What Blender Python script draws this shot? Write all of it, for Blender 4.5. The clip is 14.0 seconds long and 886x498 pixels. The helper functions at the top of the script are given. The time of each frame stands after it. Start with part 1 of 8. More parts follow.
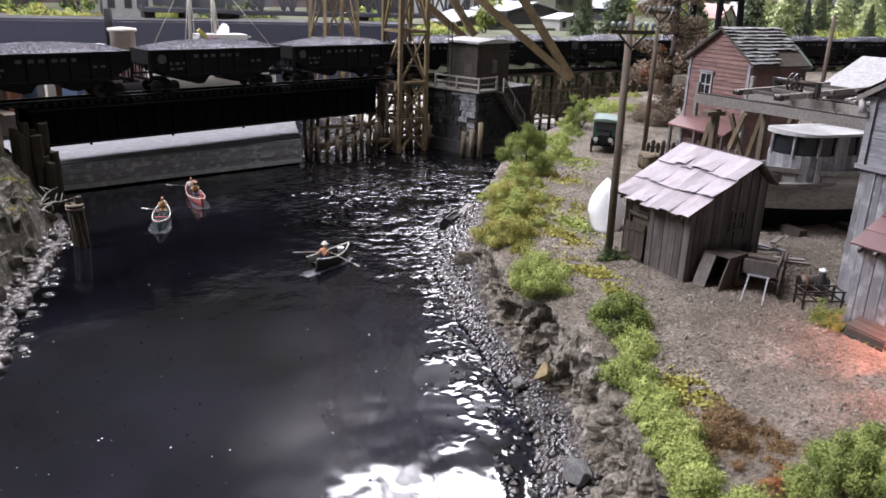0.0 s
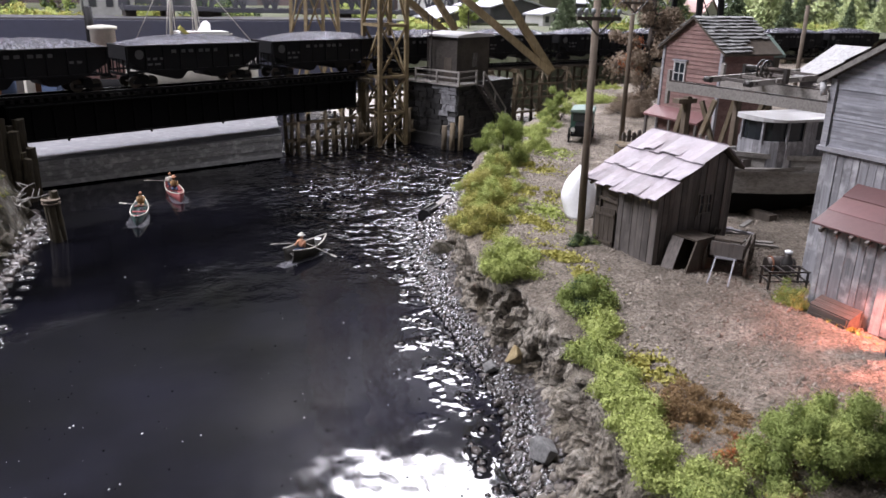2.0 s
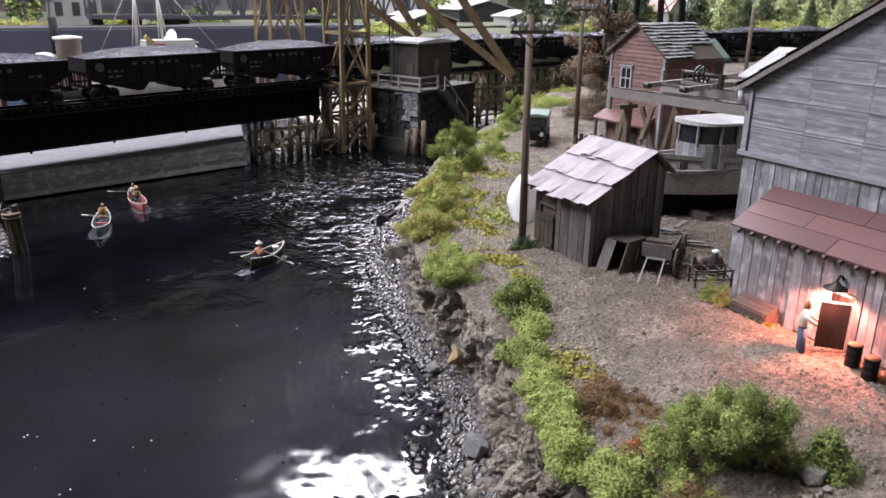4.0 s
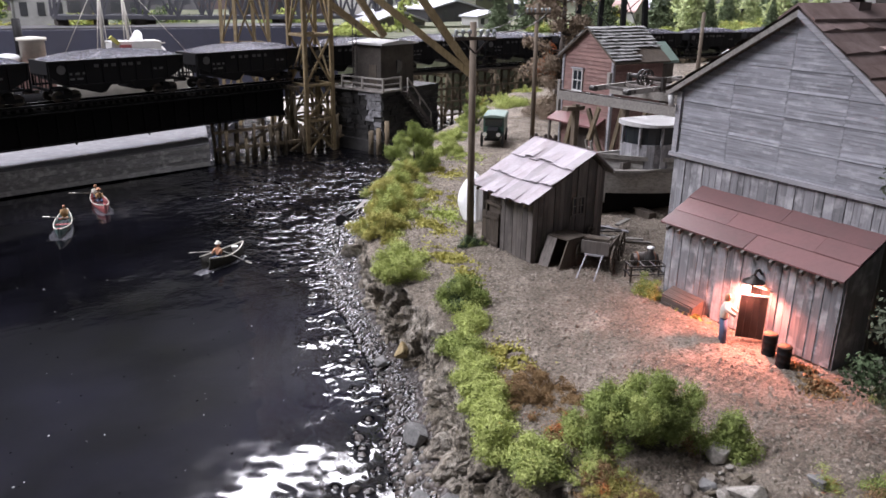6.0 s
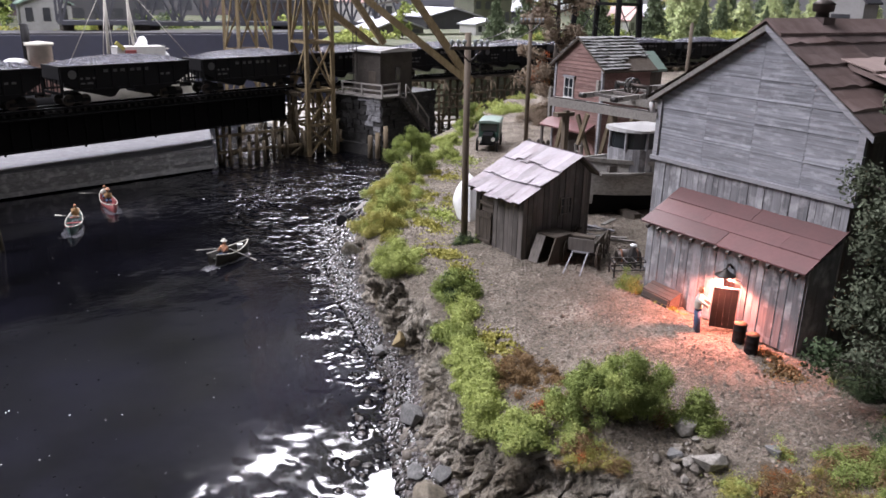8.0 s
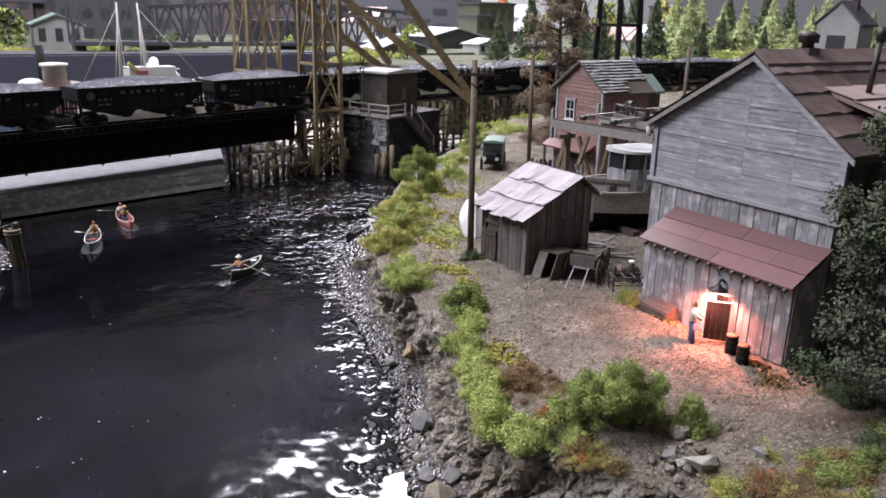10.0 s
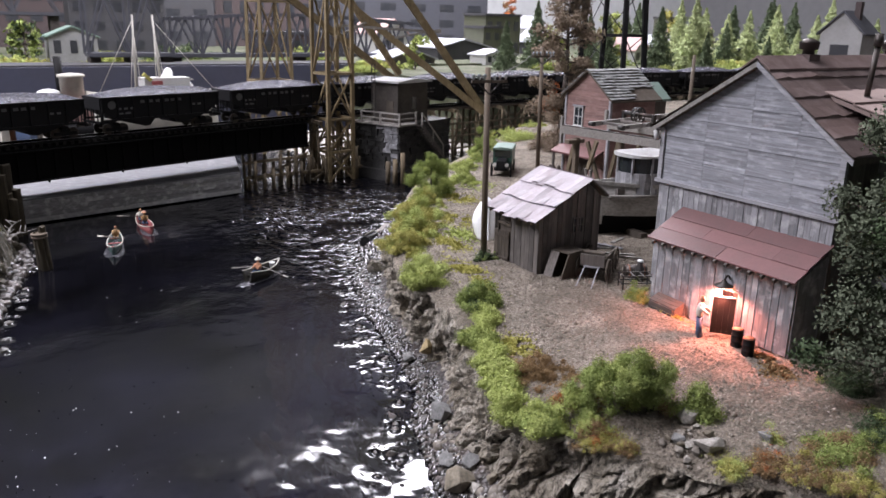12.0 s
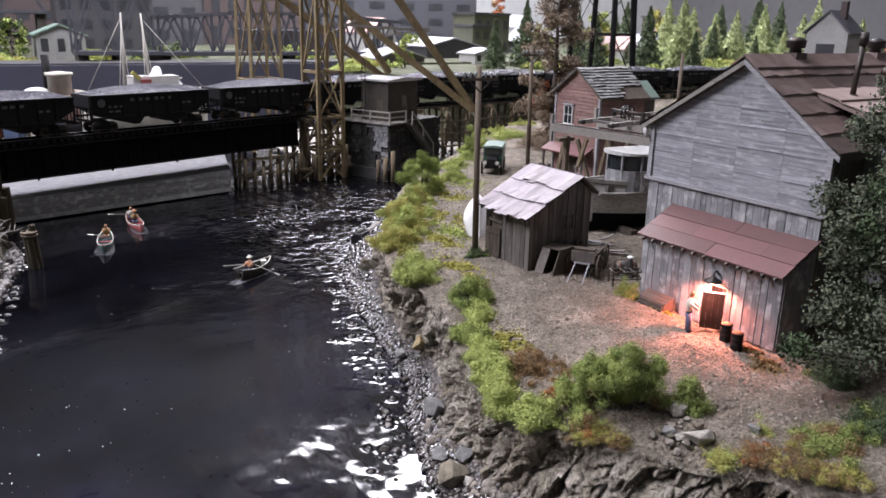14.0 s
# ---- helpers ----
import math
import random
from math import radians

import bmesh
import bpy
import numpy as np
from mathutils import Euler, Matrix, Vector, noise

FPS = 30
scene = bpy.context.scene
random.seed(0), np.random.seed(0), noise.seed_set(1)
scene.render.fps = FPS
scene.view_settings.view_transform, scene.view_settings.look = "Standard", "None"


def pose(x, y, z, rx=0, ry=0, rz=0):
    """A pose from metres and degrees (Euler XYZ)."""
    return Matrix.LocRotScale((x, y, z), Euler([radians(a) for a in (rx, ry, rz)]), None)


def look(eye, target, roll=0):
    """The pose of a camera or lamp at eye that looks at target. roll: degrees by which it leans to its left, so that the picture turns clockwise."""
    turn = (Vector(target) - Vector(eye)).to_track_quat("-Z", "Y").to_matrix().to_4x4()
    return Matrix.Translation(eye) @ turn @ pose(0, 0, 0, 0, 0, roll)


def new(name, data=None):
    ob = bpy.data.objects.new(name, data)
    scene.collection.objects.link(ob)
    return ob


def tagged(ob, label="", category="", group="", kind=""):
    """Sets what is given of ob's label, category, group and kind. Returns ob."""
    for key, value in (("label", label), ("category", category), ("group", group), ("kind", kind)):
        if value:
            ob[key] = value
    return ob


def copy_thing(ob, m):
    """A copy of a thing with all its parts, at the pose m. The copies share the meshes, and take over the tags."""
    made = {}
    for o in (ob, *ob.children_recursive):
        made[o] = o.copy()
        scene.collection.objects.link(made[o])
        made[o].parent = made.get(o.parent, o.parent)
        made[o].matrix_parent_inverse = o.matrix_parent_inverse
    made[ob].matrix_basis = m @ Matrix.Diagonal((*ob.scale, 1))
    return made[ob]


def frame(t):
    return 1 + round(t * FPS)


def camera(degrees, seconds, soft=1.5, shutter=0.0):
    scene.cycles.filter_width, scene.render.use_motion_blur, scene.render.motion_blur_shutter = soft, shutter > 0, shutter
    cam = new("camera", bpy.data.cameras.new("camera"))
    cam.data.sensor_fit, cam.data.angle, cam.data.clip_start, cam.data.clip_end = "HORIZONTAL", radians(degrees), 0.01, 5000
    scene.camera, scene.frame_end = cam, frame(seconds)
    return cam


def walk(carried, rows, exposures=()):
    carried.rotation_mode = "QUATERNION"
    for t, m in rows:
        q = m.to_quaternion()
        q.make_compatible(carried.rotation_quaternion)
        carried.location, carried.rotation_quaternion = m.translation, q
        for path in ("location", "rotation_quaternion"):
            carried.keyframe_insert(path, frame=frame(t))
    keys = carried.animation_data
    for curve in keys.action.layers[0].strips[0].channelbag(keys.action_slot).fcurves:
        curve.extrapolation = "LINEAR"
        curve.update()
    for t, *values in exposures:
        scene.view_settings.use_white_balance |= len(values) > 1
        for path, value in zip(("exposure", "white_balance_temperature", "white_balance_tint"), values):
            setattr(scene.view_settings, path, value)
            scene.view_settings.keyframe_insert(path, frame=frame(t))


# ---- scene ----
CM = 0.01                      # plan unit: one centimetre of the layout (HO, 1:87)
cam = camera(59.7, 14.0, soft=1.55)
cam.data.dof.use_dof, cam.data.dof.focus_distance, cam.data.dof.aperture_fstop = True, 0.38, 54.0
PATH = [
    (0, (-0.46, 0.038, 15.725), (0.442, 1.706, 15.089), 2.2),
    (0.5, (-0.355, -0.047, 15.572), (0.548, 1.621, 14.937), 2.0),
    (1, (-0.172, -0.312, 15.444), (0.736, 1.354, 14.809), 1.8),
    (1.5, (-0.026, -0.613, 15.376), (0.89, 1.048, 14.74), 1.8),
    (2, (0.094, -0.753, 15.343), (1.017, 0.903, 14.704), 1.7),
    (2.5, (0.248, -1.052, 15.41), (1.176, 0.6, 14.769), 1.5),
    (3, (0.444, -1.573, 15.625), (1.38, 0.075, 14.988), 1.3),
    (5.3, (1.448, -3.91, 16.538), (2.453, -2.303, 15.9), 0.3),
    (5.5, (1.491, -4.092, 16.556), (2.494, -2.487, 15.911), 0.8),
    (6, (1.492, -4.497, 16.585), (2.504, -2.896, 15.942), 1.0),
    (6.5, (1.336, -4.98, 16.605), (2.353, -3.38, 15.967), 1.1),
    (7, (1.03, -5.562, 16.649), (2.05, -3.962, 16.015), 1.3),
    (9.5, (-0.626, -7.655, 17.355), (0.395, -6.045, 16.751), 1.3),
    (10, (-0.923, -7.955, 17.482), (0.099, -6.339, 16.893), 1.4),
    (10.5, (-1.351, -8.098, 17.561), (-0.332, -6.477, 16.983), 1.4),
    (11, (-1.67, -8.5, 17.562), (-0.655, -6.874, 16.99), 1.2),
    (11.5, (-2.004, -8.797, 17.506), (-0.99, -7.169, 16.941), 1.4),
    (12, (-2.26, -9.072, 17.363), (-1.246, -7.443, 16.801), 1.2),
    (12.5, (-2.451, -9.261, 17.236), (-1.43, -7.636, 16.675), 1.2),
    (13, (-2.553, -9.301, 17.282), (-1.525, -7.68, 16.719), 1.2),
    (13.5, (-2.537, -9.243, 17.319), (-1.503, -7.627, 16.756), 1.2),
    (14, (-2.533, -9.23, 17.323), (-1.495, -7.616, 16.759), 1.3),
]
walk(cam, [(t, look(Vector(eye) * CM, Vector(target) * CM, roll)) for t, eye, target, roll in PATH if t != 5.3])

# ---- light: a closed room with ceiling panels, some of them added as fill ----
world = bpy.data.worlds.new("room_air")
scene.world = world
world.use_nodes = True
world.node_tree.nodes["Background"].inputs[0].default_value = (0.9, 0.95, 1.0, 1)
world.node_tree.nodes["Background"].inputs[1].default_value = 0.042
scene.view_settings.exposure = 0.0


def panel_light(x, y, z, sx, sy, watts, color=(0.97, 0.94, 1.045)):
    d = bpy.data.lights.new("ceiling_panel_light", "AREA")
    d.shape, d.size, d.size_y, d.energy, d.color = "RECTANGLE", sx * CM, sy * CM, watts, color
    ob = new("ceiling_panel_light", d)
    ob.matrix_world = pose(x * CM, y * CM, z * CM)
    return ob


panel_light(108, 172, 129, 125, 68, 80)
panel_light(-105, 85, 129, 110, 54, 70)
# two weak unseen panels added as fill
panel_light(108, -60, 129, 125, 54, 4)
panel_light(10, 60, 129, 60, 50, 14)
# unseen panel added to brighten the far wall and trees
panel_light(285, 300, 129, 125, 54, 18)

# ---- materials ----
def nodes_of(name, rough=0.8, metal=0.0):
    m = bpy.data.materials.new(name)
    m.use_nodes = True
    t = m.node_tree
    b = t.nodes["Principled BSDF"]
    b.inputs["Roughness"].default_value, b.inputs["Metallic"].default_value = rough, metal
    return m, t, b


def nd(t, kind, **inputs):
    n = t.nodes.new(kind)
    for k, v in inputs.items():
        s = n.inputs[k.replace("_", " ")]
        if isinstance(v, bpy.types.NodeSocket):
            t.links.new(v, s)
        else:
            s.default_value = v
    return n


def coords(t, scale=(1, 1, 1), spin=True):
    """World place in centimetres, shifted per piece, stretched by scale."""
    g = t.nodes.new("ShaderNodeNewGeometry")
    mp = nd(t, "ShaderNodeMapping", Vector=g.outputs["Position"], Scale=tuple(s / CM for s in scale))
    if not spin:
        return mp.outputs[0]
    o = t.nodes.new("ShaderNodeObjectInfo")
    mul = nd(t, "ShaderNodeMath")
    mul.operation = "MULTIPLY"
    t.links.new(o.outputs["Random"], mul.inputs[0])
    mul.inputs[1].default_value = 37.0
    add = t.nodes.new("ShaderNodeVectorMath")
    add.operation = "ADD"
    t.links.new(mp.outputs[0], add.inputs[0])
    t.links.new(mul.outputs[0], add.inputs[1])
    return add.outputs[0]


def ramp(t, fac, stops):
    r = t.nodes.new("ShaderNodeValToRGB")
    t.links.new(fac, r.inputs[0])
    e = r.color_ramp.elements
    while len(e) < len(stops):
        e.new(0.5)
    for el, (p, c) in zip(e, stops):
        el.position, el.color = p, (*c, 1)
    return r.outputs[0]


def mix(t, fac, a, b, mode="MIX"):
    n = t.nodes.new("ShaderNodeMix")
    n.data_type, n.blend_type = "RGBA", mode
    for v, i in ((fac, 0), (a, 6), (b, 7)):
        if isinstance(v, bpy.types.NodeSocket):
            t.links.new(v, n.inputs[i])
        else:
            n.inputs[i].default_value = (*v, 1) if i else v
    return n.outputs[2]


def bump(t, b, height, strength, dist):
    n = nd(t, "ShaderNodeBump", Height=height, Strength=strength, Distance=dist * CM)
    t.links.new(n.outputs[0], b.inputs["Normal"])


def noise_tex(t, vec, scale, detail=4.0, rough=0.6):
    return nd(t, "ShaderNodeTexNoise", Vector=vec, Scale=scale, Detail=detail, Roughness=rough).outputs[0]


def scaled(c, f):
    return tuple(min(1.0, v * f) for v in c)


def wood(name, c, axis="z", tone=0.35, wear=(0.45, 0.45, 0.46), wear_amount=0.25, rough=0.85):
    """Weathered model timber: grain along an axis, per-board tone, pale wear."""
    m, t, b = nodes_of(name, rough)
    st = {"x": (0.5, 9, 9), "y": (9, 0.5, 9), "z": (9, 9, 0.5)}[axis]
    v = coords(t, st)
    grain = noise_tex(t, v, 1.0, 6, 0.65)
    col = ramp(t, grain, [(0.25, scaled(c, 0.5)), (0.5, c), (0.75, scaled(c, 1.35))])
    o = t.nodes.new("ShaderNodeObjectInfo")
    tint = ramp(t, o.outputs["Random"], [(0.0, (1 - tone,) * 3), (1.0, (1 + 0 * tone, 1, 1))])
    col = mix(t, 1.0, col, tint, "MULTIPLY")
    patch = noise_tex(t, coords(t, (1, 1, 1)), 1.3, 5)
    col = mix(t, ramp(t, patch, [(0.5, (0, 0, 0)), (0.7, (wear_amount,) * 3)]), col, wear)
    t.links.new(col, b.inputs["Base Color"])
    bump(t, b, grain, 0.5, 0.03)
    return m


def paint(name, c, rough=0.6, metal=0.0, dirt=0.3, dirt_color=(0.05, 0.045, 0.04), scale=1.0, relief=0.02, tone=0.0):
    m, t, b = nodes_of(name, rough, metal)
    v = coords(t)
    n1 = noise_tex(t, v, 0.7 * scale, 5)
    n2 = noise_tex(t, v, 6.0 * scale, 4)
    col = mix(t, ramp(t, n1, [(0.42, (0, 0, 0)), (0.72, (dirt,) * 3)]), c, dirt_color)
    col = mix(t, ramp(t, n2, [(0.3, (0.22,) * 3), (0.6, (0, 0, 0))]), col, scaled(c, 0.55))
    if tone:                           # piece by piece, a little darker or paler
        o = t.nodes.new("ShaderNodeObjectInfo")
        col = mix(t, 1.0, col, ramp(t, o.outputs["Random"], [(0.0, (1 - tone,) * 3), (1.0, (1 + tone,) * 3)]), "MULTIPLY")
    t.links.new(col, b.inputs["Base Color"])
    bump(t, b, n2, 0.4, relief)
    return m


def mottled(name, cols, scale=2.0, rough=0.9, relief=0.08, fine=12.0, per_island=0.0, low=0.45):
    """Ground and rock: colours over noise at two scales, with relief."""
    m, t, b = nodes_of(name, rough)
    v = coords(t, spin=False)
    n1 = noise_tex(t, v, scale, 6, 0.65)
    n2 = noise_tex(t, v, fine, 5, 0.7)
    k = len(cols)
    a = ramp(t, n1, [(0.3 + 0.4 * i / (k - 1), c) for i, c in enumerate(cols)])
    f = ramp(t, n2, [(0.3, (low,) * 3), (0.7, (1.0,) * 3)])
    col = mix(t, 1.0, a, f, "MULTIPLY")
    if per_island:
        g = t.nodes.new("ShaderNodeNewGeometry")
        r = ramp(t, g.outputs["Random Per Island"], [(0.0, (1 - per_island,) * 3), (1.0, (1, 1, 1))])
        col = mix(t, 1.0, col, r, "MULTIPLY")
    t.links.new(col, b.inputs["Base Color"])
    bump(t, b, n2, 0.8, relief)
    return m


def foliage(name, c1, c2, rough=0.9):
    m, t, b = nodes_of(name, rough)
    g = t.nodes.new("ShaderNodeNewGeometry")
    n = noise_tex(t, coords(t), 0.8, 3)
    mid = tuple((p + q) / 2 for p, q in zip(c1, c2))
    col = ramp(t, g.outputs["Random Per Island"], [(0.0, tuple((p + q) / 2 for p, q in zip(c1, mid))), (1.0, tuple((p + q) / 2 for p, q in zip(mid, c2)))])
    col = mix(t, ramp(t, n, [(0.36, (0, 0, 0)), (0.66, (0.75,) * 3)]), col, scaled(c1, 0.75))
    col = mix(t, ramp(t, noise_tex(t, coords(t), 2.2, 3), [(0.5, (0, 0, 0)), (0.7, (0.6,) * 3)]), col, c2)
    t.links.new(col, b.inputs["Base Color"])
    b.inputs["Specular IOR Level"].default_value = 0.1
    return m


M_GREY_V = wood("grey_boards_upright", (0.26, 0.26, 0.275), "z", 0.45, wear=(0.55, 0.55, 0.56), wear_amount=0.6)
M_GREY_H = wood("grey_siding", (0.255, 0.26, 0.285), "y", 0.3, wear=(0.45, 0.46, 0.49), wear_amount=0.5)
M_BROWN_V = wood("brown_grey_boards", (0.13, 0.115, 0.105), "z", 0.5, wear=(0.22, 0.2, 0.18), wear_amount=0.25)
M_DARKWOOD = wood("dark_timber", (0.085, 0.068, 0.052), "z", 0.4, wear=(0.18, 0.16, 0.14), wear_amount=0.2)
M_PILE = wood("pile_timber", (0.15, 0.115, 0.07), "z", 0.5, wear=(0.3, 0.27, 0.22), wear_amount=0.3)
M_BEAM = wood("grey_beam_timber", (0.25, 0.235, 0.215), "x", 0.3, wear=(0.3, 0.29, 0.27))
M_TAN = wood("tan_tower_timber", (0.2, 0.15, 0.078), "z", 0.3, wear=(0.34, 0.27, 0.16), wear_amount=0.4)
M_POLE = wood("telegraph_pole_wood", (0.115, 0.09, 0.065), "z", 0.2, wear=(0.24, 0.2, 0.16))
M_BARGE = wood("barge_planks", (0.46, 0.46, 0.46), "x", 0.5, wear=(0.68, 0.68, 0.67), wear_amount=0.7)
M_DECK = wood("pale_deck", (0.38, 0.38, 0.38), "x", 0.2, wear=(0.52, 0.52, 0.52))
M_BARGEDECK = wood("dull_barge_deck", (0.14, 0.14, 0.15), "x", 0.2, wear=(0.24, 0.24, 0.24), wear_amount=0.5)
M_RED_SIDING = wood("red_siding", (0.21, 0.125, 0.112), "y", 0.2, wear=(0.32, 0.22, 0.2), wear_amount=0.45)
M_RED_ROOF = paint("red_oxide_roof", (0.125, 0.055, 0.054), 0.6, dirt=0.6, dirt_color=(0.085, 0.047, 0.045), tone=0.2)
M_TAR = paint("brown_tar_paper", (0.085, 0.057, 0.051), 0.6, dirt=0.75, dirt_color=(0.2, 0.155, 0.148), tone=0.5)
M_TARPALE = paint("pink_brown_roofing", (0.27, 0.205, 0.185), 0.8, dirt=0.5, dirt_color=(0.17, 0.125, 0.11), tone=0.2)
M_TIN = paint("pale_rusty_tin", (0.29, 0.26, 0.285), 0.62, 0.0, dirt=0.7, dirt_color=(0.135, 0.1, 0.1), tone=0.3)
M_CABROOF = paint("pale_canvas_roof", (0.5, 0.5, 0.5), 0.7, dirt=0.4, dirt_color=(0.3, 0.29, 0.27))
M_WHITE = paint("white_paint", (0.78, 0.79, 0.8), 0.5, dirt=0.12, dirt_color=(0.4, 0.38, 0.35))
M_HULLDARK = paint("dull_grey_paint", (0.3, 0.3, 0.31), 0.7, dirt=0.4)
M_TRIM = wood("grey_trim", (0.27, 0.27, 0.29), "y", 0.15, wear_amount=0.3)
M_BLACK = paint("black_steel", (0.006, 0.006, 0.007), 0.7, dirt=0.2, dirt_color=(0.014, 0.013, 0.012))
M_BLACK.node_tree.nodes["Principled BSDF"].inputs["Specular IOR Level"].default_value = 0.2
M_GIRDER = paint("black_girder", (0.004, 0.004, 0.004), 1.0, dirt=0.2, dirt_color=(0.008, 0.007, 0.007))
M_GIRDER.node_tree.nodes["Principled BSDF"].inputs["Specular IOR Level"].default_value = 0.12
M_LETTER = paint("faded_white_lettering", (0.1, 0.1, 0.1), 0.9)
# the palest blue-grey puts the coal's glints into its colour
M_COAL = mottled("coal", [(0.02, 0.02, 0.026), (0.08, 0.08, 0.105), (0.34, 0.34, 0.42)], 6.0, 0.22, 0.3, 9.0)
M_RAIL = paint("bright_rail", (0.75, 0.75, 0.77), 0.3, 0.5, dirt=0.2)
M_IRON = paint("dark_iron", (0.05, 0.048, 0.046), 0.5, 0.6, dirt=0.4, dirt_color=(0.09, 0.045, 0.025))
M_RUST = paint("rusty_iron", (0.17, 0.07, 0.035), 0.8, 0.2, dirt=0.5)
M_GLASS = paint("dark_window_pane", (0.02, 0.024, 0.028), 0.15, dirt=0.15)
M_GREEN_BODY = paint("dark_green_enamel", (0.025, 0.075, 0.06), 0.4, dirt=0.3)
M_GREEN_ROOF = paint("pale_green_canvas", (0.16, 0.23, 0.195), 0.7, dirt=0.3)
M_GRAVEL = mottled("gravel_ground", [(0.2, 0.165, 0.125), (0.34, 0.29, 0.23), (0.54, 0.465, 0.38)], 0.6, 0.95, 0.5, 7.0, low=0.25)
def rock_material():
    """Cast rock: grey-brown, dark washes along cracks, pale dry-brushed grain, ochre stains."""
    m, t, b = nodes_of("rock", 0.7)
    v = coords(t, (1, 1, 0.6), False)
    warp = nd(t, "ShaderNodeTexNoise", Vector=v, Scale=0.6, Detail=3.0)
    add = t.nodes.new("ShaderNodeVectorMath")
    add.operation = "MULTIPLY_ADD"
    t.links.new(warp.outputs["Color"], add.inputs[0])
    add.inputs[1].default_value = (2.2, 2.2, 2.2)
    t.links.new(v, add.inputs[2])
    w = add.outputs[0]
    n1 = noise_tex(t, w, 0.8, 6, 0.7)
    n2 = noise_tex(t, w, 4.5, 6, 0.75)
    n3 = noise_tex(t, v, 13.0, 4, 0.7)
    col = ramp(t, n1, [(0.32, (0.14, 0.12, 0.095)), (0.45, (0.31, 0.275, 0.22)), (0.57, (0.4, 0.365, 0.31)), (0.72, (0.56, 0.53, 0.48))])
    col = mix(t, 1.0, col, ramp(t, n2, [(0.38, (0.16, 0.14, 0.125)), (0.49, (0.9, 0.89, 0.87)), (0.64, (1.5, 1.5, 1.5))]), "MULTIPLY")
    stain = noise_tex(t, v, 0.45, 4, 0.6)
    col = mix(t, ramp(t, stain, [(0.54, (0, 0, 0)), (0.7, (0.4,) * 3)]), col, (0.19, 0.14, 0.07))
    col = mix(t, ramp(t, n3, [(0.6, (0, 0, 0)), (0.75, (0.5,) * 3)]), col, (0.4, 0.39, 0.37))
    t.links.new(col, b.inputs["Base Color"])
    bump(t, b, n2, 1.0, 0.32)
    return m


M_ROCK = rock_material()
M_PEBBLE = mottled("wet_pebbles", [(0.03, 0.024, 0.022), (0.08, 0.064, 0.057), (0.2, 0.165, 0.145)], 1.8, 0.36, 0.04, 9.0, 0.75)
M_WETSTONE = mottled("glossy_wet_stones", [(0.014, 0.012, 0.012), (0.035, 0.03, 0.028), (0.08, 0.068, 0.06)], 1.5, 0.12, 0.03, 8.0, 0.6)
M_WETSTONE.node_tree.nodes["Principled BSDF"].inputs["Coat Weight"].default_value = 0.8
for k, v in (("Coat Weight", 0.35), ("Coat Roughness", 0.2), ("Coat IOR", 1.5)):
    M_PEBBLE.node_tree.nodes["Principled BSDF"].inputs[k].default_value = v
M_BEACH = mottled("wet_shore_grit", [(0.015, 0.013, 0.013), (0.03, 0.026, 0.025), (0.06, 0.052, 0.048)], 2.5, 0.25, 0.2, 9.0)
M_BANKROCK = mottled("mossy_bank_rock", [(0.03, 0.026, 0.012), (0.065, 0.058, 0.028), (0.13, 0.11, 0.07), (0.4, 0.37, 0.32)], 1.9, 0.4, 0.3, 6.0, low=0.25)
M_DRYSTONE = mottled("mixed_dry_stones", [(0.16, 0.13, 0.1), (0.27, 0.235, 0.19), (0.4, 0.37, 0.33)], 0.7, 0.6, 0.04, 7.0, 0.55)
M_WETPILE = wood("wet_pile_timber", (0.038, 0.029, 0.014), "z", 0.5, wear=(0.085, 0.068, 0.036), wear_amount=0.3)
M_PALESTONE = mottled("lime_stained_stone", [(0.1, 0.1, 0.1), (0.22, 0.22, 0.23), (0.4, 0.4, 0.42)], 2.5, 0.5, 0.06, 8.0)
M_STONE = mottled("pier_stone", [(0.011, 0.011, 0.011), (0.026, 0.025, 0.024), (0.055, 0.053, 0.05)], 1.5, 0.7, 0.06, 8.0)
M_CONC = mottled("stained_concrete", [(0.04, 0.034, 0.028), (0.062, 0.053, 0.045), (0.085, 0.074, 0.064)], 0.6, 0.85, 0.03, 6.0)

# ---- building helpers (all sizes in centimetres) ----
def thing(name, x, y, z, rz=0.0, label="", category="", group="", kind="", rx=0.0, ry=0.0):
    ob = new(name)
    ob.empty_display_size = 0.01
    ob.matrix_world = pose(x * CM, y * CM, z * CM, rx, ry, rz)
    return tagged(ob, label, category, group, kind)


def mesh_of(name, bm, mats):
    me = bpy.data.meshes.new(name)
    bmesh.ops.scale(bm, vec=(CM, CM, CM), verts=bm.verts)
    bmesh.ops.recalc_face_normals(bm, faces=bm.faces)
    bm.to_mesh(me)
    bm.free()
    for m in mats if isinstance(mats, (list, tuple)) else [mats]:
        me.materials.append(m)
    return me


def part(name, bm, mats, parent=None, label="", smooth=False):
    me = mesh_of(name, bm, mats)
    if smooth:
        for p in me.polygons:
            p.use_smooth = True
    ob = new(name, me)
    ob.parent = parent
    if label:
        tagged(ob, label)
    return ob


def again(ob, x, y, z, rx=0, ry=0, rz=0, parent=None):
    """Another object on the same mesh, at a place in its parent."""
    c = new(ob.name.split(".")[0], ob.data)
    c.parent = parent or ob.parent
    c.matrix_basis = pose(x * CM, y * CM, z * CM, rx, ry, rz)
    return c


def bm_new():
    return bmesh.new()


BOX_FACES = ((0, 3, 2, 1), (4, 5, 6, 7), (0, 1, 5, 4), (1, 2, 6, 5), (2, 3, 7, 6), (3, 0, 4, 7))


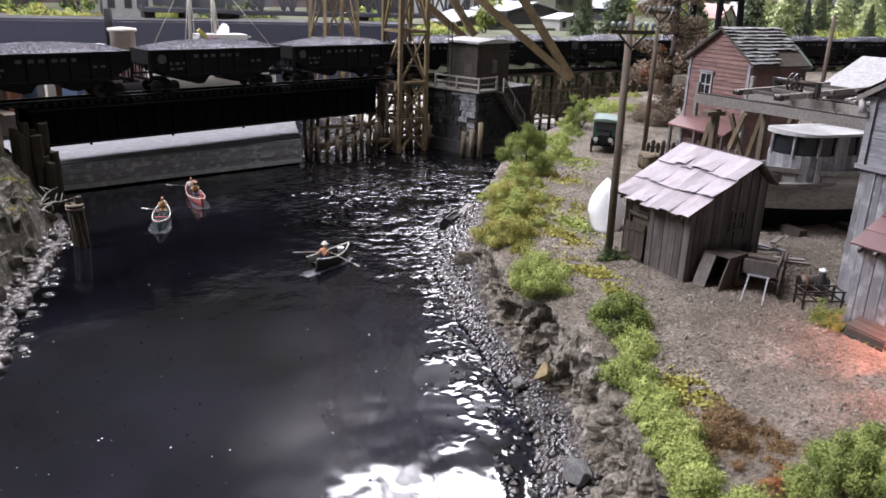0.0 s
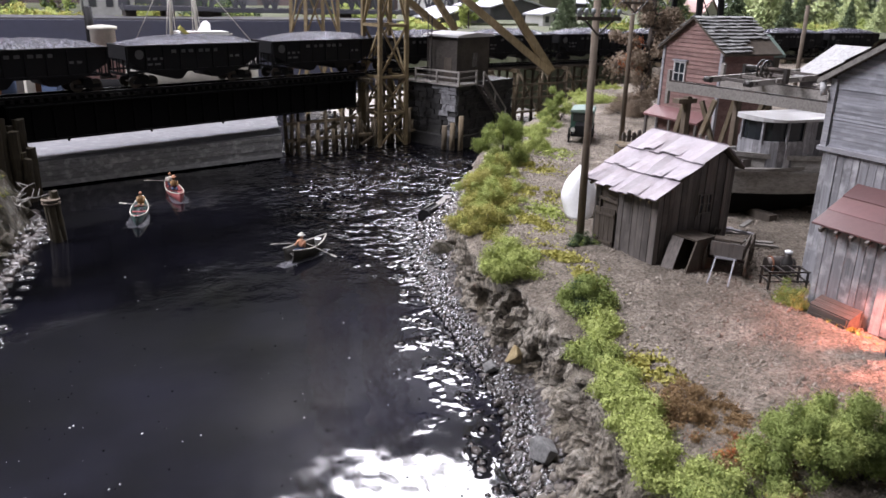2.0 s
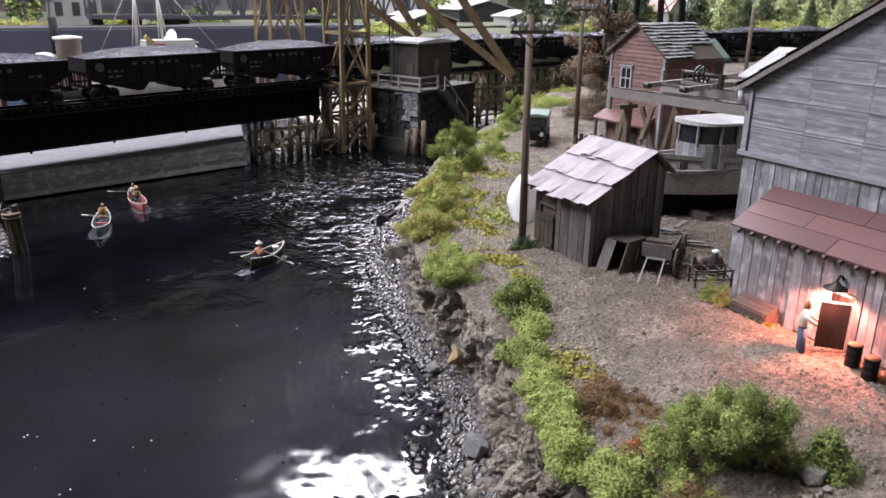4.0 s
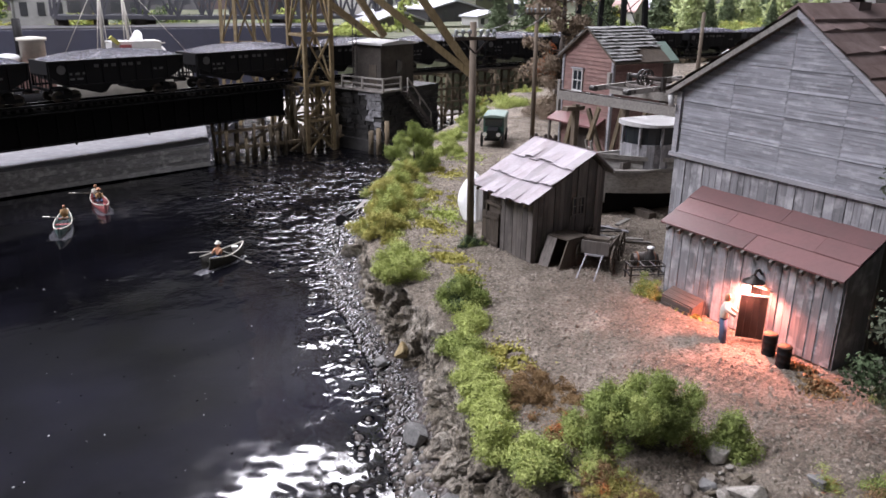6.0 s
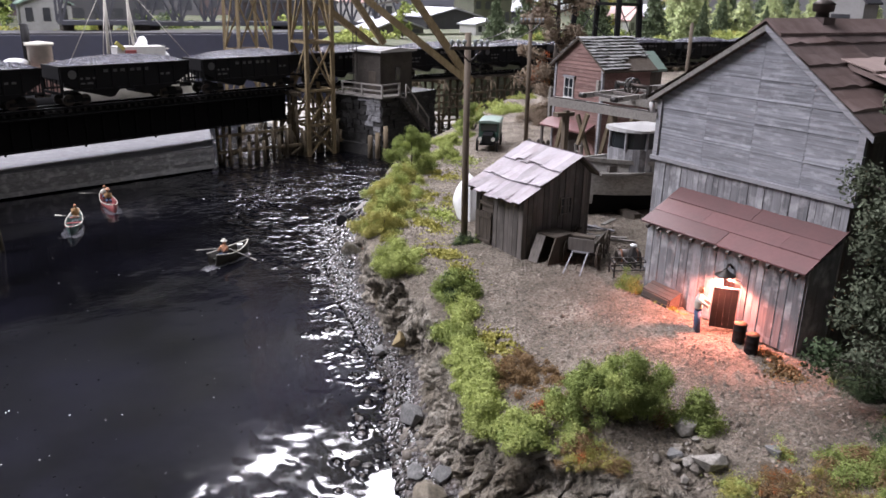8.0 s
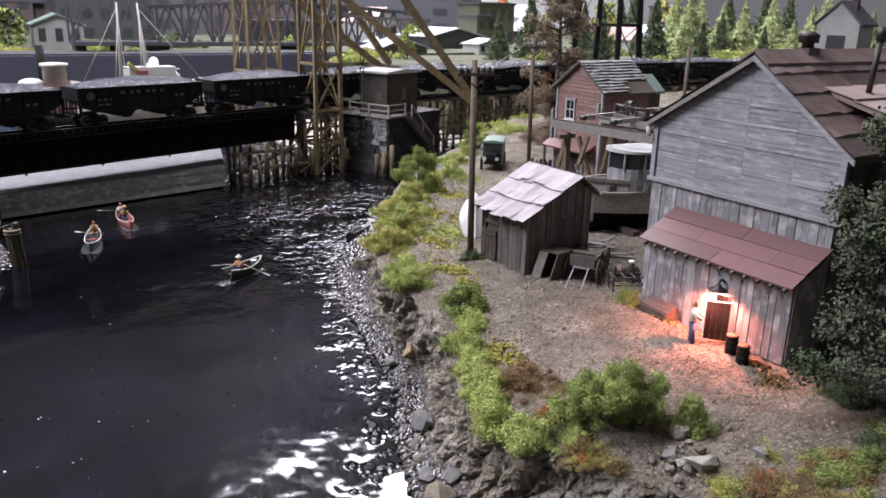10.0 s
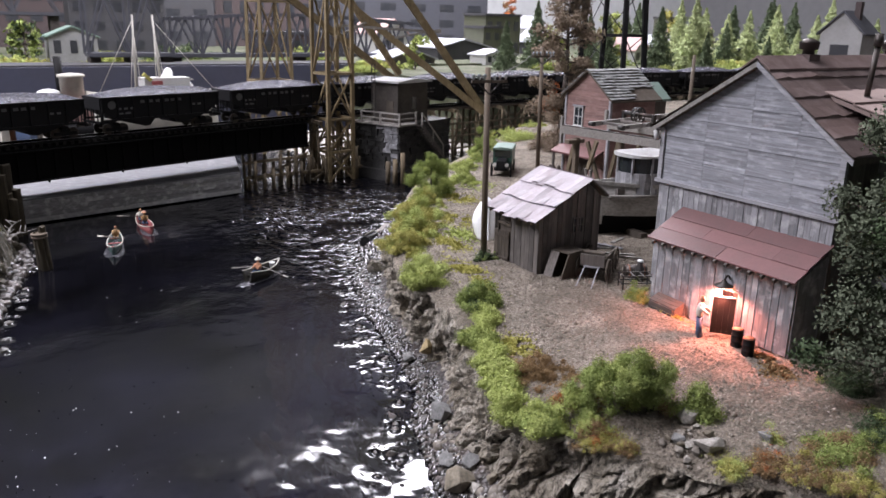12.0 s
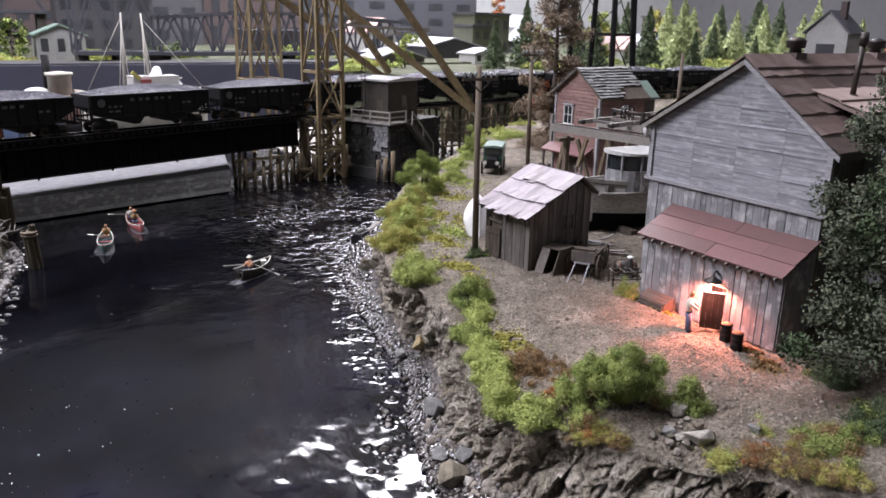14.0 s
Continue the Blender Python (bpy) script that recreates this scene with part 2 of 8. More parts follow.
def box(bm, x0, y0, z0, x1, y1, z1, m=None, mat=0):
    pts = [(x0, y0, z0), (x1, y0, z0), (x1, y1, z0), (x0, y1, z0), (x0, y0, z1), (x1, y0, z1), (x1, y1, z1), (x0, y1, z1)]
    vs = [bm.verts.new(m @ Vector(p) if m else p) for p in pts]
    for f in BOX_FACES:
        bm.faces.new([vs[i] for i in f]).material_index = mat
    return vs


def beam(bm, p, q, w, h=None, up=(0, 0, 1), mat=0):
    """A squared timber from p to q."""
    h = h or w
    p, q, up = Vector(p), Vector(q), Vector(up)
    d = (q - p).normalized()
    s = d.cross(up)
    s = s.normalized() if s.length > 1e-4 else Vector((1, 0, 0))
    u = s.cross(d).normalized()
    vs = [bm.verts.new(c + s * a * w / 2 + u * b * h / 2) for c in (p, q) for a, b in ((-1, -1), (1, -1), (1, 1), (-1, 1))]
    for f in BOX_FACES:
        bm.faces.new([vs[i] for i in f]).material_index = mat


def rod(bm, p, q, r0, r1=None, n=10, mat=0):
    r1 = r0 if r1 is None else r1
    p, q = Vector(p), Vector(q)
    d = (q - p).normalized()
    s = d.orthogonal().normalized()
    u = d.cross(s)
    rings = [[bm.verts.new(c + (s * math.cos(a) + u * math.sin(a)) * r) for a in (2 * math.pi * i / n for i in range(n))] for c, r in ((p, r0), (q, r1))]
    for i in range(n):
        f = bm.faces.new((rings[0][i], rings[0][(i + 1) % n], rings[1][(i + 1) % n], rings[1][i]))
        f.material_index, f.smooth = mat, True
    for ring in (rings[0][::-1], rings[1]):
        bm.faces.new(ring).material_index = mat


def prism(bm, outline, axis, a, b, mat=0):
    """An outline in the plane across an axis, drawn out from a to b along it."""
    def at(p, v):
        return {"x": (v, p[0], p[1]), "y": (p[0], v, p[1]), "z": (p[0], p[1], v)}[axis]
    lo, hi = [[bm.verts.new(at(p, v)) for p in outline] for v in (a, b)]
    n = len(outline)
    for i in range(n):
        bm.faces.new((lo[i], lo[(i + 1) % n], hi[(i + 1) % n], hi[i])).material_index = mat
    bm.faces.new(lo[::-1]).material_index = mat
    bm.faces.new(hi).material_index = mat


def frame_ring(name, outline, w, axis, a, b, mat, parent, label=""):
    """A four-sided frame, w wide, inside an outline across an axis."""
    cx, cy = sum(p[0] for p in outline) / 4, sum(p[1] for p in outline) / 4
    inner = [(x + math.copysign(w, cx - x), y + math.copysign(w, cy - y)) for x, y in outline]
    bm = bmesh.new()
    def at(p, v):
        return {"x": (v, p[0], p[1]), "y": (p[0], v, p[1]), "z": (p[0], p[1], v)}[axis]
    rings = [[bm.verts.new(at(p, v)) for p in ring] for ring, v in ((outline, a), (outline, b), (inner, b), (inner, a))]
    for k in range(4):
        for i in range(4):
            bm.faces.new((rings[k][i], rings[k][(i + 1) % 4], rings[(k + 1) % 4][(i + 1) % 4], rings[(k + 1) % 4][i]))
    return part(name, bm, mat, parent, label)


def lathe(bm, x, y, profile, n=14, mat=0):
    rings = [[bm.verts.new((x + r * math.cos(2 * math.pi * i / n), y + r * math.sin(2 * math.pi * i / n), z)) for i in range(n)] for r, z in profile]
    for a, b in zip(rings, rings[1:]):
        for i in range(n):
            f = bm.faces.new((a[i], a[(i + 1) % n], b[(i + 1) % n], b[i]))
            f.material_index, f.smooth = mat, True
    bm.faces.new(rings[0][::-1]).material_index = mat
    bm.faces.new(rings[-1]).material_index = mat


def loft(bm, sections, closed=False, cap=True, mat=0, smooth=True):
    """A skin over sections of equally many points."""
    rings = [[bm.verts.new(p) for p in s] for s in sections]
    n = len(rings[0])
    for a, b in zip(rings, rings[1:]):
        for i in range(n if closed else n - 1):
            f = bm.faces.new((a[i], a[(i + 1) % n], b[(i + 1) % n], b[i]))
            f.material_index, f.smooth = mat, smooth
    if cap and closed:
        bm.faces.new(rings[0][::-1]).material_index = mat
        bm.faces.new(rings[-1]).material_index = mat


def raw_mesh(name, verts, faces, mats, smooth=False):
    me = bpy.data.meshes.new(name)
    me.from_pydata((np.asarray(verts) * CM).tolist(), [], faces)
    for m in mats if isinstance(mats, (list, tuple)) else [mats]:
        me.materials.append(m)
    if smooth:
        me.polygons.foreach_set("use_smooth", [True] * len(me.polygons))
    return me


def ico(level=1):
    bm = bmesh.new()
    bmesh.ops.create_icosphere(bm, subdivisions=level, radius=1.0)
    v = np.array([p.co[:] for p in bm.verts])
    f = [[q.index for q in p.verts] for p in bm.faces]
    bm.free()
    return v, f


ICO1, ICO2 = ico(1), ico(2)
OCTA = (np.array([(1, 0, 0), (-1, 0, 0), (0, 1, 0), (0, -1, 0), (0, 0, 1), (0, 0, -1)], float), [(0, 2, 4), (2, 1, 4), (1, 3, 4), (3, 0, 4), (2, 0, 5), (1, 2, 5), (3, 1, 5), (0, 3, 5)])


def scatter(name, places, radii, mats, rng, template=ICO1, rough=0.3, flat=1.0, smooth=False, span=(0.65, 1.3)):
    """Many small lumps in one mesh: each turned, squashed and dented by chance."""
    tv, tf = template
    tf = np.array(tf)
    k, n = len(tv), len(places)
    sc = rng.uniform(*span, (n, 1, 3)) * np.array([1, 1, flat])
    dent = 1 + rng.uniform(-rough, rough, (n, k, 1))
    ang = rng.uniform(0, 2 * math.pi, n)
    v = tv[None] * sc * dent * np.asarray(radii)[:, None, None]
    c, s = np.cos(ang)[:, None], np.sin(ang)[:, None]
    x, y = v[..., 0] * c - v[..., 1] * s, v[..., 0] * s + v[..., 1] * c
    v = np.stack([x, y, v[..., 2]], -1) + np.asarray(places)[:, None]
    f = (tf[None] + (np.arange(n) * k)[:, None, None]).reshape(-1, tf.shape[1])
    return raw_mesh(name, v.reshape(-1, 3), f.tolist(), mats, smooth)


def leaves(name, places, sizes, mats, rng, aspect=0.5, pick=None, facing=None, jitter=0.55):
    """Many small folded leaves in one mesh, turned by chance or roughly along the given normals."""
    n = len(places)
    u, w = rng.normal(size=(n, 3)), rng.normal(size=(n, 3))
    if facing is not None:
        k = facing + rng.normal(0, jitter, (n, 3))
        k /= np.linalg.norm(k, axis=1)[:, None] + 1e-6
        u = np.cross(k, w)
    u /= np.linalg.norm(u, axis=1)[:, None] + 1e-6
    w = np.cross(u, w) if facing is None else np.cross(k, u)
    w /= np.linalg.norm(w, axis=1)[:, None] + 1e-6
    k = np.cross(u, w)
    s = np.asarray(sizes)[:, None]
    p = np.asarray(places)
    fold = k * s * rng.uniform(-0.35, 0.35, (n, 1))
    wide = w * s * aspect * rng.uniform(0.7, 1.3, (n, 1))
    v = np.stack([p + u * s, p + wide + fold, p - u * s, p - wide + fold], 1).reshape(-1, 3) * CM
    me = bpy.data.meshes.new(name)
    me.vertices.add(4 * n)
    me.vertices.foreach_set("co", v.ravel().astype(np.float32))
    me.loops.add(4 * n)
    me.loops.foreach_set("vertex_index", np.arange(4 * n, dtype=np.int32))
    me.polygons.add(n)
    me.polygons.foreach_set("loop_start", np.arange(0, 4 * n, 4, dtype=np.int32))
    for m in mats:
        me.materials.append(m)
    if pick is not None:
        me.polygons.foreach_set("material_index", np.asarray(pick, dtype=np.int32))
    me.update(calc_edges=True)
    return me


def fbm(x, y, z=0.0, octaves=4):
    return noise.fractal(Vector((x, y, z)), 1.0, 2.0, octaves)


# ---- the ground of the point of land ----
SHORE_Y = [-6, 0, 5, 7.5, 10, 14, 17.4, 20.8, 26, 31.5, 37.5, 42, 46, 52, 60, 66, 80]
SHORE_X = [26, 19.0, 14.0, 12.0, 11.0, 12.0, 13.3, 15.2, 16.6, 17.6, 19.6, 22, 25, 31.0, 42.5, 51, 70]
BRINK_X = [28.5, 22.0, 17.5, 15.7, 14.1, 14.3, 15.8, 16.9, 17.5, 19.2, 22.6, 26, 28.6, 33.8, 45.0, 54, 72]


def beach_share(y):
    """How much of the strip below the brink is pebble beach rather than rock face."""
    return float(np.interp(y, [8, 12, 17, 23], [0.5, 0.46, 0.52, 0.76]))


def shore(y):
    return float(np.interp(y, SHORE_Y, SHORE_X))


def brink(y):
    return float(np.interp(y, SHORE_Y, BRINK_X))


def land(x, y):
    """Height of the ground behind the brink."""
    base = np.interp(y, [0, 10, 20, 30, 45, 60, 90], [3.5, 3.75, 4.1, 4.2, 4.25, 4.5, 5.5])
    rise = np.interp(x, [24, 36, 41, 48, 60, 110], [0, 0, 0.1, 0.6, 1.3, 3.0])
    soft = 0.14 * fbm(x * 0.35, y * 0.35, 3.1, 3) + 0.03 * fbm(x * 2.2, y * 2.2, 9.0, 3)
    edge = max(0.0, 1 - (x - brink(y)) / 3.0)
    return float(base + rise + soft - 0.55 * edge * edge)


def build_land():
    ys = np.concatenate([np.arange(-6, 6, 0.055), np.arange(6, 28, 0.11), np.arange(28, 40, 0.2), np.arange(40, 66, 0.4)])
    na, nb, nc = 12, 84, 150

    def crag(y, z, scale, seed, tilt):
        """Broken facets: each cell of rock stands out and leans its own way."""
        q = Vector((y * scale + 0.25 * z * scale, z * scale * 0.45 - 0.12 * y * scale, seed))
        q += 0.35 * Vector((fbm(y * scale, z * scale, seed + 5, 2), fbm(y * scale, z * scale, seed + 8, 2), 0))
        dist, pts = noise.voronoi(q)
        h = noise.cell_vector(pts[0] * 7.3 + Vector((seed, 0, 0)))
        d = q - pts[0]
        edge = min(1.0, (dist[1] - dist[0]) * 5.0)
        return (h.x - 0.5) + tilt * ((h.y - 0.5) * d.x + (h.z - 0.5) * d.y) * 2 - 0.55 * (1 - edge)

    verts = []
    run, last = 0.0, (shore(-6), -6)
    for y in ys:
        run += math.hypot(brink(y) - last[0], y - last[1])
        last = (brink(y), y)
        lean = (brink(y + 1.2) - brink(y - 1.2)) / 2.4
        nx, ny = -1 / math.hypot(1, lean), lean / math.hypot(1, lean)    # outwards from the face
        s = shore(y) + 0.35 * fbm(y * 0.6, 1.7, 0, 3)
        b = brink(y) + 0.5 * fbm(y * 0.5, 5.2, 0, 4)
        top = land(b, y)
        beach = beach_share(y) + 0.08 * fbm(y * 0.3, 8.8)
        for i in range(na):                    # under water and beach
            u = i / na
            x = s - 3 + (3 + (b - s) * beach) * u
            d = max(0.0, (x - s))
            z = -0.9 + 0.9 * min(1, (x - s + 3) / 3) + 0.5 * d
            verts.append((x, y, z + 0.1 * fbm(x * 1.5, y * 1.5, 2.0, 3)))
        x0 = s + (b - s) * beach
        z0 = 0.5 * (x0 - s)
        for i in range(nb):                    # the rock face, in broken ledges
            u = i / nb
            z = z0 + (top - z0) * (u ** 0.95)
            x = x0 + (b - x0) * (u ** 1.15)
            k = math.sin(math.pi * min(1, u * 1.05)) ** 0.5 if u > 0 else 0
            out = 0.34 * crag(run, z, 0.5, 2.0, 1.1) + 0.5 * crag(run, z, 1.15, 6.0, 1.5) + 0.13 * crag(run, z, 3.2, 9.0, 1.3)
            out += 0.25 * fbm(run * 0.5, z * 0.8, 3.0, 3) + 0.1 * fbm(run * 3.3, z * 4.1, x + 3, 3)
            verts.append((x + k * out * nx, y + k * out * ny + k * 0.1 * fbm(x, y, z * 2 + 7), z + k * 0.12 * fbm(y * 1.9, z * 2.0, 1.0, 3)))
        for i in range(nc):                    # the top
            u = (i / (nc - 1)) ** 1.7
            x = b + (75 - b) * u
            verts.append((x, y, land(x, y) + (0.035 * fbm(x * 5, y * 5, 1.0, 2) if x < 45 else 0)))
    w = na + nb + nc
    faces, idx = [], []
    for j in range(len(ys) - 1):
        for i in range(w - 1):
            a = j * w + i
            faces.append((a, a + 1, a + w + 1, a + w))
            idx.append(2 if i < na + 2 else 0 if i < na + nb else 1)
    me = raw_mesh("ground", verts, faces, [M_ROCK, M_GRAVEL, M_BEACH])
    me.polygons.foreach_set("material_index", idx)
    tagged(new("ground", me), "gravel-covered point of land with a broken rock bluff above the water", "ground", kind="structure")


build_land()


# ---- water and room ----
def water_material():
    m, t, b = nodes_of("dark_resin_water", 0.085)
    b.inputs["Base Color"].default_value = (0.006, 0.006, 0.007, 1)
    b.inputs["IOR"].default_value = 1.55
    b.inputs["Coat Weight"].default_value, b.inputs["Coat Roughness"].default_value = 0.1, 0.22
    v = coords(t, spin=False)
    n1 = noise_tex(t, v, 0.16, 3, 0.5)
    n2 = noise_tex(t, v, 0.75, 4, 0.55)
    far = nd(t, "ShaderNodeSeparateXYZ", Vector=v)
    def span(out, lo, hi, a, b):
        r = nd(t, "ShaderNodeMapRange", Value=out)
        r.interpolation_type = "SMOOTHSTEP"
        for k, val in zip((1, 2, 3, 4), (lo, hi, a, b)):
            r.inputs[k].default_value = val
        return r.outputs[0]
    def times(p, q):
        m2 = nd(t, "ShaderNodeMath")
        m2.operation = "MULTIPLY"
        t.links.new(p, m2.inputs[0])
        t.links.new(q, m2.inputs[1])
        return m2.outputs[0]
    def plus(p, q):
        m2 = nd(t, "ShaderNodeMath")
        t.links.new(p, m2.inputs[0])
        t.links.new(q, m2.inputs[1])
        return m2.outputs[0]
    X, Y = far.outputs[0], far.outputs[1]
    bank = nd(t, "ShaderNodeVectorMath", Vector=v)       # how far out from the slanting shore
    bank.operation = "DOT_PRODUCT"
    bank.inputs[1].default_value = (1.0, -0.37, 0.0)
    patch = ramp(t, noise_tex(t, v, 0.35, 3), [(0.5, (0.08, 0.08, 0.08)), (0.64, (1, 1, 1))])
    fine = noise_tex(t, v, 0.85, 3, 0.5)
    lap = noise_tex(t, v, 0.5, 3, 0.45)
    tuft = ramp(t, noise_tex(t, coords(t, (1.0, 0.55, 1), False), 0.3, 4, 0.6), [(0.4, (0.12, 0.12, 0.12)), (0.55, (1, 1, 1))])
    rip = noise_tex(t, coords(t, (1.1, 0.8, 1), False), 0.26, 3, 0.4)
    total = times(n2, times(span(Y, 20, 50, 0.1, 1.0), span(X, 2, 16, 0.012, 0.06)))
    total = plus(total, times(fine, times(times(span(X, 11.5, 24, 0.0, 0.46), span(Y, 28, 44, 0.0, 1.0)), tuft)))
    total = plus(total, times(lap, times(span(bank.outputs["Value"], 2.4, 6.9, 0.0, 0.25), times(patch, span(Y, 16, 26, 0.07, 1.0)))))
    total = plus(total, times(rip, times(span(Y, 11, 25, 0.85, 0.0), span(X, -14, 4, 0.25, 1.0))))
    total = plus(total, times(n1, span(X, 2, 13, 0.03, 0.16)))
    add = nd(t, "ShaderNodeMath")
    t.links.new(total, add.inputs[0])
    add.inputs[1].default_value = 0.0
    bump(t, b, add.outputs[0], 1.0, 1.0)
    t.links.new(b.inputs["Normal"].links[0].from_socket, b.inputs["Coat Normal"])
    haze = noise_tex(t, v, 0.1, 5, 0.6)
    t.links.new(ramp(t, noise_tex(t, coords(t, (1, 0.7, 1), False), 0.24, 8, 0.68), [(0.42, (0.03,) * 3), (0.62, (0.15,) * 3)]), b.inputs["Coat Weight"])
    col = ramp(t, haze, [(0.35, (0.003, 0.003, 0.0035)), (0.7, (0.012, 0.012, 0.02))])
    sheen = ramp(t, span(Y, 14, 46, 1.0, 0.0), [(0.0, (0.3, 0.3, 0.3)), (1.0, (1.3, 1.3, 1.4))])   # paler towards the front: the ceiling's reflection put into the colour
    col = mix(t, 1.0, col, sheen, "MULTIPLY")
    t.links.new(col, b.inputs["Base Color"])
    return m


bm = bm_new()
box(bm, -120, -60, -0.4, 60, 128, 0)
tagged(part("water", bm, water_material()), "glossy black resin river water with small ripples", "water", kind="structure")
M_WALL = paint("painted_grey_backdrop", (0.78, 0.79, 0.8), 0.9, dirt=0.15, dirt_color=(0.3, 0.31, 0.33), scale=0.05)
M_VALANCE = paint("dark_upper_wall", (0.05, 0.05, 0.055), 0.9, dirt=0.2, scale=0.05)
M_CEIL = paint("ceiling_tiles", (0.85, 0.85, 0.87), 0.9, dirt=0.2, dirt_color=(0.7, 0.7, 0.7), scale=0.04)
M_ROOM = paint("pale_room_wall", (0.26, 0.26, 0.27), 0.9, dirt=0.2, dirt_color=(0.2, 0.2, 0.21), scale=0.04)
for nm, b6, mt in (("wall_far", (-300, 370, -60, 420, 375, 60), M_WALL), ("wall_far_upper", (-300, 369, 60, 420, 375, 131), M_VALANCE),
                   ("wall_near", (-300, -255, -60, 420, -250, 131), M_ROOM), ("wall_west", (-305, -255, -60, -300, 375, 131), M_ROOM),
                   ("wall_east", (420, -255, -60, 425, 375, 131), M_ROOM), ("ceiling", (-305, -255, 131, 425, 375, 135), M_CEIL),
                   ("floor", (-305, -255, -65, 425, 375, -60), M_ROOM)):
    bm = bm_new()
    box(bm, *b6)
    tagged(part(nm, bm, mt), "plain room surface round the layout", nm.split("_")[0], kind="structure")


# ---- weathered grey barn with a lean-to ----
M_DOOR = wood("dark_door_planks", (0.035, 0.027, 0.022), "z", 0.3, wear=(0.07, 0.06, 0.05))
def boards(parent, name, mat, x, y0, y1, z_low, z_top, w, thick, rng, batten=0.0):
    """Upright boards side by side along y on the face x (towards -x); z_top is a function of y."""
    y = y0
    while y < y1 - 0.02:
        ww = min(w * rng.uniform(0.75, 1.25), y1 - y)
        bm = bm_new()
        za, zb = z_top(y), z_top(y + ww)
        lo = z_low + rng.uniform(-0.03, 0.05)
        t = thick * rng.uniform(0.7, 1.3)
        prism(bm, [(y + 0.012, lo), (y + ww - 0.012, lo), (y + ww - 0.012, zb), (y + 0.012, za)], "x", x - t, x)
        part(name, bm, mat, parent)
        y += ww


def barn():
    rng = random.Random(4)
    b = thing("barn", 28.4, 13.85, 3.6, label="weathered grey board barn with gabled roof and a red-roofed lean-to", category="building")
    # local: x into the barn, y to its left, z from 3.6
    yl, yr, yp, trim, eave, peak, deep = 4.95, -4.85, -0.3, 6.1, 8.95, 12.2, 22.0
    bm = bm_new()
    prism(bm, [(yr, 0), (yl, 0), (yl, eave), (yp, peak), (yr, eave)], "x", 0.02, deep)
    part("wall_core", bm, M_BROWN_V, b, "dark board inner wall")
    boards(b, "board", M_GREY_V, 0.02, yr, yl, 0.3, lambda y: trim - 0.05, 0.36, 0.07, rng)
    # clapboards of the gable, in four runs with staggered butt joints
    rows = 50
    dz = (peak - trim - 0.15) / rows
    for i in range(rows):
        z = trim + 0.12 + i * dz
        half = lambda s: (peak - z - dz * 0.6) / (peak - eave)
        l = yp + (yl - yp) * half(1) if z > eave else yl
        r = yp + (yr - yp) * half(1) if z > eave else yr
        cuts = [r] + [c + (0.025 if i % 2 else -0.025) for c in (-2.6, -0.15, 2.3) if r + 0.3 < c < l - 0.3] + [l]
        for a, c in zip(cuts, cuts[1:]):
            bm = bm_new()
            o = 0.03 if i in (9, 10, 19, 27, 34) else rng.uniform(-0.006, 0.008)
            vs = box(bm, -0.036 - o, a + 0.008, z + rng.uniform(-0.006, 0.006), 0.02, c - 0.008, z + dz * 1.08)
            for v in vs:
                if v.co.z > z + dz * 0.5 and v.co.x < 0:
                    v.co.x = -0.022
            part("clapboard", bm, M_GREY_H, b)
    bm = bm_new()
    box(bm, -0.22, yr - 0.2, trim - 0.06, 0.0, yl + 0.2, trim + 0.12)
    part("trim_board", bm, M_TRIM, b)
    for y, s in ((yl, 1), (yr, -1)):
        bm = bm_new()
        box(bm, -0.14, y - 0.13, trim + 0.12, 0.05, y + 0.13, eave - 0.1)
        part("corner_board", bm, M_TRIM, b)
    boards_side(b, rng, yr, deep, eave)
    bm = bm_new()
    for p, q in (((0.3, yl + 0.42, eave - 0.12), (-0.28, yl + 0.4, eave - 0.2)), ((-0.28, yl + 0.4, eave - 0.2), (-0.32, yl + 0.22, eave - 0.75))):
        rod(bm, p, q, 0.13, n=10)
    part("gutter_spout", bm, M_CABROOF, b, "short pale gutter spout")
    # roof: two thick slopes with barge boards and tar-paper courses
    ov, x0 = 0.55, -0.42
    for s in (1, -1):
        yy = yl if s > 0 else yr
        ye = yy + s * ov
        ze = eave - ov * (peak - eave) / abs(yy - yp)
        bm = bm_new()
        prism(bm, [(yp, peak), (ye, ze), (ye, ze + 0.22), (yp, peak + 0.24)], "x", x0 + 0.08, deep + 0.3)
        part("roof_deck", bm, M_DARKWOOD, b)
        bm = bm_new()
        prism(bm, [(yp, peak - 0.02), (ye, ze - 0.02), (ye, ze + 0.2), (yp, peak + 0.22)], "x", x0, x0 + 0.09)
        part("barge_board", bm, M_TRIM if s < 0 else M_BEAM, b)
        for k in range(5):
            u0, u1 = k / 5, (k + 1.12) / 5
            x = x0 - 0.05
            while x < deep:
                ln = rng.uniform(3.2, 5.2)
                bm = bm_new()
                n = 8
                loft(bm, [[(min(x + ln * i / n, deep + 0.4), ye * (1 - q) + yp * q, ze + (peak - ze) * q + 0.26 + lift) for q, lift in ((1 - u0, 0.03), (1 - (u0 + u1) / 2, 0.05), (max(0, 1 - u1), 0.13 + 0.12 * fbm(x * 1.3 + i * 0.6, k * 7.0)), (max(0, 1 - u1), 0.02))] for i in range(n + 1)], smooth=False)
                part("tar_paper_sheet", bm, M_TAR, b)
                x += ln - 0.1
    bm = bm_new()
    x = x0 - 0.05
    prism(bm, [(yp - 0.75, peak - 0.18), (yp, peak + 0.36), (yp + 0.75, peak - 0.18), (yp + 0.75, peak - 0.08), (yp, peak + 0.46), (yp - 0.75, peak - 0.08)], "x", x, deep + 0.3)
    part("ridge_cap", bm, M_TAR, b)
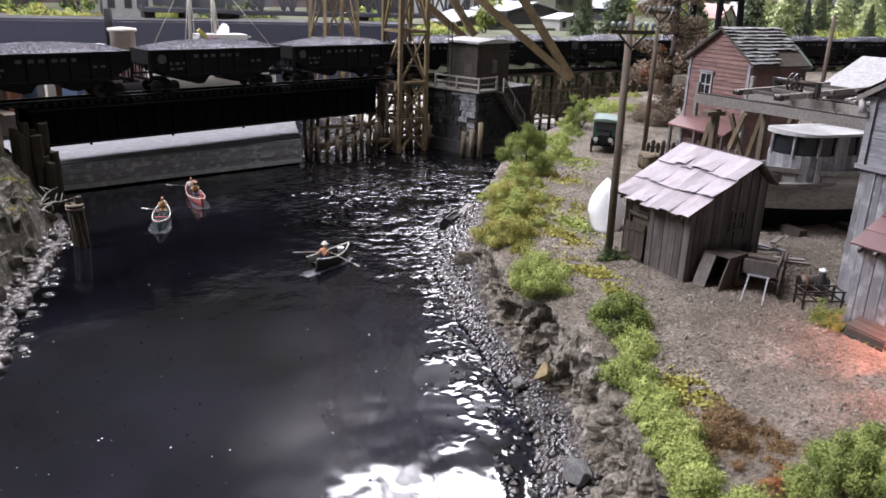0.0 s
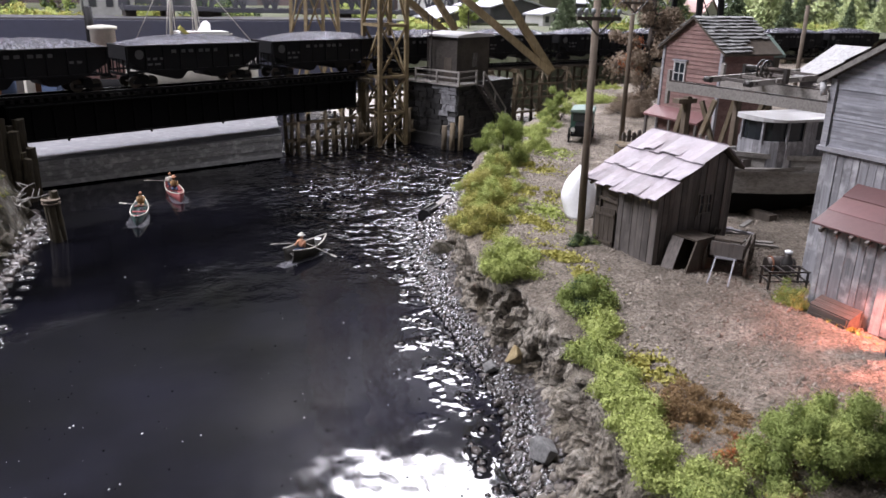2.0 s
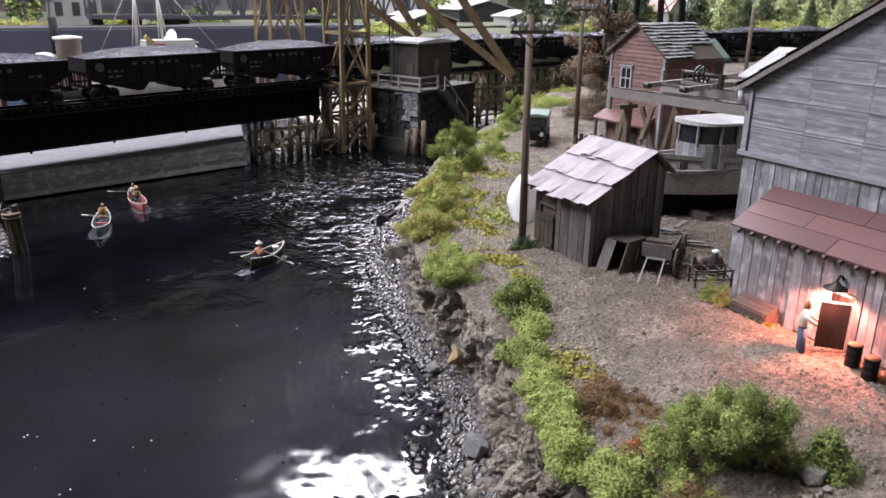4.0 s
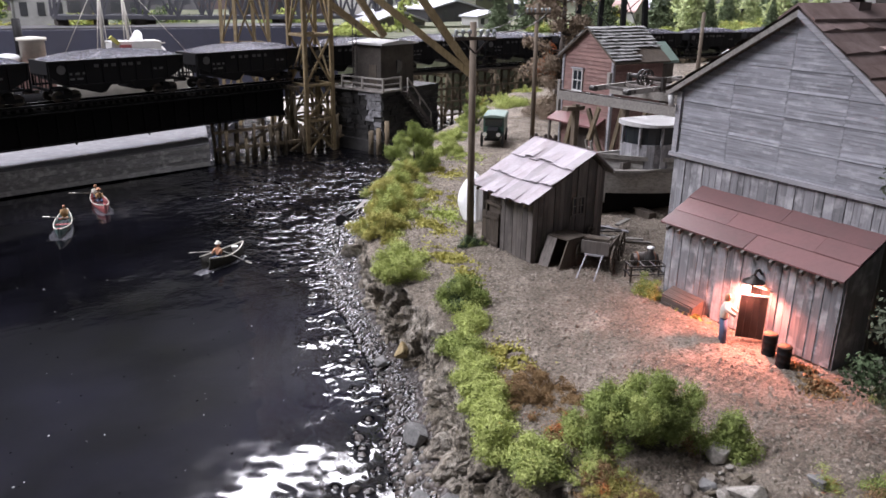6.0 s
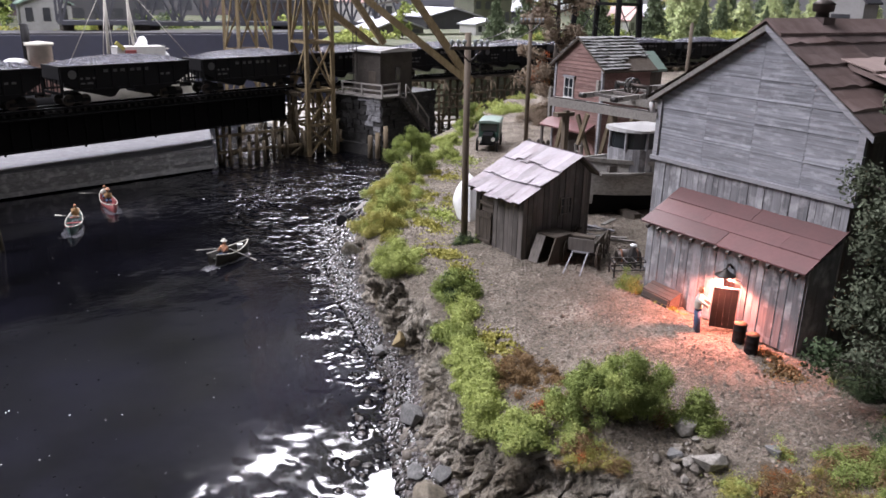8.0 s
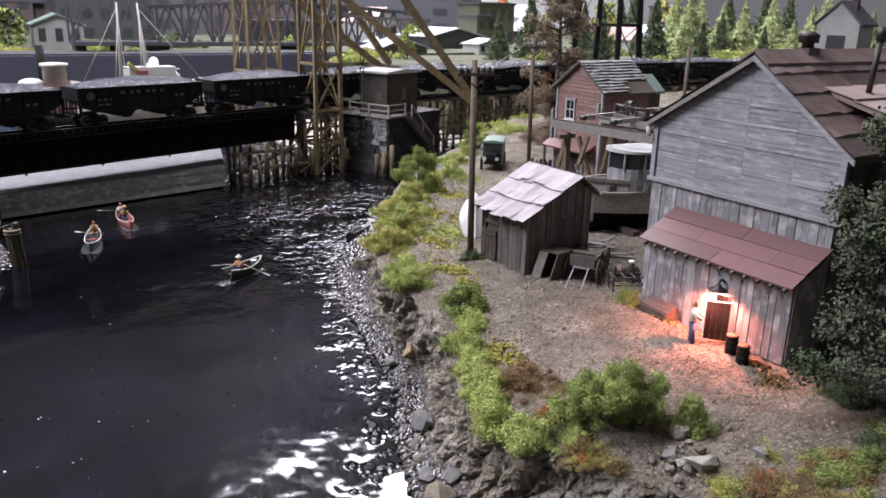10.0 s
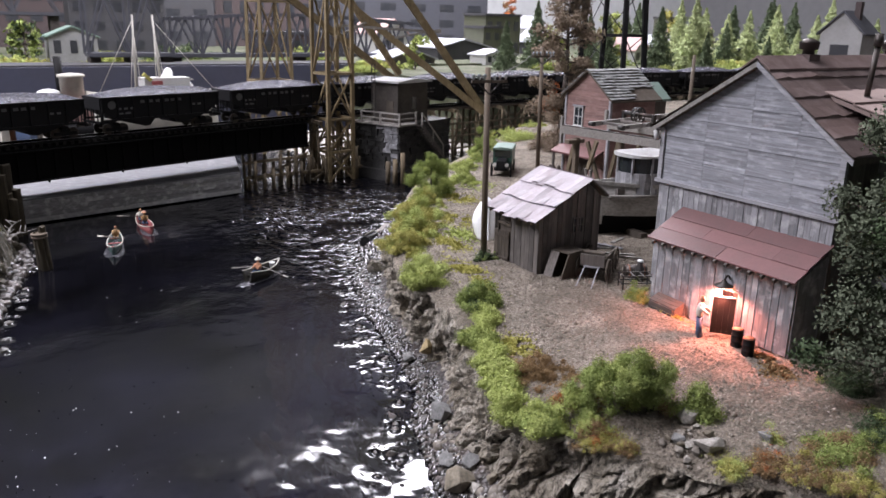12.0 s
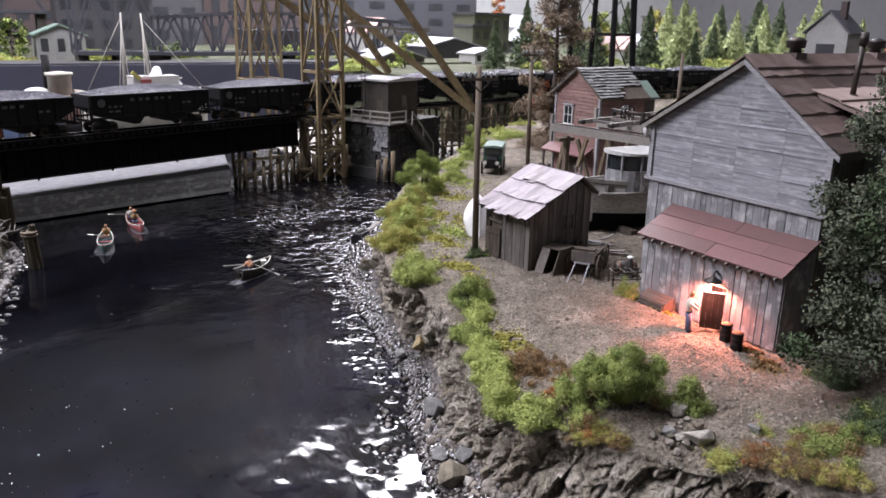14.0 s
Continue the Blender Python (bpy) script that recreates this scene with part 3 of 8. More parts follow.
    for x in (3.2, 10.0):
        bm = bm_new()
        box(bm, x - 0.4, yp - 0.36, peak - 0.1, x + 0.4, yp + 0.36, peak + 0.5)
        v = part("roof_vent", bm, M_TAR, b)
        bm = bm_new()
        lathe(bm, x, yp, [(0.28, peak + 0.48), (0.25, peak + 0.7), (0.42, peak + 0.73), (0.44, peak + 1.0), (0.47, peak + 1.03), (0.25, peak + 1.18), (0.05, peak + 1.22)])
        part("vent_cap", bm, M_IRON, v, "black metal roof ventilator")
    # low side roof with a stove pipe
    bm = bm_new()
    prism(bm, [(-2.1, peak - 1.25), (-6.8, peak - 2.6), (-6.8, peak - 2.4), (-2.1, peak - 1.05)], "x", 2.0, 16)
    sr = part("side_roof", bm, M_TARPALE, b, "pale brown tar-paper side roof")
    for k in range(3):
        bm = bm_new()
        ya, yb = -2.05 - 1.55 * k, -2.05 - 1.55 * (k + 1) - 0.1
        za, zb = peak - 1.0 - 0.45 * k, peak - 0.97 - 0.45 * (k + 1)
        prism(bm, [(ya, za), (yb, zb), (yb, zb + 0.07), (ya, za + 0.03)], "x", 1.9, 16)
        part("roofing_sheet", bm, M_TARPALE, sr)
    bm = bm_new()
    box(bm, 2.4, -6.5, 3.0, 15.8, -4.9, peak - 2.75)
    part("side_wall", bm, M_GREY_V, b)
    bm = bm_new()
    rod(bm, (3.7, -3.1, peak - 1.6), (3.75, -3.2, peak + 1.0), 0.125)
    rod(bm, (3.75, -3.2, peak + 0.95), (3.75, -3.2, peak + 1.5), 0.2, 0.17)
    rod(bm, (3.7, -3.1, peak - 1.4), (3.7, -3.1, peak - 1.2), 0.36, 0.2)
    part("stove_pipe", bm, M_IRON, b, "rusty stove pipe with a capped top")
    # lean-to
    fx, ll, lr = -1.85, 3.1, -4.75
    boards(b, "lean_to_board", M_GREY_V, fx, -1.1, ll, 0.25, lambda y: 3.65, 0.36, 0.07, rng)
    boards(b, "lean_to_board", M_GREY_V, fx, lr, -2.05, 0.25, lambda y: 3.65, 0.36, 0.07, rng)
    bm = bm_new()
    box(bm, fx - 0.06, -2.05, 2.3, fx, -1.1, 3.65)
    part("lintel_board", bm, M_GREY_V, b)
    for y in (lr, ll):
        bm = bm_new()
        prism(bm, [(fx, 0.1), (0, 0.1), (0, 4.6), (fx, 3.7)], "y", y - 0.06, y + 0.06)
        part("lean_to_side", bm, M_GREY_V, b)
    wx, wz = 0.02, 4.92
    ex, ez = fx - 0.5, 3.72
    for k in range(3):
        cuts = ([lr - 0.22, -1.2, ll + 0.15], [lr - 0.22, -3.2, 0.6, ll + 0.15], [lr - 0.22, -0.9, ll + 0.15])[k]
        for a, c in zip(cuts, cuts[1:]):
            bm = bm_new()
            xa, xb = wx + (ex - wx) * k / 3, wx + (ex - wx) * (k + 1.06) / 3
            za, zb = wz + (ez - wz) * k / 3, wz + (ez - wz) * (k + 1.06) / 3
            up = 0.035 * (2 - k) + rng.uniform(0, 0.02)
            prism(bm, [(xa, za + up), (xb, zb + up), (xb, zb + up + 0.06), (xa, za + up + 0.06)], "y", a + 0.01, c - 0.01)
            part("roofing_sheet", bm, M_RED_ROOF, b, "faded red oxide roofing")
    y = lr + 0.1
    while y < ll:
        bm = bm_new()
        beam(bm, (ex - 0.14, y, ez - 0.16), (wx, y, wz - 0.12), 0.11, 0.16)
        part("rafter_end", bm, M_BROWN_V, b)
        y += 0.62
    # open door of dark boards, hinged outward
    bm = bm_new()
    for z in (0.25, 1.45):
        box(bm, 0, -0.09, z, 0.98, -0.03, z + 0.14)
    d = part("door", bm, M_DOOR, b, "dark plank door standing open")
    for i in range(4):
        bm = bm_new()
        box(bm, i * 0.245 + 0.003, -0.04, 0.02, (i + 1) * 0.245 - 0.003, 0.04, 1.74)
        part("plank", bm, M_DOOR, d)
    bm = bm_new()
    beam(bm, (0.06, -0.06, 0.35), (0.92, -0.06, 1.5), 0.05, 0.12)
    part("brace", bm, M_DOOR, d)
    bm = bm_new()
    box(bm, 0.0, -0.05, 1.742, 0.98, 0.05, 1.8)
    part("top_rail", bm, M_TRIM, d, "pale top rail")
    d.matrix_basis = pose((fx - 0.1) * CM, -2.0 * CM, 0.28 * CM, 0, 0, 128)
    bm = bm_new()
    box(bm, fx - 0.1, -2.13, 0.2, fx + 0.02, -2.03, 2.35)
    box(bm, fx - 0.1, -1.12, 0.2, fx + 0.02, -1.02, 2.35)
    box(bm, fx - 0.1, -2.13, 2.28, fx + 0.02, -1.02, 2.4)
    part("door_frame", bm, M_TRIM, b)
    # lamp over the door: gooseneck and shade
    bm = bm_new()
    lathe(bm, fx - 0.45, -1.5, [(0.42, 2.58), (0.4, 2.62), (0.16, 2.74), (0.1, 2.84), (0.02, 2.86)])
    lm = part("lamp_shade", bm, M_IRON, b, "small dark metal lamp shade")
    bm = bm_new()
    for p, q in zip([(fx, -1.5, 2.8), (fx - 0.2, -1.5, 3.02), (fx - 0.36, -1.5, 3.02)], [(fx - 0.2, -1.5, 3.02), (fx - 0.36, -1.5, 3.02), (fx - 0.45, -1.5, 2.86)]):
        rod(bm, p, q, 0.05, n=6)
    part("lamp_arm", bm, M_IRON, b)
    bm = bm_new()
    bmesh.ops.create_icosphere(bm, subdivisions=2, radius=0.12, matrix=Matrix.Translation((fx - 0.45, -1.5, 2.56)))
    mt, t, pb = nodes_of("lamp_glow")
    pb.inputs["Emission Color"].default_value = (1.0, 0.35, 0.18, 1)
    pb.inputs["Emission Strength"].default_value = 30.0
    part("bulb", bm, mt, b, "glowing orange bulb")
    return b


def boards_side(b, rng, yr, deep, eave):
    x = 0.1
    while x < deep:
        w = rng.uniform(0.3, 0.55)
        bm = bm_new()
        box(bm, x + 0.01, yr - 0.06, 0.2, x + w - 0.01, yr, eave)
        part("side_board", bm, M_BROWN_V, b)
        x += w


barn()
lamp = bpy.data.lights.new("door_lamp_light", "SPOT")
lamp.energy, lamp.color, lamp.shadow_soft_size, lamp.spot_size, lamp.spot_blend = 0.44, (1.0, 0.26, 0.18), 0.002, radians(165), 0.5
new("door_lamp_light", lamp).matrix_world = look((26.1 * CM, 12.35 * CM, 6.02 * CM), (26.1 * CM, 12.35 * CM, 0))


# ---- plank shed ----
def shed():
    rng = random.Random(9)
    b = thing("shed", 23.6, 24.7, 3.9, label="dark brown plank shed with a pale rusty tin roof", category="shed")
    # local: x into the shed, y left; front eave low, ridge at x = 2.7, short rear slope
    yr, yl, d, fe, rx, rz, be = -1.98, 2.02, 4.4, 3.4, 3.45, 5.2, 4.35
    bm = bm_new()
    prism(bm, [(0.08, 0.05), (d - 0.08, 0.05), (d - 0.08, be - 0.1), (rx, rz - 0.15), (0.08, fe - 0.1)], "y", yr + 0.07, yl - 0.07)
    part("inner_wall", bm, M_DARKWOOD, b)
    boards(b, "board", M_BROWN_V, 0.07, yr, yl - 1.55, 0.0, lambda y: fe - 0.12, 0.33, 0.07, rng)
    boards(b, "board", M_BROWN_V, 0.07, yl - 0.35, yl, 0.0, lambda y: fe - 0.12, 0.33, 0.07, rng)
    def top(x):
        return float(np.interp(x, [0, rx, d], [fe, rz, be])) - 0.14
    for y, s in ((yr, -1), (yl, 1)):
        x = 0.0
        while x < d - 0.05:
            w = min(rng.uniform(0.26, 0.42), d - x)
            bm = bm_new()
            prism(bm, [(x + 0.012, 0), (x + w - 0.012, 0), (x + w - 0.012, top(x + w)), (x + 0.012, top(x))], "y", y, y + s * 0.07 * rng.uniform(0.7, 1.4))
            part("board", bm, M_BROWN_V, b)
            x += w
    # open doorway and its leaning door leaf
    bm = bm_new()
    box(bm, -0.09, 0.05, 0.3, -0.052, 1.05, 0.42)
    dr = part("door", bm, M_DARKWOOD, b, "plank door standing ajar")
    bm = bm_new()
    box(bm, -0.09, 0.05, 1.6, -0.052, 1.05, 1.72)
    part("ledge", bm, M_DARKWOOD, dr)
    for i in range(4):
        bm = bm_new()
        box(bm, -0.05, i * 0.27 + 0.01, 0, 0.02, (i + 1) * 0.27 - 0.01, 1.95)
        part("plank", bm, M_DARKWOOD, dr)
    dr.matrix_basis = pose(-0.02 * CM, (yl - 1.48) * CM, 0.1 * CM, 0, 0, 14)
    bm = bm_new()
    box(bm, -0.06, yl - 1.6, 2.35, 0.07, yl - 0.3, 2.5)
    box(bm, -0.06, yl - 0.42, 0, 0.07, yl - 0.32, 2.4)
    part("door_frame", bm, M_DARKWOOD, b)
    # small six-pane window in the side
    x0, x1, z0, z1, y = 2.4, 3.1, 2.3, 3.15, yr - 0.09
    wf = frame_ring("window", [(x0 - 0.03, z0 - 0.03), (x1 + 0.03, z0 - 0.03), (x1 + 0.03, z1 + 0.03), (x0 - 0.03, z1 + 0.03)], 0.06, "y", y - 0.05, y + 0.02, M_BROWN_V, b, "small weathered six-pane window")
    for c in ((2 * x0 + x1) / 3, (x0 + 2 * x1) / 3):
        w = bm_new()
        box(w, c - 0.02, y - 0.045, z0 + 0.03, c + 0.02, y + 0.0, z1 - 0.03)
        part("muntin", w, M_BROWN_V, wf)
    w = bm_new()
    box(w, x0 + 0.03, y - 0.04, (z0 + z1) / 2 - 0.02, x1 - 0.03, y - 0.003, (z0 + z1) / 2 + 0.02)
    part("muntin", w, M_BROWN_V, wf)
    w = bm_new()
    box(w, x0, y + 0.0, z0, x1, y + 0.025, z1)
    part("pane", w, M_GLASS, wf)
    # roof boards and three courses of bent tin sheets
    oy = 0.28
    for a, bb in (((-0.42, fe - 0.24), (rx, rz)), ((d + 0.35, be - 0.2), (rx, rz))):
        bm = bm_new()
        prism(bm, [(a[0], a[1]), (bb[0], bb[1]), (bb[0], bb[1] + 0.1), (a[0], a[1] + 0.1)], "y", yr - oy, yl + oy)
        part("roof_deck", bm, M_DARKWOOD, b)
    for k in range(3):
        u0, u1 = k / 3, (k + 1.1) / 3
        n = 9
        ys = np.linspace(yr - oy - 0.05, yl + oy + 0.05, n + 1)
        for i in range(n):
            bm = bm_new()
            e = rng.uniform(-0.02, 0.035)
            up = rng.uniform(0.02, 0.1)
            def pt(u, y, lift):
                return (rx + (-0.5 - rx) * u, y, rz + (fe - 0.28 - rz) * u + 0.12 + lift)
            a0, a1 = ys[i] - 0.06, ys[i + 1] + 0.06
            skew = rng.uniform(-0.05, 0.05)
            ju = u1 + e
            loft(bm, [[pt(u0, a, 0.01), pt((u0 + ju) / 2, a, 0.03 + up * 0.3), pt(ju, a + skew, 0.05 + up * f), pt(ju, a + skew, 0.02 + up * f)] for a, f in ((a0, 1.0), ((a0 + a1) / 2, 1.25), (a1, rng.uniform(0.4, 1.0)))], smooth=False)
            part("tin_sheet", bm, M_TIN, b)
    bm = bm_new()
    prism(bm, [(rx, rz + 0.12), (d + 0.4, be - 0.12), (d + 0.4, be - 0.06), (rx, rz + 0.18)], "y", yr - oy, yl + oy)
    part("rear_roofing", bm, M_TIN, b)
    y = yr + 0.05
    while y < yl + 0.2:
        bm = bm_new()
        beam(bm, (-0.48, y, fe - 0.32), (0.3, y, fe + 0.1), 0.09, 0.12)
        part("rafter_end", bm, M_PILE, b)
        y += 0.55
    return b


shed()


# ---- railway over the river ----
TRACK = [(-60, 43.5), (0, 63.6), (30, 73.1), (48, 77.6), (66, 80.2), (90, 81.5), (140, 80)]
RAIL_Z = 7.15


def track_at(x):
    xs = [p[0] for p in TRACK]
    f = lambda q: float(np.interp(q, xs, [p[1] for p in TRACK]))
    y = sum(f(x + d) for d in (-6, -3, 0, 3, 6)) / 5
    return y, math.degrees(math.atan2(f(x + 5) - f(x - 5), 10))


def girder_bridge():
    b = thing("girder_bridge", 0.4, 62.1, 0, 17.6, "black steel plate girder railway bridge over the river", "bridge")
    for y in (0, 3.2):
        bm = bm_new()
        box(bm, -1.0, y, 4.0, 31, y + 0.12, 6.6)
        g = part("girder", bm, M_GIRDER, b)
        for z in (4.0, 6.5):
            bm = bm_new()
            box(bm, -1.0, y - 0.25, z - 0.06, 31, y + 0.37, z + 0.06)
            part("flange", bm, M_GIRDER, g)
        for i in range(22):
            bm = bm_new()
            x = -0.9 + i * 1.5
            box(bm, x, y - 0.2, 4.06, x + 0.1, y, 6.44)
            part("stiffener", bm, M_GIRDER, g)
    bm = bm_new()
    box(bm, -1, 0.2, 6.55, 31, 3.2, 6.72)
    part("deck", bm, M_GIRDER, b)
    for i in range(4):
        bm = bm_new()
        rod(bm, (3 + i * 6.5, 0.0, 3.98), (3 + i * 6.5, 0.0, 3.75), 0.12, 0.08, 6)
        part("drain", bm, M_GIRDER, b)


def track():
    b = thing("railway_track", 0, 0, 0, label="railway track with bright steel rails on dark ties", category="track")
    pts = [(x, *track_at(x)) for x in range(-30, 136, 3)]
    for s in (-0.83, 0.83):
        bm = bm_new()
        secs = []
        for x, y, a in pts:
            c, n = Vector((x, y, RAIL_Z - 0.22)), Vector((-math.sin(radians(a)), math.cos(radians(a)), 0))
            secs.append([c + n * (s + w) + Vector((0, 0, z)) for w, z in ((-0.08, 0), (0.08, 0), (0.065, 0.22), (-0.065, 0.22))])
        loft(bm, secs, closed=True, smooth=False)
        bm.normal_update()
        for f in bm.faces:
            f.material_index = 0 if f.normal.z > 0.5 else 1
        part("rail", bm, [M_RAIL, M_BLACK], b)
    bm = bm_new()
    box(bm, -0.14, -1.3, -0.42, 0.14, 1.3, -0.2)
    tie = part("tie", bm, M_TIE, b)
    x, k = -16.0, 0
    while x < 125:
        y, a = track_at(x)
        if k:
            again(tie, x, y, RAIL_Z, 0, 0, a)
        else:
            tie.matrix_basis = pose(x * CM, y * CM, RAIL_Z * CM, 0, 0, a)
        x, k = x + 0.62, k + 1


M_TIE = wood("black_ties", (0.008, 0.007, 0.006), "z", 0.3, wear=(0.014, 0.013, 0.012))


def hopper_car():
    b = thing("hopper_car", 0, 0, 0, label="black steel hopper car heaped with coal on the bridge track", category="railway car", group="coal train")
    L, W, H, F = 6.0, 1.68, 3.35, 1.2
    bm = bm_new()
    prism(bm, [(-L, H), (-L, 2.3), (-L + 0.2, 2.1), (-4.1, F), (-1.9, F - 0.6), (-1.4, F - 0.55), (-0.9, F), (0.9, F), (1.4, F - 0.55), (1.9, F - 0.6), (4.1, F), (L - 0.2, 2.1), (L, 2.3), (L, H)], "y", -W + 0.1, W - 0.1)
    body = part("body", bm, M_BLACK, b)
    for s in (-1, 1):
        bm = bm_new()
        box(bm, -L, s * (W - 0.1), H - 0.16, L, s * W, H)
        box(bm, -L, s * (W - 0.1), F + 0.05, L, s * W, F + 0.22)
        part("side_sill", bm, M_BLACK, body)
        for i in range(9):
            x = -L + 0.1 + i * (2 * L - 0.3) / 8
            bm = bm_new()
            box(bm, x, s * (W - 0.1), F + 0.2, x + 0.12, s * (W + 0.02), H - 0.1)
            part("rib", bm, M_BLACK, body)
        for e in (-1, 1):
            bm = bm_new()
            for yy in (0.2, 0.9, 1.55):
                beam(bm, (e * (L - 0.05), s * yy, 1.2), (e * (L - 0.05), s * yy, 2.6), 0.09)
            box(bm, e * L - 0.1, s * 0.05, 1.05, e * L + 0.1, s * W, 1.25)
            part("end_post", bm, M_BLACK, body)
        # faded lettering as bars
        bm = bm_new()
        for x in (-2.2, -1.4, -0.7, 0.2, 0.8, 1.5):
            box(bm, x, s * (W - 0.09), 2.7, x + 0.4, s * (W - 0.075), 2.95)
        for x in (-4.4, -3.8, -3.2, 3.0, 3.6):
            box(bm, x, s * (W - 0.09), 2.2, x + 0.35, s * (W - 0.075), 2.38)
        for x in (-4.4, -3.7):
            box(bm, x, s * (W - 0.09), 1.8, x + 0.5, s * (W - 0.075), 1.95)
        part("lettering", bm, M_LETTER, body, "faded white lettering bars")
        bm = bm_new()
        rod(bm, (s * 4.9, s * (W - 0.1), 2.65), (s * 4.9, s * (W - 0.075), 2.65), 0.36, n=16)
        part("round_mark", bm, M_LETTER, body, "faded round mark")
    bm = bm_new()
    nx, ny = 44, 14
    g = [[bm.verts.new((-L + 0.15 + (2 * L - 0.3) * i / nx, -W + 0.12 + (2 * W - 0.24) * j / ny, H - 0.12 + 0.75 * (math.sin(math.pi * i / nx) ** 0.45) * (math.sin(math.pi * j / ny) ** 0.6) + 0.09 * fbm(i * 0.9, j * 0.9, 5.0, 3) + 0.07 * random.Random(i * 99 + j).random())) for j in range(ny + 1)] for i in range(nx + 1)]
    for i in range(nx):
        for j in range(ny):
            bm.faces.new((g[i][j], g[i + 1][j], g[i + 1][j + 1], g[i][j + 1]))
    part("coal_load", bm, M_COAL, b, "heaped bluish-black coal")
    for e in (-1, 1):
        bm = bm_new()
        for s in (-1, 1):
            box(bm, e * 4.4 - 0.95, s * 1.05 - 0.08, 0.35, e * 4.4 + 0.95, s * 1.05 + 0.08, 0.62)
            box(bm, e * 4.4 - 0.35, s * 1.05 - 0.1, 0.3, e * 4.4 + 0.35, s * 1.05 + 0.1, 0.85)
        box(bm, e * 4.4 - 0.3, -1.1, 0.5, e * 4.4 + 0.3, 1.1, 1.0)
        tr = part("truck_frame", bm, M_BLACK, b)
        for dx in (-0.72, 0.72):
            bm = bm_new()
            for s in (-1, 1):
                rod(bm, (e * 4.4 + dx, s * 0.72, 0.48), (e * 4.4 + dx, s * 0.9, 0.48), 0.48, 0.48, 16)
            rod(bm, (e * 4.4 + dx, -0.8, 0.48), (e * 4.4 + dx, 0.8, 0.48), 0.08, n=6)
            part("wheelset", bm, M_IRON, tr)
        bm = bm_new()
        box(bm, e * (L + 0.05) - 0.15, -0.12, 0.8, e * (L + 0.6), 0.12, 1.05)
        part("coupler", bm, M_IRON, b)
    return b


girder_bridge()
track()
first = hopper_car()
def car_pose(x):
    y, a = track_at(x)
    return pose(x * CM, y * CM, RAIL_Z * CM, 0, 0, a)
first.matrix_world = car_pose(25.9)
for k in (-3, -2, -1, 1, 2, 3, 4, 5, 6, 7):
    # step along the curve
    x, left = 25.9, 13.3 * abs(k)
    while left > 0:
        a = track_at(x)[1]
        st = min(1.0, left)
        x += math.copysign(st * math.cos(radians(a)), k)
        left -= st
    copy_thing(first, car_pose(x))


# ---- timber trestles ----
def trestle_bent(h, rng):
    b = thing("trestle_bent", 0, 0, 0, label="weathered timber trestle bent of round piles with cross braces", category="trestle", group="trestle bents under the track")
    for y in (-1.9, -0.7, 0.7, 1.9):
        bm = bm_new()
        rod(bm, (0, y * 1.15, -0.3), (0, y, h), 0.2, 0.17, 8)
        part("timber_post", bm, M_PILE, b)
    bm = bm_new()
    box(bm, -0.22, -2.6, h, 0.22, 2.6, h + 0.4)
    part("cap", bm, M_PILE, b)
    for s in (-1, 1):
        bm = bm_new()
        beam(bm, (s * 0.2, -s * 2.3, 0.5), (s * 0.2, s * 2.2, h - 0.2), 0.08, 0.26, up=(1, 0, 0))
        part("brace", bm, M_PILE, b)
    return b


bent = trestle_bent(6.3, random.Random(2))
def bent_pose(x):
    y, a = track_at(x)
    return pose(x * CM, y * CM, 0, 0, 0, a)
bent.matrix_world = bent_pose(30.5)
for i in range(1, 20):
    copy_thing(bent, bent_pose(30.5 + i * 4.2))
for x in (-3.2, -6.5, -10):
    copy_thing(bent, bent_pose(x))
st = thing("trestle_stringers", 0, 0, 0, label="dark timber stringers carrying the track over the trestle", category="trestle")
for s in (-1.3, 1.3, 0):
    bm = bm_new()
    secs = []
    for x in range(30, 135, 3):
        y, a = track_at(x)
        c, n = Vector((x - math.sin(radians(a)) * s, y + math.cos(radians(a)) * s, 6.72)), Vector((-math.sin(radians(a)), math.cos(radians(a)), 0))
        secs.append([c - n * 0.17 - Vector((0, 0, 0.13)), c + n * 0.17 - Vector((0, 0, 0.13)), c + n * 0.17 + Vector((0, 0, 0.13)), c - n * 0.17 + Vector((0, 0, 0.13))])
    loft(bm, secs, closed=True, smooth=False)
    part("stringer", bm, M_DARKWOOD, st)
# pile clusters and walings in the water in front of the trestle
rng = random.Random(5)
for i in range(34):
    x = 22.3 + i * 0.42 + rng.uniform(-0.2, 0.2)
    y = 69.2 + (x - 22) * 0.12 + rng.uniform(-0.5, 1.6)
    h = rng.uniform(2.0, 4.4)
    pl = thing("fender_pile", x, y, -0.2, rng.uniform(0, 90), "rough brown timber pile standing in the water", "pile", "fender piles by the trestle")
    bm = bm_new()
    rod(bm, (0, 0, 0), (rng.uniform(-0.2, 0.2), rng.uniform(-0.2, 0.2), h), 0.19, 0.16, 8)
    part("post", bm, M_PILE, pl)


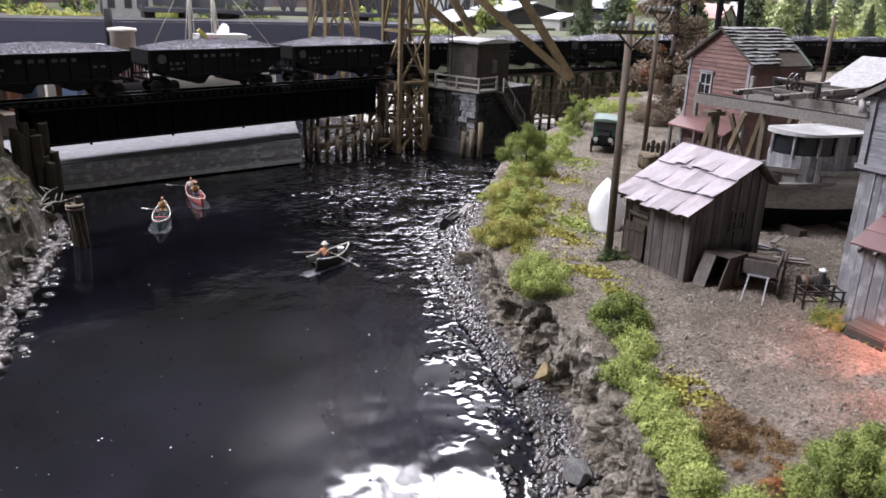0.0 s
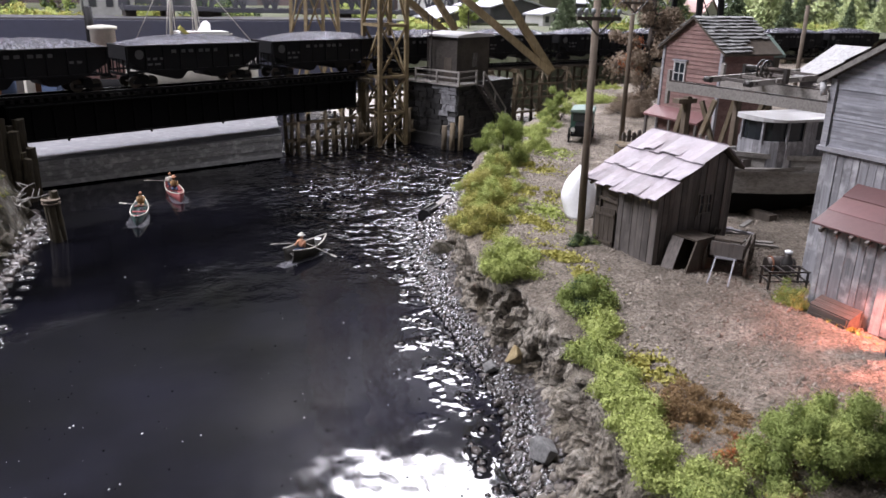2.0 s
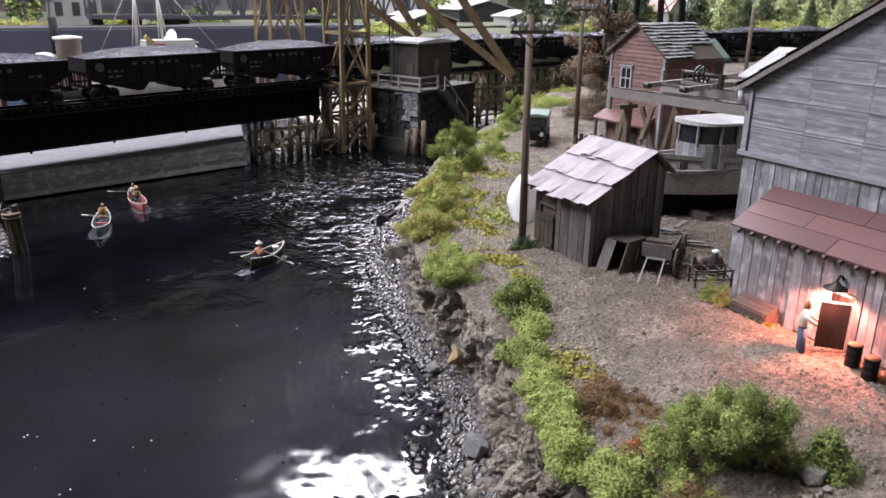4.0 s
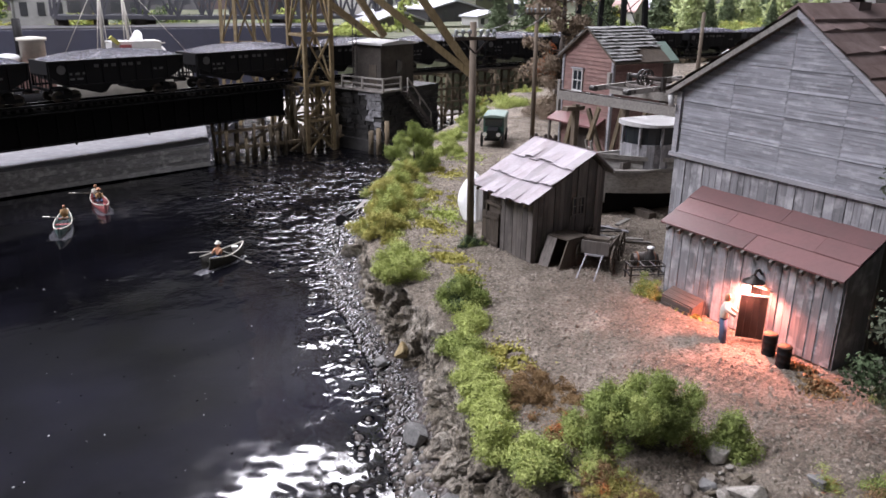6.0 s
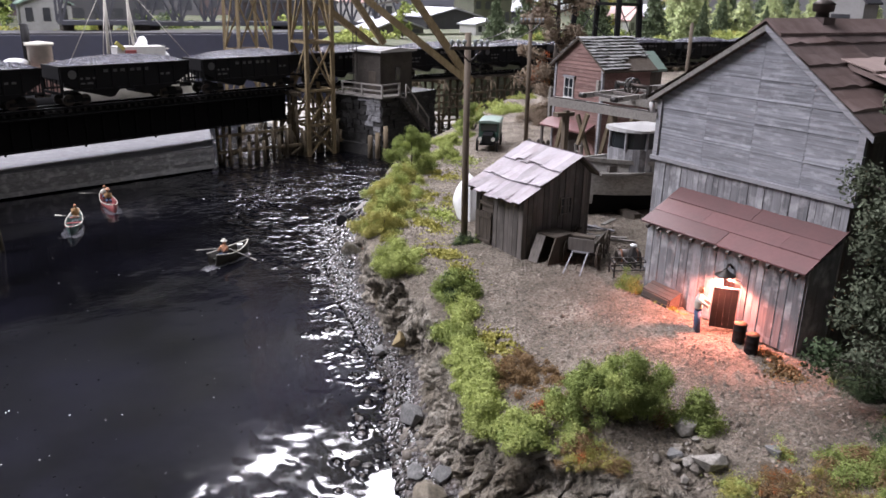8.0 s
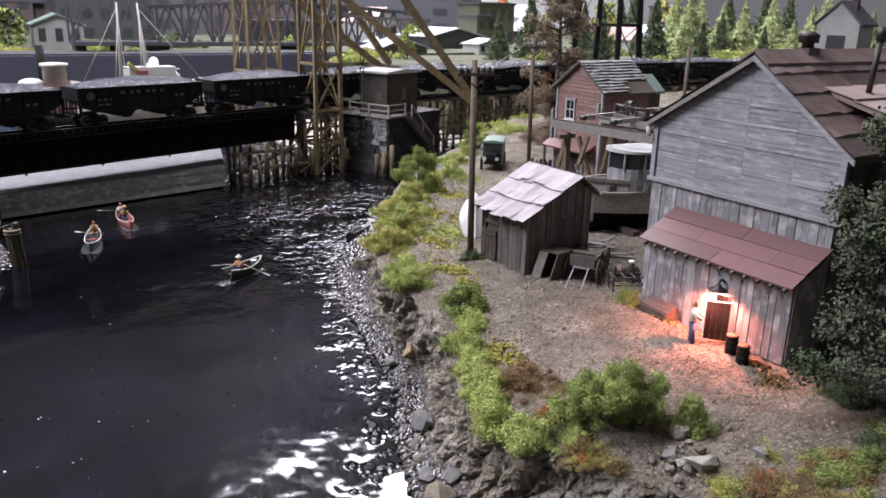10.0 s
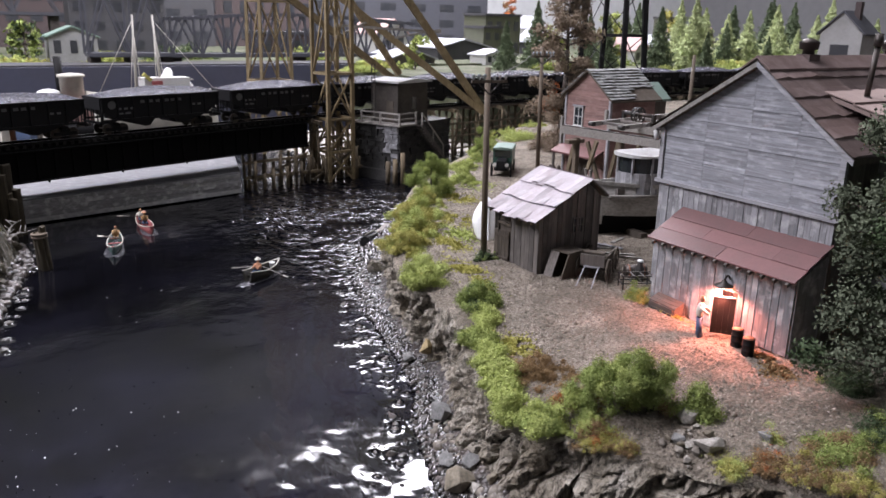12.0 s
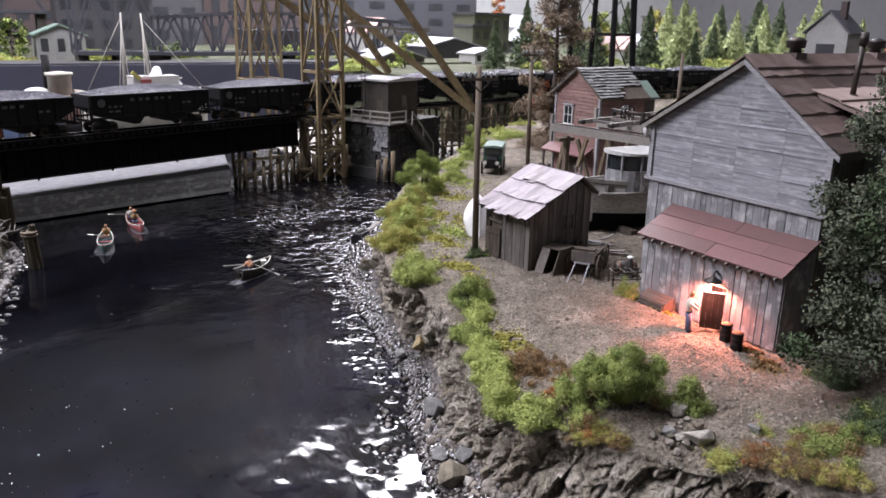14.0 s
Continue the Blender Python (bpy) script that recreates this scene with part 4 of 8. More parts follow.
wl = thing("timber_waling", 0, 0, 0, label="dark timber walings and girts tying the trestle piles", category="trestle")
for p, q, w in (((22.0, 69.6, 1.3), (36.5, 71.4, 1.2), 0.28), ((22.0, 69.6, 2.9), (30.0, 70.6, 3.0), 0.26), ((23.0, 70.6, 0.4), (29.5, 70.4, 3.4), 0.2), ((30.0, 70.4, 0.3), (36.0, 71.2, 3.6), 0.2)):
    bm = bm_new()
    beam(bm, p, q, w)
    part("waling", bm, M_PILE, wl)
for x in range(31, 75, 4):
    (y0, a0), (y1, a1) = track_at(x), track_at(x + 4)
    for s in (-2.05, 2.05):
        for z in (1.6, 3.2, 4.8):
            bm = bm_new()
            beam(bm, (x - math.sin(radians(a0)) * s, y0 + math.cos(radians(a0)) * s, z), (x + 4 - math.sin(radians(a1)) * s, y1 + math.cos(radians(a1)) * s, z), 0.18, 0.22)
            part("girt", bm, M_PILE, wl)


def shoal():
    """Low pale flat added in place of the water's bright reflection behind the trestle."""
    verts, faces = [], []
    nx, ny = 90, 50
    for j in range(ny + 1):
        for i in range(nx + 1):
            u, v = i / nx, j / ny
            x, y = 34 + 30 * u, 80 + 33 * v
            rise = min(1, 5 * u, 5 * (1 - u), 6 * v, 4 * (1 - v))
            verts.append((x, y, -0.3 + rise * (0.9 + 0.8 * fbm(x * 0.25, y * 0.25, 4.0, 4) + 0.25 * fbm(x * 1.1, y * 1.1, 7.0, 3))))
    for j in range(ny):
        for i in range(nx):
            q = j * (nx + 1) + i
            faces.append((q, q + 1, q + nx + 2, q + nx + 1))
    tagged(new("shoal", raw_mesh("shoal", verts, faces, [M_PALEROCK])), "pale flat standing in for bright water behind the trestle", "ground", kind="structure")


# ---- tan timber towers with inclined booms ----
def lattice_tower(x, y, z0, z1, wx, wy, rz, taper, step):
    b = thing("lattice_tower", x, y, z0, rz, "tan timber lattice tower with crossed braces", "tower", "tan timber towers")
    H = z1 - z0
    def c(i, z):
        f = 1 - taper * z / H
        return Vector(((-wx / 2 if i in (0, 3) else wx / 2) * f, (-wy / 2 if i < 2 else wy / 2) * f, z))
    for i in range(4):
        bm = bm_new()
        beam(bm, c(i, 0), c(i, H), 0.36)
        part("post", bm, M_TAN, b)
    z, k = 0.0, 0
    while z < H - 0.1:
        zz = min(z + step[min(k, len(step) - 1)], H)
        for i in range(4):
            j = (i + 1) % 4
            bm = bm_new()
            beam(bm, c(i, zz), c(j, zz), 0.26)
            part("girt", bm, M_TAN, b)
            for a, d in (((z, zz), (zz, z)) if i % 2 == 0 else ((z, zz),)):
                bm = bm_new()
                beam(bm, c(i, a), c(j, d), 0.12, 0.2)
                part("brace", bm, M_TAN, b)
        z, k = zz, k + 1
    return b


lattice_tower(33.1, 71.6, 0.0, 40, 3.1, 3.1, 8, 0.0, (3.3, 3.6, 4.9, 9.0))
lattice_tower(33.1, 92.0, 0.0, 46, 4.7, 4.2, 8, 0.3, (9.6, 10.0))
boom = thing("derrick_boom", 0, 0, 0, label="tan timber boom legs slanting down to the trestle", category="boom")
for p, q in (((31.9, 75.8, 22.8), (50.9, 68.0, 7.2)), ((38.8, 70.6, 23.5), (51.2, 68.1, 7.2)), ((29.0, 83.4, 22.5), (48.3, 86.0, 9.97)), ((41.5, 86, 20.6), (49.3, 86.0, 10.5))):
    bm = bm_new()
    beam(bm, p, q, 0.62, 0.75)
    part("leg", bm, M_TAN, boom)
bm = bm_new()
beam(bm, (33.8, 72, 16.9), (45.6, 69.3, 16.3), 0.28)
part("tie", bm, M_BEAM, boom)
bm = bm_new()
beam(bm, (33.8, 72, 15.6), (38.4, 73.2, 17.4), 0.22)
part("tie", bm, M_BEAM, boom)
bm = bm_new()
beam(bm, (40.0, 72.4, 15.4), (45.6, 69.3, 16.6), 0.22)
part("tie", bm, M_BEAM, boom)


# ---- stone pier with a hut ----
def stone_pier():
    b = thing("stone_pier", 38.7, 66.6, 0, 22, "dark rough stone pier with a plank landing and pale rails", "pier")
    rng = random.Random(11)
    x1, dp, top = 9.6, 6.5, 6.3
    bm = bm_new()
    box(bm, 0.15, 0.15, -0.4, x1 - 0.15, dp, top - 0.1)
    core = part("core", bm, M_STONE, b)
    for face, end in (("f", x1), ("l", dp)):
        z = 1.2
        while z < top - 0.3:
            h = rng.uniform(0.42, 0.62)
            u = 0.0
            while u < end - 0.1:
                w = min(rng.uniform(0.6, 1.3), end - u)
                bm = bm_new()
                o = rng.uniform(0.0, 0.2)
                if face == "f":
                    vs = box(bm, u + 0.03, -o, z + 0.02, u + w - 0.03, 0.2, z + h - 0.02)
                else:
                    vs = box(bm, -o, u + 0.03, z + 0.02, 0.2, u + w - 0.03, z + h - 0.02)
                for v in vs:
                    v.co += Vector((rng.uniform(-0.05, 0.05), rng.uniform(-0.05, 0.05), rng.uniform(-0.05, 0.05)))
                part("stone", bm, M_PALESTONE if face == "l" and u < 0.3 + 0.42 * (z - 1.2) and rng.random() < 0.85 else M_STONE, core)
                u += w
            z += h
    bm = bm_new()
    box(bm, -0.5, -0.5, -0.4, x1 + 0.5, dp, 1.2)
    part("footing", bm, M_STONE, b)
    for i in range(9):
        bm = bm_new()
        box(bm, -0.4, -0.5 + i * 0.8, top - 0.09, 2.9, -0.53 + (i + 1) * 0.8, top + 0.1)
        part("landing_plank", bm, M_BEAM, b)
    bm = bm_new()
    box(bm, 2.93, -0.15, top - 0.09, x1, dp, top + 0.1)
    part("coping", bm, M_STONE, b)
    rail = [(-0.3, 5.2), (-0.3, 2.4), (-0.3, -0.4), (2.6, -0.4)]
    for (xa, ya), (xb, yb) in zip(rail, rail[1:]):
        for z in (0.7, 1.3):
            bm = bm_new()
            beam(bm, (xa, ya, top + z), (xb, yb, top + z), 0.15)
            part("handrail", bm, M_BEAM, b)
    for xa, ya in rail:
        bm = bm_new()
        box(bm, xa - 0.09, ya - 0.09, top, xa + 0.09, ya + 0.09, top + 1.4)
        part("rail_post", bm, M_BEAM, b)
    for s in (-1.3, -0.5):
        bm = bm_new()
        beam(bm, (2.6, s, top), (6.8, s, 2.2), 0.12, 0.4)
        part("stringer", bm, M_BROWN_V, b)
    for i in range(12):
        bm = bm_new()
        u = (i + 0.5) / 12
        box(bm, 2.5 + 4.2 * u, -1.3, top - 4.1 * u, 2.9 + 4.2 * u, -0.5, top - 4.1 * u + 0.07)
        part("tread", bm, M_BROWN_V, b)
    bm = bm_new()
    beam(bm, (2.6, -1.3, top + 1.3), (6.8, -1.3, 3.5), 0.12)
    part("stair_rail", bm, M_BEAM, b)
    for x, z in ((2.6, top), (4.7, 4.2), (6.7, 2.3)):
        bm = bm_new()
        beam(bm, (x, -1.3, z), (x, -1.3, z + 1.3), 0.12)
        part("stair_post", bm, M_BEAM, b)
    for x, y, h in ((-1.2, 0.5, 2.4), (-0.8, -0.2, 2.7), (-0.2, -0.8, 3.4)):
        bm = bm_new()
        rod(bm, (x, y, -0.3), (x, y, h), 0.28, 0.25, 8)
        part("mooring_post", bm, M_PILE, b)


def hut():
    b = thing("tender_hut", 39.3, 67.9, 6.4, 22, "small grey-brown hut with a flat pale roof on the pier", "hut")
    bm = bm_new()
    box(bm, 0.0, 0.0, 0, 5.4, 3.7, 4.4)
    part("wall", bm, M_CONC, b)
    bm = bm_new()
    prism(bm, [(-0.35, 4.4), (5.8, 4.4), (5.8, 4.55), (2.7, 4.85), (-0.35, 4.6)], "y", -0.4, 4.1)
    part("roof", bm, M_DECK, b, "pale flat roof")
    bm = bm_new()
    box(bm, -0.06, 0.6, 0.05, 0.05, 1.6, 2.4)
    part("door", bm, M_DARKWOOD, b)
    bm = bm_new()
    box(bm, 2.5, -0.06, 1.4, 3.3, 0.05, 2.8)
    part("window", bm, M_GLASS, b)
    bm = bm_new()
    for y in (3.0, 3.5):
        beam(bm, (-0.4, y, 0), (-0.4, y, 6.4), 0.08)
    for i in range(14):
        beam(bm, (-0.4, 3.0, 0.3 + i * 0.42), (-0.4, 3.5, 0.3 + i * 0.42), 0.06)
    part("ladder", bm, M_IRON, b)


stone_pier()
hut()


# ---- grey barge ----
bg = thing("barge", 1.0, 63.8, 0, 12.0, "long grey weathered wooden barge with a pale deck", "barge")
for i in range(5):
    bm = bm_new()
    box(bm, -3.0, 0.03 * (i % 2), 0.4 * i + 0.16, 20.6, 0.5, 0.4 * (i + 1) + 0.14)
    part("plank", bm, M_BARGE, bg)
bm = bm_new()
prism(bm, [(-3.0, 0.06), (20.6, 0.06), (26.2, 11.5), (-3.0, 11.5)], "z", 2.12, 2.26)
part("deck", bm, M_BARGEDECK, bg, "pale grey deck")
bm = bm_new()
prism(bm, [(-3.0, 0.3), (20.5, 0.3), (26.0, 11.4), (-3.0, 11.4)], "z", 0.18, 2.1)
part("hull", bm, M_BARGE, bg)
bm = bm_new()
prism(bm, [(-2.9, 0.15), (20.4, 0.15), (25.9, 11.3), (-2.9, 11.3)], "z", -0.3, 0.17)
part("bottom", bm, M_GIRDER, bg, "black tarred bottom")


# ---- telegraph poles and wires ----
M_INSULATOR = paint("glass_insulator", (0.3, 0.33, 0.34), 0.12, dirt=0.2)


def telegraph_pole(x, y, z, h, lean_x, lean_y, arm_rz, arms=True):
    b = thing("telegraph_pole", x, y, z, 0, "brown wooden telegraph pole with a crossarm and insulators" if arms else "plain brown wooden pole", "pole", "telegraph poles")
    tip = Vector((lean_x, lean_y, h))
    bm = bm_new()
    rod(bm, (0, 0, -0.3), tip, 0.19, 0.16, 10)
    part("pole", bm, M_POLE, b)
    if not arms:
        return
    d = Vector((math.cos(radians(arm_rz)), math.sin(radians(arm_rz)), 0))
    c = tip * ((h - 0.75) / h)
    off = d.cross(Vector((0, 0, 1))) * 0.25
    bm = bm_new()
    beam(bm, c - d * 1.08 + off, c + d * 1.08 + off, 0.12, 0.16)
    part("crossarm", bm, M_DARKWOOD, b)
    for s in (-1, 1):
        bm = bm_new()
        beam(bm, c + d * s * 0.75 + off, c + off - Vector((0, 0, 0.7)), 0.07)
        part("brace", bm, M_IRON, b)
    for s in (-0.98, -0.64, -0.3, 0.3, 0.64, 0.98):
        bm = bm_new()
        p = c + d * s + off
        lathe(bm, p.x, p.y, [(0.05, p.z + 0.08), (0.05, p.z + 0.2), (0.1, p.z + 0.22), (0.1, p.z + 0.38), (0.04, p.z + 0.42)], 8)
        part("insulator", bm, M_INSULATOR, b, "pale glass insulator")
    return [Vector((x, y, z)) + c + d * s + off + Vector((0, 0, 0.3)) for s in (-0.98, -0.64, 0.64, 0.98)]


pa = telegraph_pole(22.95, 26.85, 4.1, 10.95, -0.1, 0.1, -10)
pb = telegraph_pole(41.5, 45.3, 4.6, 10.9, -0.5, -0.4, -10)
telegraph_pole(58.0, 43.0, 5.5, 9.4, 0.1, 0.1, 0, arms=False)
for i in (0, 3):
    w = thing("wire", 0, 0, 0, label="thin sagging telegraph wire between poles", category="wire", group="telegraph wires")
    bm = bm_new()
    side = (pb[i] - pa[i]).cross(Vector((0, 0, 1))).normalized() * 0.035
    sag = [pa[i].lerp(pb[i], k / 12) - Vector((0, 0, 2.0 * k / 12 * (1 - k / 12))) for k in range(13)]
    loft(bm, [[c - side, c + Vector((0, 0, 0.035)), c + side, c - Vector((0, 0, 0.035))] for c in sag], closed=True)
    part("strand", bm, M_IRON, w)


# ---- red house ----
def red_house():
    rng = random.Random(3)
    b = thing("red_house", 40.0, 37.55, 4.6, 0, "small red clapboard house with a worn shingle roof", "house")
    w, e, p, d = 2.55, 7.5, 9.35, 4.7
    bm = bm_new()
    prism(bm, [(-w, 0), (w, 0), (w, e), (0, p), (-w, e)], "x", 0.05, d)
    part("wall_core", bm, M_RED_SIDING, b)
    n = 34
    dz = p / n
    for i in range(n):
        z = 0.1 + i * dz
        hw = w if z < e else w * (p - z - dz * 0.5) / (p - e)
        if hw < 0.1:
            continue
        bm = bm_new()
        vs = box(bm, -0.07, -hw, z, 0.06, hw, z + dz * 1.05)
        for v in vs:
            if v.co.z > z + dz * 0.5 and v.co.x < 0:
                v.co.x = -0.015
        part("clapboard", bm, M_RED_SIDING, b)
        if z < e - dz:
            bm = bm_new()
            vs = box(bm, 0.05, -w - 0.07, z, d, -w + 0.02, z + dz * 1.05)
            part("clapboard", bm, M_RED_SIDING, b)
    for y in (-w - 0.05, w - 0.05):
        bm = bm_new()
        box(bm, -0.12, y - 0.05, 0, 0.1, y + 0.15, e)
        part("corner_board", bm, M_TRIM, b)
    for s in (-1, 1):
        ye, ze = s * (w + 0.45), e - 0.33
        bm = bm_new()
        prism(bm, [(0, p), (ye, ze), (ye, ze + 0.12), (0, p + 0.14)], "x", -0.35, d + 0.35)
        part("roof_deck", bm, M_DARKWOOD, b)
        rows = 11
        for k in range(rows):
            x = -0.38
            while x < d + 0.3:
                ww = rng.uniform(0.4, 0.75)
                if s < 0 and k > 6 and x > 1.4 + 0.5 * (10 - k) + rng.uniform(-0.3, 0.3):
                    break                          # bare deck where the shingles have gone
                bm = bm_new()
                u0, u1 = k / rows, (k + 0.98 + rng.uniform(0, 0.22)) / rows
                l = rng.uniform(0.08, 0.16)
                q = lambda u, h: (ye * u, p + (ze - p) * u + 0.14 + h)
                prism(bm, [q(u0, 0.01), q(min(1.03, u1), l), q(min(1.03, u1), l + 0.05), q(u0, 0.05)], "x", x + 0.015, min(x + ww, d + 0.38))
                part("shingle", bm, M_SHINGLE, b)
                x += ww
    # window
    y0, y1, z0, z1 = 0.42, 1.4, 5.05, 6.5
    wn = frame_ring("window", [(y0 - 0.05, z0 - 0.05), (y1 + 0.05, z0 - 0.05), (y1 + 0.05, z1 + 0.05), (y0 - 0.05, z1 + 0.05)], 0.1, "x", -0.16, -0.04, M_CABROOF, b, "white-framed sash window")
    bm = bm_new()
    box(bm, -0.14, (y0 + y1) / 2 - 0.03, z0 + 0.05, -0.06, (y0 + y1) / 2 + 0.03, z1 - 0.05)
    part("muntin", bm, M_CABROOF, wn)
    bm = bm_new()
    box(bm, -0.145, y0 + 0.05, (z0 + z1) / 2 - 0.03, -0.065, y1 - 0.05, (z0 + z1) / 2 + 0.03)
    part("muntin", bm, M_CABROOF, wn)
    bm = bm_new()
    box(bm, -0.2, y0 - 0.12, z0 - 0.14, -0.04, y1 + 0.12, z0 - 0.05)
    part("sill", bm, M_CABROOF, wn)
    bm = bm_new()
    box(bm, -0.24, y0 - 0.16, z1 + 0.06, -0.04, y1 + 0.16, z1 + 0.16)
    part("hood", bm, M_TRIM, wn)
    bm = bm_new()
    box(bm, -0.1, y0, z0, -0.07, y1, z1)
    part("pane", bm, M_GLASS, wn)
    # shallow porch roof over a dark doorway
    bm = bm_new()
    prism(bm, [(-1.15, 2.75), (-0.07, 3.3), (-0.07, 3.42), (-1.15, 2.87)], "y", -2.2, w + 0.3)
    part("porch_roof", bm, M_RED_ROOF, b, "faded red porch roof")
    for y in (-2.0, 0.4, w + 0.1):
        bm = bm_new()
        beam(bm, (-1.0, y, 0), (-1.0, y, 2.8), 0.16)
        part("porch_post", bm, M_BROWN_V, b)
    bm = bm_new()
    box(bm, -0.12, -0.6, 0, -0.075, 0.7, 2.5)
    part("door", bm, M_DOOR, b, "dark plank door")
    bm = bm_new()
    box(bm, 2.2, -w - 0.1, 5.2, 3.1, -w - 0.06, 6.5)
    part("side_window", bm, M_GLASS, b)


M_SHINGLE = wood("grey_shingles", (0.26, 0.265, 0.26), "y", 0.55, wear=(0.45, 0.46, 0.44), wear_amount=0.6)
red_house()


# ---- stones, gravel and plants of the shore ----
NR = np.random.default_rng(7)
M_LIGHTGREEN = foliage("light_green_foam_foliage", (0.29, 0.34, 0.095), (0.5, 0.56, 0.21))
M_MIDGREEN = foliage("mid_green_foam_foliage", (0.155, 0.2, 0.055), (0.36, 0.43, 0.15))
M_DARKGREEN = foliage("dark_green_foliage", (0.05, 0.075, 0.04), (0.12, 0.16, 0.085))
M_OCHRE = foliage("ochre_moss", (0.29, 0.27, 0.065), (0.48, 0.46, 0.17))
M_TREE = foliage("grey_green_leaves", (0.08, 0.095, 0.066), (0.145, 0.165, 0.112))
M_RUSTY = foliage("rusty_brown_weeds", (0.19, 0.125, 0.065), (0.33, 0.225, 0.12))
M_ORANGE = foliage("orange_leaves", (0.34, 0.1, 0.04), (0.55, 0.2, 0.08))
M_DRY = foliage("dry_brown_leaves", (0.18, 0.14, 0.105), (0.4, 0.32, 0.24))
M_PALECON = foliage("pale_conifer_needles", (0.36, 0.42, 0.2), (0.6, 0.66, 0.38))
M_DARKCON = foliage("dark_conifer_needles", (0.09, 0.12, 0.07), (0.18, 0.22, 0.13))
M_BARK = wood("bark", (0.07, 0.055, 0.045), "z", 0.3, wear=(0.13, 0.11, 0.1))
M_SAND = mottled("yellow_sandstone", [(0.3, 0.22, 0.1), (0.42, 0.33, 0.17), (0.5, 0.4, 0.24)], 2.0, 0.8, 0.04, 8.0)
M_PALEROCK = mottled("pale_rock", [(0.24, 0.22, 0.19), (0.42, 0.395, 0.35), (0.58, 0.555, 0.51)], 1.6, 0.85, 0.05, 8.0)
M_GREYROCK = mottled("grey_rock", [(0.12, 0.12, 0.115), (0.2, 0.2, 0.195), (0.28, 0.28, 0.27)], 1.6, 0.75, 0.04, 8.0)
M_BROWNROCK = mottled("brown_rock", [(0.12, 0.1, 0.07), (0.22, 0.19, 0.14), (0.3, 0.26, 0.2)], 1.6, 0.8, 0.04, 8.0)


def foot(y):
    s, b = shore(y), brink(y)
    return s + (b - s) * beach_share(y)


def stones(name, n, r0, r1, y0, y1, spread, mats, label, template=ICO1, lift=0.0, power=2.2, upto=1.0):
    ys = NR.uniform(y0, y1, n)
    r = r0 + (r1 - r0) * NR.uniform(0, 1, n) ** power
    pl = []
    for y, rr in zip(ys, r):
        s, f = shore(y), foot(y)
        x = s - spread + (f - s + spread + 0.35) * upto * NR.uniform(0, 1) ** 0.8
        d = x - s
        pl.append((x, y, max(-0.03, 0.5 * d) + rr * 0.25 + lift))
    me = scatter(name, pl, r, mats, NR, template, 0.24, 0.75, True)
    return tagged(new(name, me), label, "pebbles", kind="stuff")


stones("pebbles", 8000, 0.055, 0.21, 22, 52, 0.12, [M_PEBBLE], "wet dark pebbles along the water's edge", power=1.7)
stones("near_pebbles", 8500, 0.055, 0.23, 6, 24, 0.12, [M_PEBBLE], "wet dark pebbles along the water's edge", power=1.8)
stones("wet_pebbles", 5200, 0.06, 0.28, 7, 50, 0.3, [M_WETSTONE], "glossy black pebbles lapped by the water", lift=0.03, power=2.6, upto=0.72)
stones("cobbles", 700, 0.12, 0.26, 6, 50, 0.1, [M_PEBBLE], "wet grey cobbles at the foot of the bluff", ICO1, power=1.7)


stones("loose_stones", 120, 0.12, 0.32, 8, 17, -0.3, [M_DRYSTONE], "loose tan and grey stones on the pebble shore", ICO1, 0.05, 2.0)


def boulder(x, y, z, sx, sy, sz, mat, label, rz=0.0, seed=1, cat="rock"):
    """An angular stone with broken faces and worn edges."""
    rng = random.Random(seed)
    bm = bm_new()
    for i in range(13):
        d = Vector((rng.gauss(0, 1), rng.gauss(0, 1), rng.gauss(0, 1))).normalized() * rng.uniform(0.85, 1.15)
        bm.verts.new((d.x, d.y, max(-0.7, min(0.75, d.z))))
    out = bmesh.ops.convex_hull(bm, input=bm.verts[:])
    bmesh.ops.delete(bm, geom=[v for v in bm.verts if not v.link_faces], context="VERTS")
    bmesh.ops.bevel(bm, geom=bm.edges[:], offset=0.07, segments=2, profile=0.6, affect="EDGES")
    for v in bm.verts:
        v.co *= 1 + 0.03 * noise.noise(v.co * 4 + Vector((seed, 0, 0)))
        v.co = Vector((v.co.x * sx, v.co.y * sy, v.co.z * sz))
    ob = part("rock", bm, mat)
    ob.matrix_world = pose(x * CM, y * CM, z * CM, 0, 0, rz)
    return tagged(ob, label, cat)


shoal()
boulder(14.0, 16.85, 1.0, 0.55, 0.6, 0.5, M_GREYROCK, "smooth grey rock among pebbles at the bluff's foot", 20, 3)
boulder(16.45, 22.3, 1.3, 0.42, 0.52, 0.78, M_SAND, "upright yellow sandstone rock against the bluff", 10, 5)
boulder(11.9, 12.3, 0.75, 0.6, 0.65, 0.62, M_BROWNROCK, "large square brown rock on the pebble shore", 35, 8)
boulder(18.8, 7.6, land(18.8, 7.6) + 0.2, 0.48, 0.4, 0.34, M_PALEROCK, "pale grey rock beside a bush", 20, 11)
boulder(17.5, 6.9, land(17.5, 6.9) + 0.12, 0.3, 0.26, 0.24, M_GREYROCK, "grey rock of a small pile", 60, 12)
boulder(18.0, 6.05, land(18.0, 6.05) + 0.2, 0.62, 0.46, 0.36, M_PALEROCK, "long pale angular rock lying on the bank", -35, 13)
boulder(15.9, 23.4, 0.55, 0.42, 0.42, 0.28, M_GREYROCK, "round grey cobble on the shore", 0, 14)
boulder(12.4, 13.9, 0.6, 0.34, 0.4, 0.35, M_GREYROCK, "small grey rock on the shore", 0, 15)
boulder(12.3, 11.6, 0.6, 0.36, 0.3, 0.35, M_PALEROCK, "small pale rock on the shore", 0, 16)
